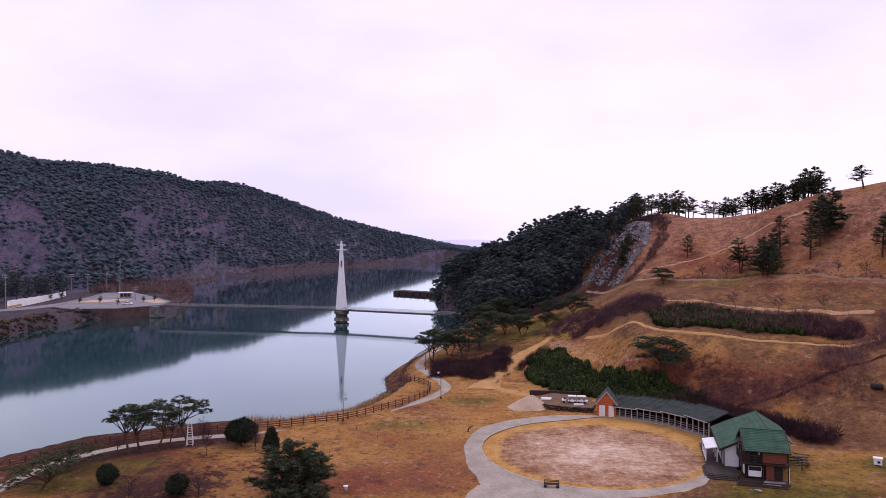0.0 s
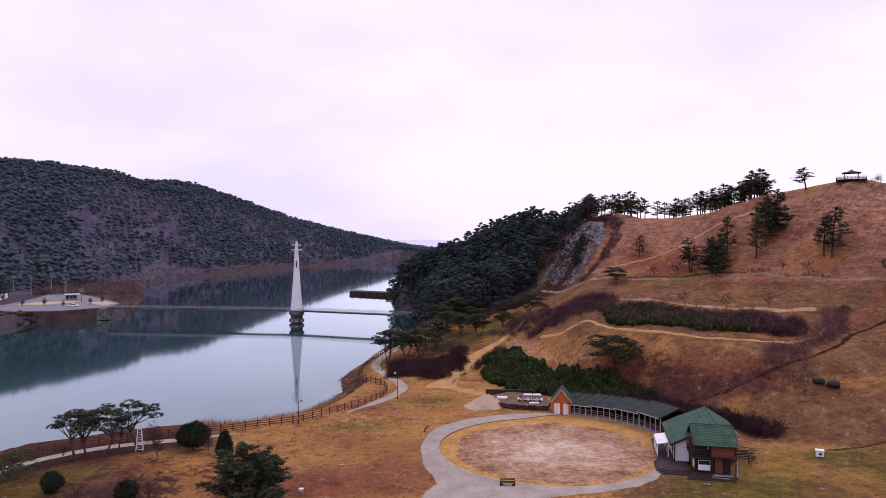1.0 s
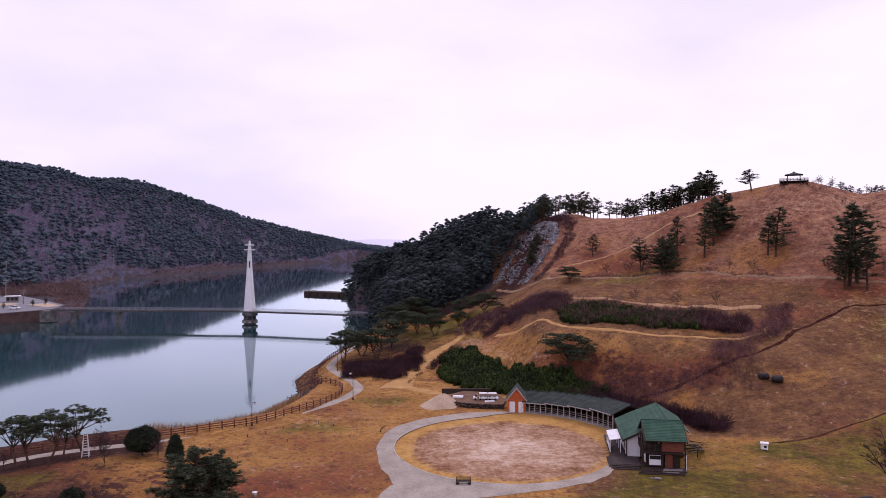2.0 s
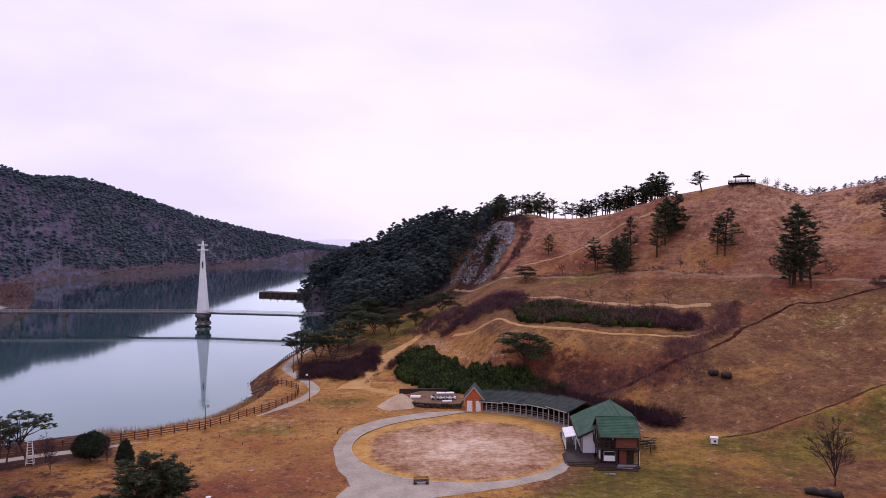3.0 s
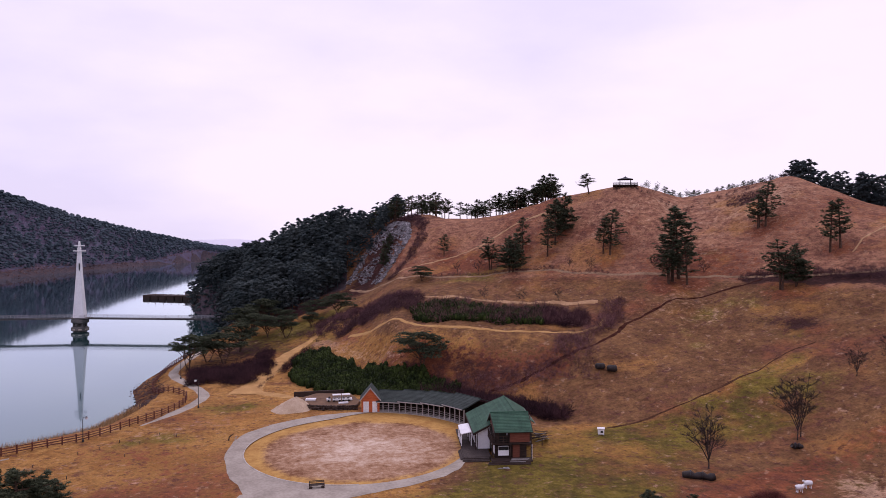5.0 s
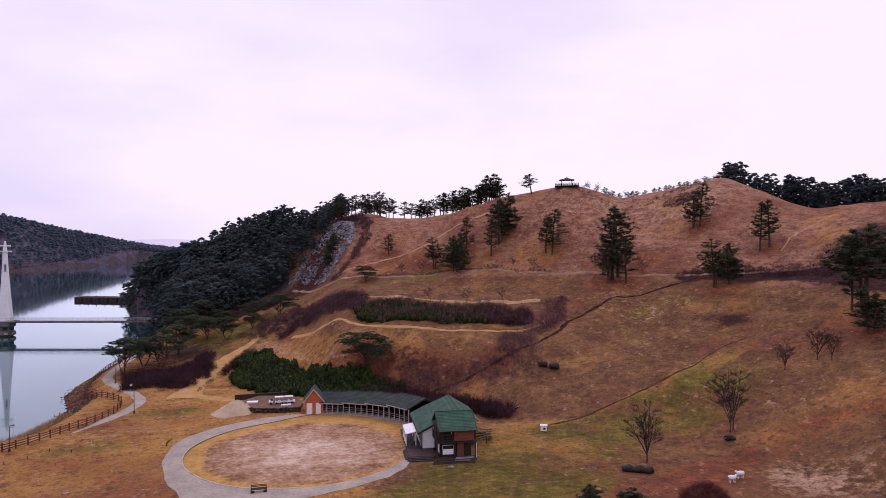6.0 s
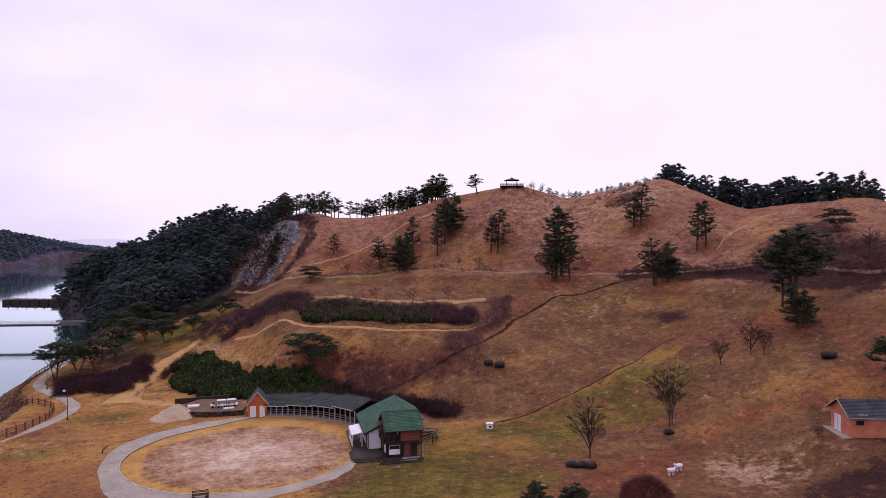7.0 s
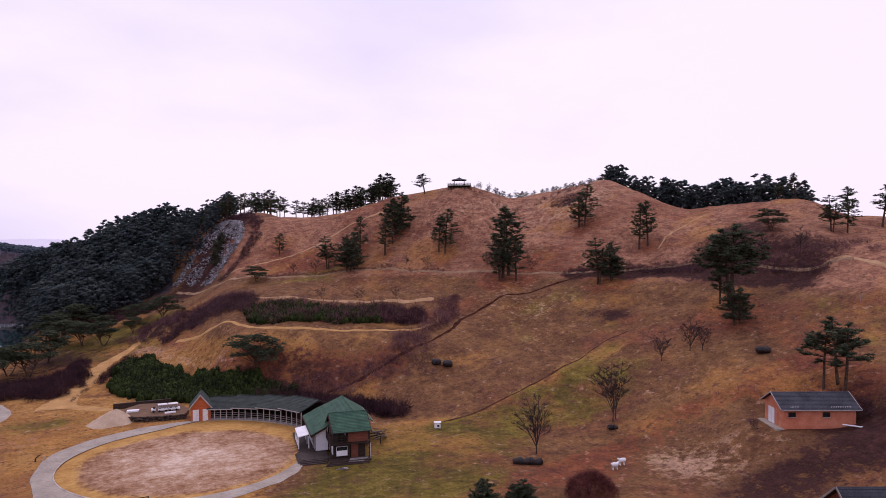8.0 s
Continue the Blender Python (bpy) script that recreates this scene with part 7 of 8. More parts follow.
def reeds():
    """Dry reeds between fence and water."""
    r = np.random.default_rng(21)
    x, y = spaced(r, -62, -2, 84, 190, 0.42, lambda x, y: (lambda s: (s < -0.2) & (s > -5.5) & (x > -33) & (y < 139))(lake_depth(x, y) + 0.8 * grain(x, y, 5, 8)))
    z = ground(x, y)
    n = len(x)
    a, h = r.uniform(0, 6.28, (n, 5)), r.uniform(0.7, 1.5, (n, 5))
    bx, by = x[:, None] + r.normal(0, 0.16, (n, 5)), y[:, None] + r.normal(0, 0.16, (n, 5))
    lx, ly = r.normal(0, 0.22, (n, 5)), r.normal(0, 0.22, (n, 5))
    zz = z[:, None] + 0 * a
    w = 0.035
    V = np.stack([np.stack([bx - w * np.cos(a), by - w * np.sin(a), zz - 0.1], -1), np.stack([bx + w * np.cos(a), by + w * np.sin(a), zz - 0.1], -1), np.stack([bx + lx, by + ly, zz + h], -1)], -2).reshape(-1, 3)
    tagged(new("reeds", tri_mesh("reeds", V, np.arange(len(V)).reshape(-1, 3), M_REED)), "dry straw-coloured reeds along the lake edge", "reeds", kind="stuff")


reeds()
# ---- rock slide on the hillside ----
def boulder(seed):
    r = np.random.default_rng(seed)
    return ICO_V * r.uniform(0.65, 1.2, (12, 1)) * (1.0, 0.8, 0.6), ICO_T


def rock_slide():
    root = thing("rock_slide", pose(0, 0, 0), "steep slide of pale grey boulders in dark scrub", "rocks")
    left = rounded([(47.3, 235.3), (51.6, 240.2), (56.1, 244.6), (60, 246.6), (64, 248.0), (67.4, 245.6)], 0.5)
    right = rounded([(54.2, 213.3), (57.9, 216.2), (63.0, 219.9), (66.2, 223.0), (68.4, 228.4), (69.6, 236.5)], 0.5)
    r = np.random.default_rng(3)
    meshes = [tri_mesh("rock", *boulder(60 + k), M_ROCK) for k in range(8)]
    rest = Cloud()
    zs = []
    for k in range(3000):
        u, v = r.random(), r.random()
        if k % 5 == 0:
            u = 0.10 * r.random() if r.random() < 0.45 else 1 - 0.10 * r.random()
        if k % 17 == 0:
            v = 1 - 0.06 * r.random()
        p = left[int(v * (len(left) - 1))] * (1 - u) + right[int(v * (len(right) - 1))] * u
        if grain(p[0], p[1], 3.4, 5) < -0.42 and 0.10 < u < 0.75:
            continue
        zs.append((p[0] + r.normal(0, 0.2), p[1] + r.normal(0, 0.2), r.uniform(0.3, 0.72) * (1.15 if u > 0.88 else 1.0), r.uniform(0, 6.28)))
    zs = np.array(zs)
    heights = ground(zs[:, 0], zs[:, 1])
    for k, ((px, py, s, turn), z) in enumerate(zip(zs, heights)):
        p, z = (px, py), z + 0.15 * s
        if k < 300:
            ob = new("rock", meshes[k % 8])
            ob.parent, ob.location, ob.scale, ob.rotation_euler = root, (p[0], p[1], z), (s, s, s), (0.4 * math.sin(turn * 3), 0.4 * math.cos(turn * 5), turn)
        else:
            rest.put(boulder(90 + k % 9), [(p[0], p[1], z)], s * 0.8, [turn])
    ob = new("rubble", rest.mesh("rubble", M_ROCKS))
    ob.parent = root
    ob["kind"] = "stuff"


rock_slide()
for x, y, s in ((59.5, 226.5, 0.45), (57.5, 222, 0.5), (61.5, 230, 0.38)):
    put_copy(P_FULL, x, y, x * 40, s, "young dark pine among the boulders")


# ---- far shore: road, car park, hoarding, poles ----
ribbon("shore_road", [(-235, 240), (-196, 278), (-181, 298), (-177, 318), (-179, 345), (-187, 385), (-197, 420), (-203, 456), (-205, 500), (-206, 560)], lambda u: 9.0 - 4.0 * smooth01(u, 0.2, 0.5), M_ASPHALT, "grey asphalt road along the far shore", 0.25, 0.0, step=4.0, category="road")
QUAY = [(-158, 291.5), (-150, 293), (-139.5, 294), (-126, 309.5), (-129, 330), (-150, 358), (-184, 402), (-190, 396), (-177, 345), (-174, 318), (-170, 300)]
solid("quay_wall", Geo().prism(QUAY, -5.0, 1.15), surface("overgrown_stone_wall", (0.045, 0.026, 0.027), (0.115, 0.070, 0.062), 3.0, 0.95, 0.6, fine=0.5), "dark overgrown stone quay wall of the car park", "wall", kind="structure")
solid("car_park", Geo().prism([(-154 + (x + 154) * 0.97, 345 + (y - 345) * 0.97) for x, y in QUAY], 1.1, 1.25), M_ASPHALT, "grey asphalt car park above the lake", "car park", kind="structure")
solid("sand_strip", Geo().prism([(-172, 322), (-160, 322), (-150, 336), (-158, 341), (-170, 334)], 1.2, 1.36), M_HEAP, "pale sandy strip beside the car park", "ground", kind="structure")
solid("sand_strip", Geo().prism([(-146, 332), (-132, 318), (-130, 326), (-141, 340)], 1.2, 1.36), M_HEAP, "pale sandy strip beside the car park", "ground", kind="structure")


def hoarding():
    root = thing("hoarding", pose(0, 0, 0), "white panel hoarding with a yellow end", "fence")
    line = rounded([(-186.5, 296), (-189.5, 321), (-194, 343), (-199.5, 366)], 3.0)
    for k, (p, q) in enumerate(zip(line[:-1], line[1:])):
        h = 3.5 - 1.2 * k / len(line) + 0.12 * math.sin(k * 2.3)
        m = (p + q) / 2
        part("panel", Geo().box((m[0], m[1], gz(*m) + h / 2), (0.12, math.dist(p, q) - 0.04, h + 0.1), math.atan2(q[1] - p[1], q[0] - p[0]) - math.pi / 2), M_WHITE, root)
        if k < 4:
            part("painted_band", Geo().box((m[0] + 0.09, m[1], gz(*m) + 0.7), (0.06, math.dist(p, q) - 0.1, 0.9), math.atan2(q[1] - p[1], q[0] - p[0]) - math.pi / 2), M_OCHRE, root)


hoarding()


def utility_pole(x, y, h, arms=True):
    root = thing("utility_pole", stand(x, y, 20), "grey concrete utility pole beside the far road", "pole", "utility poles")
    part("shaft", Geo().tube([(0, 0, -0.5), (0, 0, h)], [0.26, 0.17], 7), M_GREYWOOD, root)
    if arms:
        for z in (h - 0.5, h - 1.5):
            a = part("crossarm", Geo().box((0, 0, z), (2.4, 0.14, 0.16)), M_GREYWOOD, root)
            for k in (-1.0, -0.4, 0.4, 1.0):
                part("insulator", Geo().tube([(k, 0, z + 0.08), (k, 0, z + 0.32)], 0.06, 5), M_WHITE, a)
    return root


for x, y, h in ((-186.0, 294, 15), (-195, 379.8, 11), (-188.7, 388.3, 12), (-203, 378, 11), (-209.6, 449.5, 11), (-207.4, 502.1, 14), (-208.3, 563, 13), (-204.9, 622.7, 13), (-196.0, 666.8, 12), (-189.7, 687.3, 12), (-107, 911, 14), (-165.5, 753.8, 12), (-178, 381, 9), (-150, 337, 7)):
    utility_pole(x, y, h)
for x, y, s in ((-167, 318, 0.30), (-158, 318.5, 0.34), (-147, 312.5, 0.28), (-140, 323, 0.30), (-138, 331, 0.32), (-188, 341, 0.42), (-190, 335, 0.36)):
    put_copy(P_TWIN, x, y, x * 3, s, "young dark pine beside the car park").location.z = 1.2


def kiosk():
    root = thing("ticket_kiosk", pose(-160, 349, 1.25, 0, 0, 15), "small white kiosk with dark windows by the car park", "kiosk")
    part("wall", Geo().box((0, 0, 1.3), (5.0, 2.8, 2.6), bev=0.05), M_GREYWOOD, root)
    for x in (-1.9, 0, 1.9):
        part("window", Geo().box((x * 0.85, -1.42, 1.5), (1.3, 0.06, 1.5)), M_GLASS, root)
    part("roof", Geo().box((0, 0, 2.75), (6.4, 4.0, 0.3), bev=0.06), M_WHITE, root)


kiosk()


def car(x, y, z, turn):
    root = thing("car", pose(x, y, z, 0, 0, turn), "white parked saloon car at the lake edge", "car")
    sec = [(-2.1, 0.45, 0.75), (-2.0, 0.32, 0.92), (-1.2, 0.3, 0.98), (0.9, 0.3, 0.98), (1.9, 0.32, 0.85), (2.1, 0.45, 0.7)]
    g = Geo()
    for px, z0, z1 in sec:
        g.v += [(px, -0.85, z0), (px, 0.85, z0), (px, 0.80, z1), (px, -0.80, z1)]
    n = len(sec)
    for i in range(n - 1):
        g.f += [(i * 4 + j, i * 4 + (j + 1) % 4, i * 4 + 4 + (j + 1) % 4, i * 4 + 4 + j) for j in range(4)]
    g.f += [(3, 2, 1, 0), tuple(n * 4 - 4 + j for j in range(4))]
    part("body", g, M_WHITE, root)
    cab = part("cabin", Geo().add([(-1.3, -0.76, 0.96), (0.95, -0.76, 0.96), (0.95, 0.76, 0.96), (-1.3, 0.76, 0.96), (-0.7, -0.62, 1.42), (0.35, -0.62, 1.42), (0.35, 0.62, 1.42), (-0.7, 0.62, 1.42)],
                                  [(0, 3, 2, 1), (4, 5, 6, 7), (0, 1, 5, 4), (1, 2, 6, 5), (2, 3, 7, 6), (3, 0, 4, 7)]), M_GLASS, root, "dark glazed cabin")
    part("roof", Geo().box((-0.18, 0, 1.43), (1.1, 1.26, 0.05), bev=0.02), M_WHITE, cab)
    for px in (-1.3, 1.3):
        for py in (-0.8, 0.8):
            wh = part("wheel", Geo().tube([(px, py - 0.1, 0.32), (px, py + 0.1, 0.32)], 0.32, 12), M_BLACK, root)
            part("rim", Geo().tube([(px, py - 0.115, 0.32), (px, py + 0.115, 0.32)], 0.18, 10), M_STEEL, wh)
    for py in (-0.6, 0.6):
        part("headlight", Geo().box((2.08, py, 0.66), (0.06, 0.3, 0.14)), M_GLASS, root)


car(-142, 311.5, 1.25, -8)


def jetty():
    root = thing("jetty", pose(0, 0, 0), "dark floating jetty off the wooded headland", "jetty")
    for k in range(6):
        part("pontoon", Geo().box((-26.5 + k * 4.4, 432 - k * 3.2, -2.0), (4.36, 9.0, 2.2), -0.62, 0.08), M_DARKWOOD, root)
    for k in range(7):
        part("mooring_post", Geo().tube([(-28 + k * 4.2, 428 - k * 3.2, -4), (-28 + k * 4.2, 428 - k * 3.2, 0.1)], 0.13, 6), M_DARKWOOD, root)
    part("shelter", Geo().box((-5, 421, -0.6), (5, 4, 2.4), -0.6, 0.06), M_GREYWOOD, root, "weathered grey landing shelter")
    part("shelter_roof", Geo().box((-5, 421, 0.8), (6.2, 5.0, 0.25), -0.6, 0.05), M_GREYROOF, root)


jetty()


def distant_range():
    """Pale far range past the end of the lake, its mist painted on."""
    a = np.radians(np.linspace(-9, 14, 70))
    h = 52 + 26 * np.sin((np.degrees(a) + 4) * 0.35) + 16 * grain(np.degrees(a), 0 * a, 3.0, 4) + 7 * grain(np.degrees(a), 0 * a, 1.1, 5)
    V = [(1640 * math.sin(t), 1640 * math.cos(t), -30) for t in a] + [(1640 * math.sin(t), 1640 * math.cos(t), 24 + z * 0.10) for t, z in zip(a, h)] + [(1800 * math.sin(t), 1800 * math.cos(t), -30) for t in a]
    n = len(a)
    F = [(i, i + 1, n + i + 1, n + i) for i in range(n - 1)] + [(n + i, n + i + 1, 2 * n + i + 1, 2 * n + i) for i in range(n - 1)]
    # mist put into the material: near-white colour and a weak glow to meet the sky
    m = surface("painted_far_mist", (0.74, 0.73, 0.80), (0.82, 0.80, 0.87), 200.0, 1.0, 0.0)
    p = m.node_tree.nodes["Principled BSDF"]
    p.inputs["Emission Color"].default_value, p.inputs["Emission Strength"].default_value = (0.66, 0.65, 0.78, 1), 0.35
    tagged(new("backdrop", mesh_from("backdrop", V, F, m, True)), "pale far range, its mist painted as colour and glow", "mountain", kind="structure")


distant_range()


# ---- lake path and meadow furniture ----
def lamp(x, y, h, turn):
    root = thing("street_lamp", stand(x, y, turn), "slim dark lamp post with a white lantern by the path", "street lamp", "lamps by the lake")
    part("base", Geo().tube([(0, 0, -0.1), (0, 0, 0.35), (0, 0, 0.45)], [0.16, 0.15, 0.08], 8), M_METAL, root)
    part("pole", Geo().tube([(0, 0, 0.4), (0, 0, h - 0.35), (0.05, 0, h - 0.08), (0.25, 0, h), (0.5, 0, h - 0.05)], [0.06, 0.05, 0.045, 0.04, 0.035], 6), M_METAL, root)
    hd = part("lantern", Geo().tube([(0.5, 0, h - 0.02), (0.5, 0, h - 0.12), (0.5, 0, h - 0.32), (0.5, 0, h - 0.38)], [0.08, 0.2, 0.2, 0.05], 8), M_WHITE, root, "white globe lantern")
    part("cap", Geo().tube([(0.5, 0, h - 0.05), (0.5, 0, h + 0.06)], [0.24, 0.06], 8), M_METAL, hd)


lamp(-0.4, 131.4, 5.2, 200)
lamp(-16.6, 114.8, 3.7, 20)
lamp(-4.0, 158.6, 4.4, 100)

S_STAKE = thing("stake", stand(-16.3, 108.2), "short dark wooden stake in the meadow", "stake", "meadow stakes")
part("shaft", Geo().tube([(0, 0, -0.2), (0, 0, 0.42)], 0.05, 6), M_DARKWOOD, S_STAKE)
part("tip", Geo().tube([(0, 0, 0.42), (0, 0, 0.5)], [0.05, 0.02], 6), M_GREYWOOD, S_STAKE)
for x, y in ((-13.8, 109.8), (-11.4, 112.5), (-8.5, 110.8), (-18.2, 100.2), (-6.0, 115.0), (-21, 104), (-3.5, 113), (-16, 97.5), (-10, 105)):
    put_copy(S_STAKE, x, y, 0, 1.0)


def sand_heap():
    g = Geo()
    n, rows = 40, 9
    for k in range(rows + 1):
        u = k / rows
        for j in range(n):
            a = 2 * math.pi * j / n
            r = 3.3 * (1 - u) * (1 + 0.12 * math.sin(a * 2 + 1) + 0.06 * math.sin(a * 5))
            g.v.append((15.3 + r * math.cos(a) * 1.05 + 0.7 * u, 124.4 + r * math.sin(a), gz(15.3, 124.4) - 0.1 + 2.35 * (1 - (1 - u) ** 1.25) + 0.06 * math.sin(a * 7 + k * 3)))
    for k in range(rows):
        g.f += [(k * n + j, k * n + (j + 1) % n, (k + 1) * n + (j + 1) % n, (k + 1) * n + j) for j in range(n)]
    solid("sand_mound", g, M_HEAP, "cone-shaped mound of pale sand beside the arena", "sand mound", smooth=True)


sand_heap()


def raised_yard():
    """Earth platform held by a rough dry-stone wall."""
    top = [(17.8, 124.4), (20.2, 122.6), (23.2, 121.4), (26.0, 120.8), (27.5, 124.2), (27.0, 130.5), (21.0, 133), (17.5, 130)]
    solid("raised_yard", Geo().prism(top, -0.3, 0.72), surface("trodden_earth", (0.11, 0.06, 0.036), (0.20, 0.115, 0.066), 1.5, 0.95, 0.3), "raised brown earth yard beside the booth", "ground", kind="structure")
    root = thing("stone_wall", pose(0, 0, 0), "rough dark dry-stone retaining wall of the yard", "wall")
    r = np.random.default_rng(12)
    ms = [tri_mesh("stone", *boulder(140 + k), surface("dark_stone_%s" % "abc"[k], (0.025, 0.017, 0.015), (0.10, 0.065, 0.05), 0.6, 0.95, 0.4, vary=0.3)) for k in range(3)]
    line = rounded([(16.6, 126.6), (17.4, 124.2), (20.1, 122.3), (23.2, 121.1), (26.2, 120.5)], 0.42)
    for p in line:
        for lay in range(3):
            s = r.uniform(0.26, 0.42)
            ob = new("stone", ms[r.integers(0, 3)])
            ob.parent, ob.location, ob.scale, ob.rotation_euler = root, (p[0] + r.normal(0, 0.08), p[1] + r.normal(0, 0.08) + lay * 0.08, 0.12 + lay * 0.28), (s, s, s * 0.9), (0, 0, r.uniform(0, 6.28))
    # low back kerb
    solid("yard_kerb", Geo().box((21.5, 133.2, 0.55), (9.5, 0.35, 1.1), -0.12, 0.04), M_DARKWOOD, "dark timber kerb below the hedge", "wall", kind="structure")


raised_yard()


def cart_train():
    root = thing("road_train", pose(24.4, 124.9, 0.72, 0, 0, -8), "white canopied visitor train parked on the yard", "vehicle")
    for k, x in enumerate((-1.4, 0.85)):
        c = part("carriage", Geo().box((x, 0, 0.5), (2.0, 1.25, 0.4), bev=0.05), M_WHITE, root)
        part("canopy", Geo().box((x, 0, 1.62), (2.1, 1.35, 0.2), bev=0.08), M_WHITE, c)
        for sx in (-0.9, 0, 0.9):
            for sy in (-0.55, 0.55):
                part("canopy_post", Geo().tube([(x + sx, sy, 0.65), (x + sx, sy, 1.55)], 0.04, 5), M_STEEL, c)
        for sx in (-0.55, 0.55):
            part("seat", Geo().box((x + sx, 0, 0.85), (0.5, 1.1, 0.35), bev=0.04), M_GREYWOOD, c)
        for sx in (-0.7, 0.7):
            for sy in (-0.6, 0.6):
                part("wheel", Geo().tube([(x + sx, sy - 0.07, 0.24), (x + sx, sy + 0.07, 0.24)], 0.24, 10), M_BLACK, root)
    part("tractor", Geo().box((-3.4, 0, 0.55), (1.0, 1.0, 0.6), bev=0.12), M_WHITE, root)
    part("tractor_cab", Geo().box((-3.2, 0, 0.95), (0.5, 0.9, 0.4), bev=0.1), M_GLASS, root)
    for sy in (-0.5, 0.5):
        part("wheel", Geo().tube([(-3.4, sy - 0.07, 0.26), (-3.4, sy + 0.07, 0.26)], 0.26, 10), M_BLACK, root)
    part("rear_bumper", Geo().box((2.1, 0, 0.45), (0.5, 1.2, 0.5), bev=0.08), M_WHITE, root)
    root.scale = (0.74, 0.74, 0.74)


cart_train()
slab = thing("board_stack", pose(19.0, 127.6, 0.72, 0, 0, -14), "flat white boards lying on the yard", "boards")
for k in range(3):
    part("board", Geo().box((0.04 * k, 0.03 * k, 0.05 + 0.09 * k), (1.9, 1.0, 0.08), bev=0.01), M_WHITE, slab)
slab = thing("board_stack", pose(24.2, 123.2, 0.72, 0, 0, -4), "flat white boards lying on the yard", "boards")
for k in range(2):
    part("board", Geo().box((0.04 * k, 0.03 * k, 0.05 + 0.09 * k), (1.7, 0.7, 0.08), bev=0.01), M_WHITE, slab)


def garden_bench(x, y, turn):
    root = thing("cart_bench", pose(x, y, 0.09, 0, 0, turn), "dark wooden cart-like bench at the arena edge", "bench")
    root.scale = (1.0, 1.0, 0.72)
    for k in range(4):
        part("slat", Geo().box((0, -0.3 + 0.2 * k, 0.5), (1.8, 0.15, 0.06)), M_DARKWOOD, root)
    for z in (0.72, 0.92):
        part("back_rail", Geo().box((0, 0.42, z), (1.8, 0.06, 0.12)), M_DARKWOOD, root)
    for s in (-0.88, 0.88):
        part("side_rail", Geo().box((s, 0, 0.8), (0.06, 0.85, 0.10)), M_DARKWOOD, root)
        for yy in (-0.36, 0.40):
            part("leg", Geo().box((s, yy, 0.42), (0.09, 0.09, 0.86)), M_DARKWOOD, root)
        part("wheel", Geo().tube([(s * 0.8, -0.45, 0.22), (s * 0.8, -0.38, 0.22)], 0.22, 10), M_DARKWOOD, root)


garden_bench(13.2, 83.9, -8)


def white_hutch():
    root = thing("white_hutch", stand(58.0, 92.0, -30), "small white box hutch standing in the grass", "hutch")
    part("body", Geo().box((0, 0, 0.55), (0.95, 0.8, 0.8), bev=0.02), M_WHITE, root)
    part("lid", Geo().box((0, 0, 1.02), (1.15, 1.0, 0.10), bev=0.03), M_WHITE, root)
    part("opening", Geo().box((0.1, -0.405, 0.55), (0.35, 0.02, 0.3)), M_GLASS, root)
    for sx in (-0.4, 0.4):
        for sy in (-0.32, 0.32):
            part("leg", Geo().box((sx, sy, 0.08), (0.08, 0.08, 0.3)), M_GREYWOOD, root)


white_hutch()


def wrapped_roll(name, x, y, turn, L, r, label, material):
    """Lumpy wrapped roll lying on the ground."""
    root = thing(name, stand(x, y, turn), label, "roll")
    n = 8
    pts = [(-L / 2 + L * k / n, 0.06 * math.sin(k * 1.7), r * 0.74 + 0.10 * math.sin(k * 2.1 + L)) for k in range(n + 1)]
    part("roll", Geo().tube(pts, [r * (0.72 if k in (0, n) else 0.88 + 0.20 * math.sin(k * 2.3 + L)) for k in range(n + 1)], 10), material, root, smooth=True)
    for k in (2, 5):
        part("strap", Geo().tube([(pts[k][0] - 0.03, 0, pts[k][2]), (pts[k][0] + 0.03, 0, pts[k][2])], r * 1.06, 10), M_METAL, root)


def hay_bale(x, y, turn, L, r, label, material, seed):
    """Rotten round bale: sagging drum with a shaggy coat of loose straw."""
    root = thing("hay_bale", stand(x, y, turn), label, "bale")
    rnd = random.Random(seed)
    n, m = 9, 16
    drum = Geo()
    for k in range(n + 1):
        u = -1 + 2 * k / n
        rr_ = r * (0.55 if k in (0, n) else 0.93 if k in (1, n - 1) else 1.0)
        drum.v += [(u * L / 2, rr_ * rnd.uniform(0.93, 1.06) * 1.08 * math.cos(a), r * 0.86 + rr_ * rnd.uniform(0.93, 1.06) * 0.92 * math.sin(a)) for a in (2 * math.pi * i / m for i in range(m))]
    drum.f += [(k * m + i, k * m + (i + 1) % m, (k + 1) * m + (i + 1) % m, (k + 1) * m + i) for k in range(n) for i in range(m)]
    drum.f += [tuple(range(m - 1, -1, -1)), tuple(range(n * m, n * m + m))]
    part("drum", drum, material, root, smooth=True)
    coat = Geo()
    for k in range(70):
        a, u, l = rnd.uniform(-0.3, math.pi + 0.3), rnd.uniform(-0.5, 0.5) * L, rnd.uniform(0.10, 0.26)
        c, q = math.cos(a), math.sin(a)
        p = Vector((u, r * 1.03 * c, r * 0.86 + r * 0.9 * q))
        coat.tube([tuple(p), tuple(p + l * Vector((rnd.uniform(-1, 1), 0.6 * c + rnd.uniform(-0.6, 0.6), 0.5 * q - 0.3)))], [0.035, 0.008], 4)
    part("loose_straw", coat, material, root, "dark rotten straw")


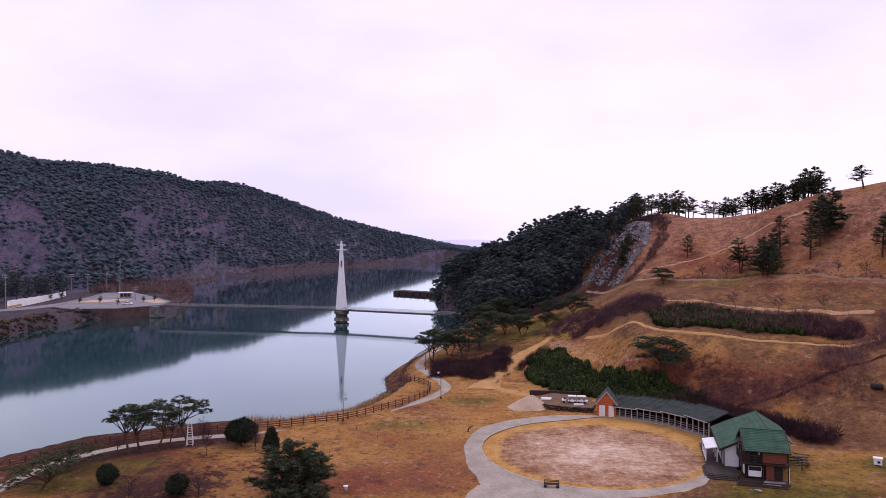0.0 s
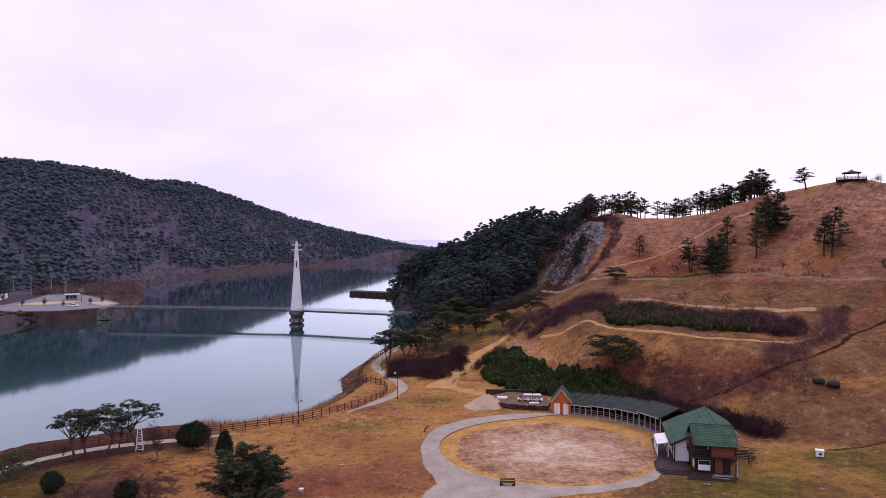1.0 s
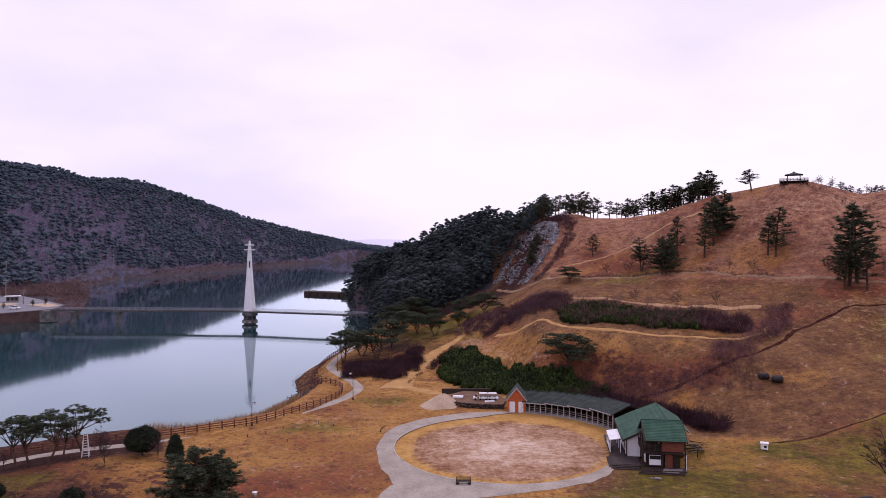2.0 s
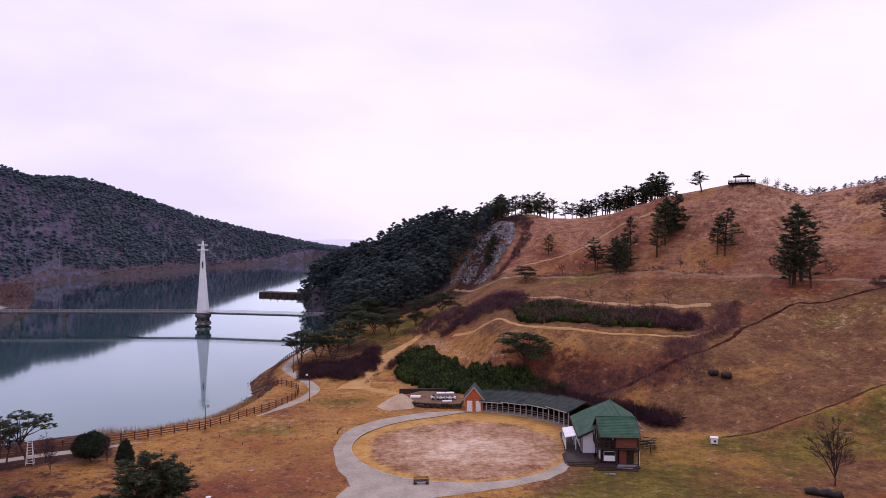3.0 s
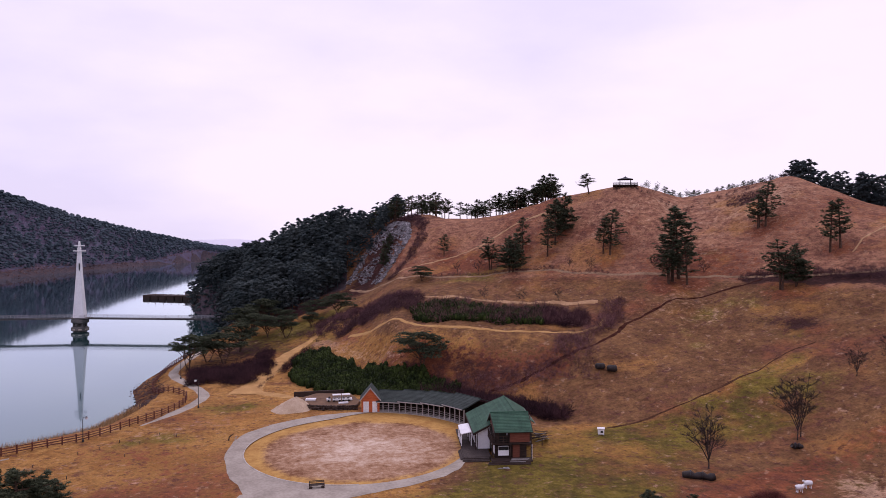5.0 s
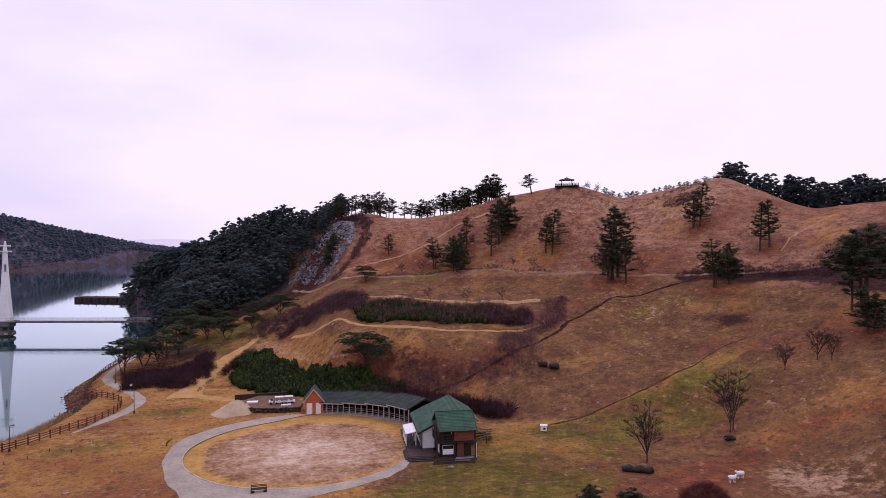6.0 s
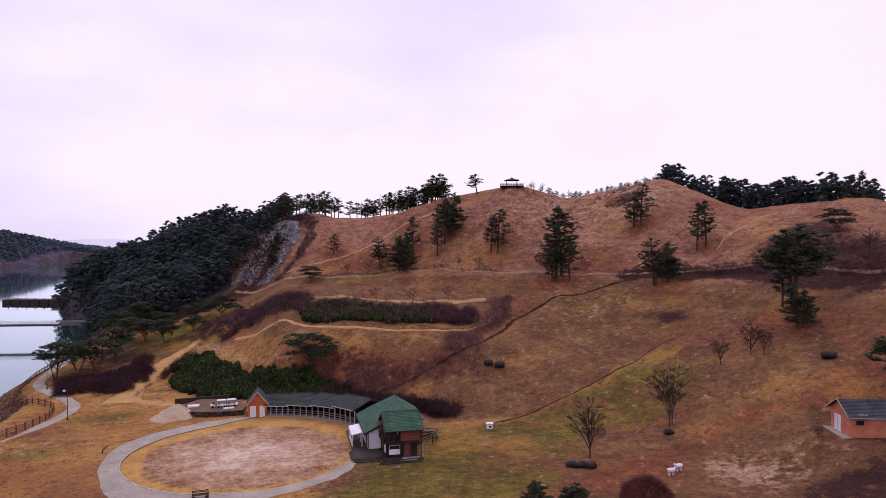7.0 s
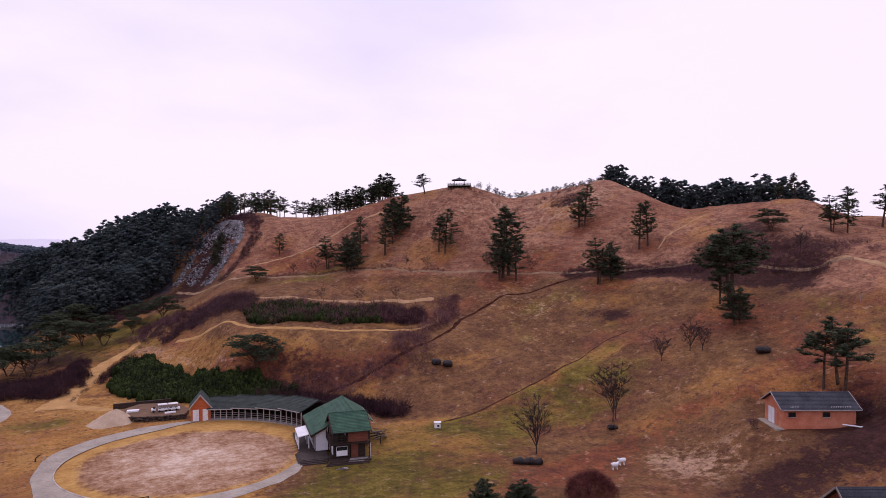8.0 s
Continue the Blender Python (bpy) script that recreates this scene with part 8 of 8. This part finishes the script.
M_TARP = surface("dark_tarpaulin", (0.014, 0.011, 0.011), (0.042, 0.031, 0.028), 0.6, 0.6, 0.3)
wrapped_roll("wrapped_roll", 58.9, 71.0, -38, 3.9, 0.52, "long black wrapped roll lying below a tree", M_TARP)
hay_bale(70.9, 112.8, -20, 1.8, 0.62, "dark weathered round bale on the field", M_TARP, 1)
hay_bale(72.6, 111.4, -34, 1.9, 0.68, "dark weathered round bale on the field", M_TARP, 2)
wrapped_roll("stump", 78.2, 74.2, -30, 1.3, 0.42, "dark cut log lying beside a bare tree", M_TARP)
hay_bale(106.6, 67.7, -45, 2.2, 0.66, "dark weathered bale high on the field", M_TARP, 3)


def lawn_sculpture(x, y, turn):
    """Plain white four-legged lawn figure, one mesh."""
    g = Geo().tube([(-0.5, 0, 0.62), (-0.42, 0, 0.64), (0.0, 0, 0.66), (0.38, 0, 0.64), (0.48, 0, 0.62)], [0.16, 0.27, 0.30, 0.27, 0.15], 10)
    g.tube([(0.42, 0, 0.72), (0.58, 0, 0.92), (0.74, 0, 0.90)], [0.14, 0.13, 0.07], 8)
    for sx in (-0.3, 0.3):
        for sy in (-0.14, 0.14):
            g.tube([(sx, sy, -0.03), (sx, sy, 0.5)], [0.05, 0.07], 6)
    ob = solid("lawn_sculpture", g, M_WHITE, "plain white four-legged lawn sculpture on the grass", "sculpture", "lawn sculptures", smooth=True)
    ob.matrix_world = stand(x, y, turn)


lawn_sculpture(66.9, 63.1, -10)
lawn_sculpture(69.0, 63.8, 165)


def red_bush(x, y, r, h):
    root = thing("red_bush", stand(x, y), "dome-shaped leafless bush of dense red twigs", "bush")
    rnd = random.Random(8)
    g = Geo()
    for k in range(9):
        a = k * 0.7
        limb(g, rnd, (0, 0, -0.1), (math.cos(a) * 0.6, math.sin(a) * 0.6, 1), h * 0.7, 0.06, 0.15, 3, 4)
    m = surface("red_twigs", (0.080, 0.023, 0.020), (0.21, 0.066, 0.052), 0.8, 0.9, 0.0, island=0.5)
    part("stems", g, m, root)
    c = Cloud()
    for k in range(150):
        a, z = rnd.uniform(0, 6.283), rnd.random()
        q = math.sqrt(1 - z * z) * rnd.uniform(0.7, 1.0)
        c.put(TWIGGY[k % 5], [(math.cos(a) * q * r, math.sin(a) * q * r, h * z * 0.9)], [(0.8, 0.8, 0.8)], [a])
    ob = new("crown", c.mesh("crown", m))
    ob.parent = root


red_bush(57.3, 57.6, 2.9, 2.9)


def dark_hut():
    """Hut whose dark roof shows at the field's near edge."""
    m = pose(64.5, 33.2, 2.6, 0, 0, -33)
    root = thing("dark_hut", m, "wooden hut with a dark shingle roof below the field", "hut")
    w, dp, h = 8.0, 5.4, 2.4
    part("wall", Geo().box((w / 2, 0, h / 2 - 1.2), (w, dp, h + 2.4)), M_REDWOOD, root)
    part("gable_wall", Geo().add([(0, -dp / 2, h), (0, dp / 2, h), (0, 0, h + 2.0), (w, -dp / 2, h), (w, dp / 2, h), (w, 0, h + 2.0)], [(0, 1, 2), (5, 4, 3), (0, 3, 4, 1), (1, 4, 5, 2), (2, 5, 3, 0)]), M_REDWOOD, root)
    rf = roof_part("roof", root, [((-0.5, -dp / 2 - 0.5, h - 0.25), (w + 0.5, -dp / 2 - 0.5, h - 0.25), (w + 0.5, 0, h + 2.2), (-0.5, 0, h + 2.2)), ((w + 0.5, dp / 2 + 0.5, h - 0.25), (-0.5, dp / 2 + 0.5, h - 0.25), (-0.5, 0, h + 2.2), (w + 0.5, 0, h + 2.2))], M_GREYROOF, "dark grey shingle roof", 12)
    for s in (-1, 1):
        part("verge_board", Geo().slab([(-0.58, s * (dp / 2 + 0.5), h - 0.22), (-0.5, s * (dp / 2 + 0.5), h - 0.22), (-0.5, 0, h + 2.27), (-0.58, 0, h + 2.27)], 0.18), M_GREYWOOD, rf)
    part("door", Geo().box((-0.03, 0, 0.4), (0.08, 1.0, 2.0)), M_DARKWOOD, root)


dark_hut()


def ladder():
    root = thing("step_ladder", stand(-36.9, 100.6, 10), "white step ladder leaning in the garden pine", "ladder")
    for sx in (-0.45, 0.45):
        for sy, ty in ((-0.45, 0.0), (0.45, 0.0)):
            part("stile", Geo().tube([(sx, sy, -0.05), (sx * 0.5, ty, 3.4)], 0.05, 5), M_WHITE, root)
    for k in range(9):
        u = (k + 0.7) / 10
        part("rung", Geo().tube([(-0.45 + 0.225 * u, -0.45 * (1 - u), 3.4 * u), (0.45 - 0.225 * u, -0.45 * (1 - u), 3.4 * u)], 0.035, 5), M_WHITE, root)


ladder()


def loose(name, pieces, m, label, category, part_name):
    root = thing(name, m, label, category)
    for geo, mat in pieces:
        part(part_name, geo, mat, root)


loose("stone_lantern", [(Geo().tube([(0, 0, -0.1), (0, 0, 0.25)], 0.28, 8), M_CONCRETE), (Geo().tube([(0, 0, 0.25), (0, 0, 0.55), (0, 0, 0.62)], [0.2, 0.34, 0.1], 8), M_WHITE)], stand(-11.7, 82.9), "small pale stone marker in the meadow", "stone marker", "block")
loose("driftwood", [(Geo().tube([(-0.4, 0, -0.1), (-0.3, 0, 0.5), (0.0, 0, 0.75), (0.35, 0, 0.9)], [0.10, 0.09, 0.07, 0.04], 6), M_DARKWOOD), (Geo().tube([(0.5, 0.1, -0.1), (0.8, 0.1, 0.55)], [0.14, 0.09], 6), M_HEAP)], stand(4.3, 108.4), "curved piece of driftwood set in the grass", "driftwood", "branch")
for x, y in ((93.9, 63.8), (95.5, 61.8), (92.2, 66), (127.9, 62.8), (130, 60)):
    loose("field_marker", [(Geo().box((0, 0, 0.5), (0.07, 0.07, 1.1)), M_STEEL), (Geo().box((0, 0, 1.08), (0.14, 0.14, 0.06)), M_STEEL)], stand(x, y), "short white marker post in the field", "post", "piece")
loose("pipe", [(Geo().tube([(-1.9, 0, 0.10), (1.9, 0, 0.10)], 0.10, 8), M_WHITE), (Geo().tube([(1.9, 0, 0.1), (2.1, 0, 0.1)], 0.14, 8), M_STEEL)], stand(93.2, 45.8, -70), "white pipe lying beside the brick shed", "pipe", "section")
rnd = random.Random(4)
loose("brushwood", [(Geo().tube([(rnd.uniform(-1.6, 0.2), rnd.uniform(-0.8, 0.8), 0.1 + 0.08 * k), (rnd.uniform(0.6, 2.0), rnd.uniform(-0.8, 0.8), rnd.uniform(0.2, 0.9))], [0.07, 0.04], 5), M_DARKWOOD if k % 4 else M_GREYWOOD) for k in range(16)], stand(47.9, 92.8, 10), "pile of dark brushwood behind the house", "brushwood", "branch")
loose("lean_to", [(Geo().slab([(-0.3, -1.6, 1.3), (0.3, -1.6, 1.3), (2.6, 1.2, 0.15), (2.0, 1.2, 0.15)], 0.06), M_GREYWOOD), (Geo().box((0, -1.5, 0.6), (0.1, 0.1, 1.3)), M_DARKWOOD)], stand(46.8, 91.4, 0), "long weathered board propped behind the house", "board", "board")
loose("plank_pile", [(Geo().box((0.1 * k, 0.12 * k, 0.06), (1.6 - 0.3 * k, 0.22, 0.06), 0.12 * k), M_WHITE if k % 2 else M_GREYWOOD) for k in range(4)], stand(37.4, 82.6, -20), "pale planks lying before the veranda", "planks", "plank")
rnd = random.Random(6)
loose("water_stubs", [(Geo().tube([(rnd.uniform(-1.6, 1.6), rnd.uniform(-2.2, 2.2), -1), (rnd.uniform(-1.6, 1.6), rnd.uniform(-2.2, 2.2), rnd.uniform(0.3, 0.8))], [0.10, 0.06], 5), M_DARKWOOD) for k in range(10)], pose(-13.6, 148, WATER), "dark dead stems standing in shallow water", "stems", "stem")


def bank_stones():
    """Rough stones on the little point outside the fence."""
    root = thing("bank_stones", pose(0, 0, 0), "rough dark stones on the lake bank", "stones")
    r = np.random.default_rng(33)
    ms = [tri_mesh("stone", *boulder(180 + k), surface("bank_stone_%s" % "abcd"[k], (0.035, 0.022, 0.021), (0.11, 0.070, 0.060), 0.8, 0.95, 0.4, vary=0.35)) for k in range(4)]
    x, y = spaced(r, -18, -3, 138, 186, 0.95, lambda x, y: (lambda s: (s < 0.2) & (s > -6.5))(lake_depth(x, y)))
    z = ground(x, y)
    for k in range(min(300, len(x))):
        s = r.uniform(0.14, 0.36)
        ob = new("stone", ms[k % 4])
        ob.parent, ob.location, ob.scale, ob.rotation_euler = root, (x[k], y[k], z[k] + 0.1 * s), (s, s, s * 0.7), (0, 0, r.uniform(0, 6.28))


bank_stones()
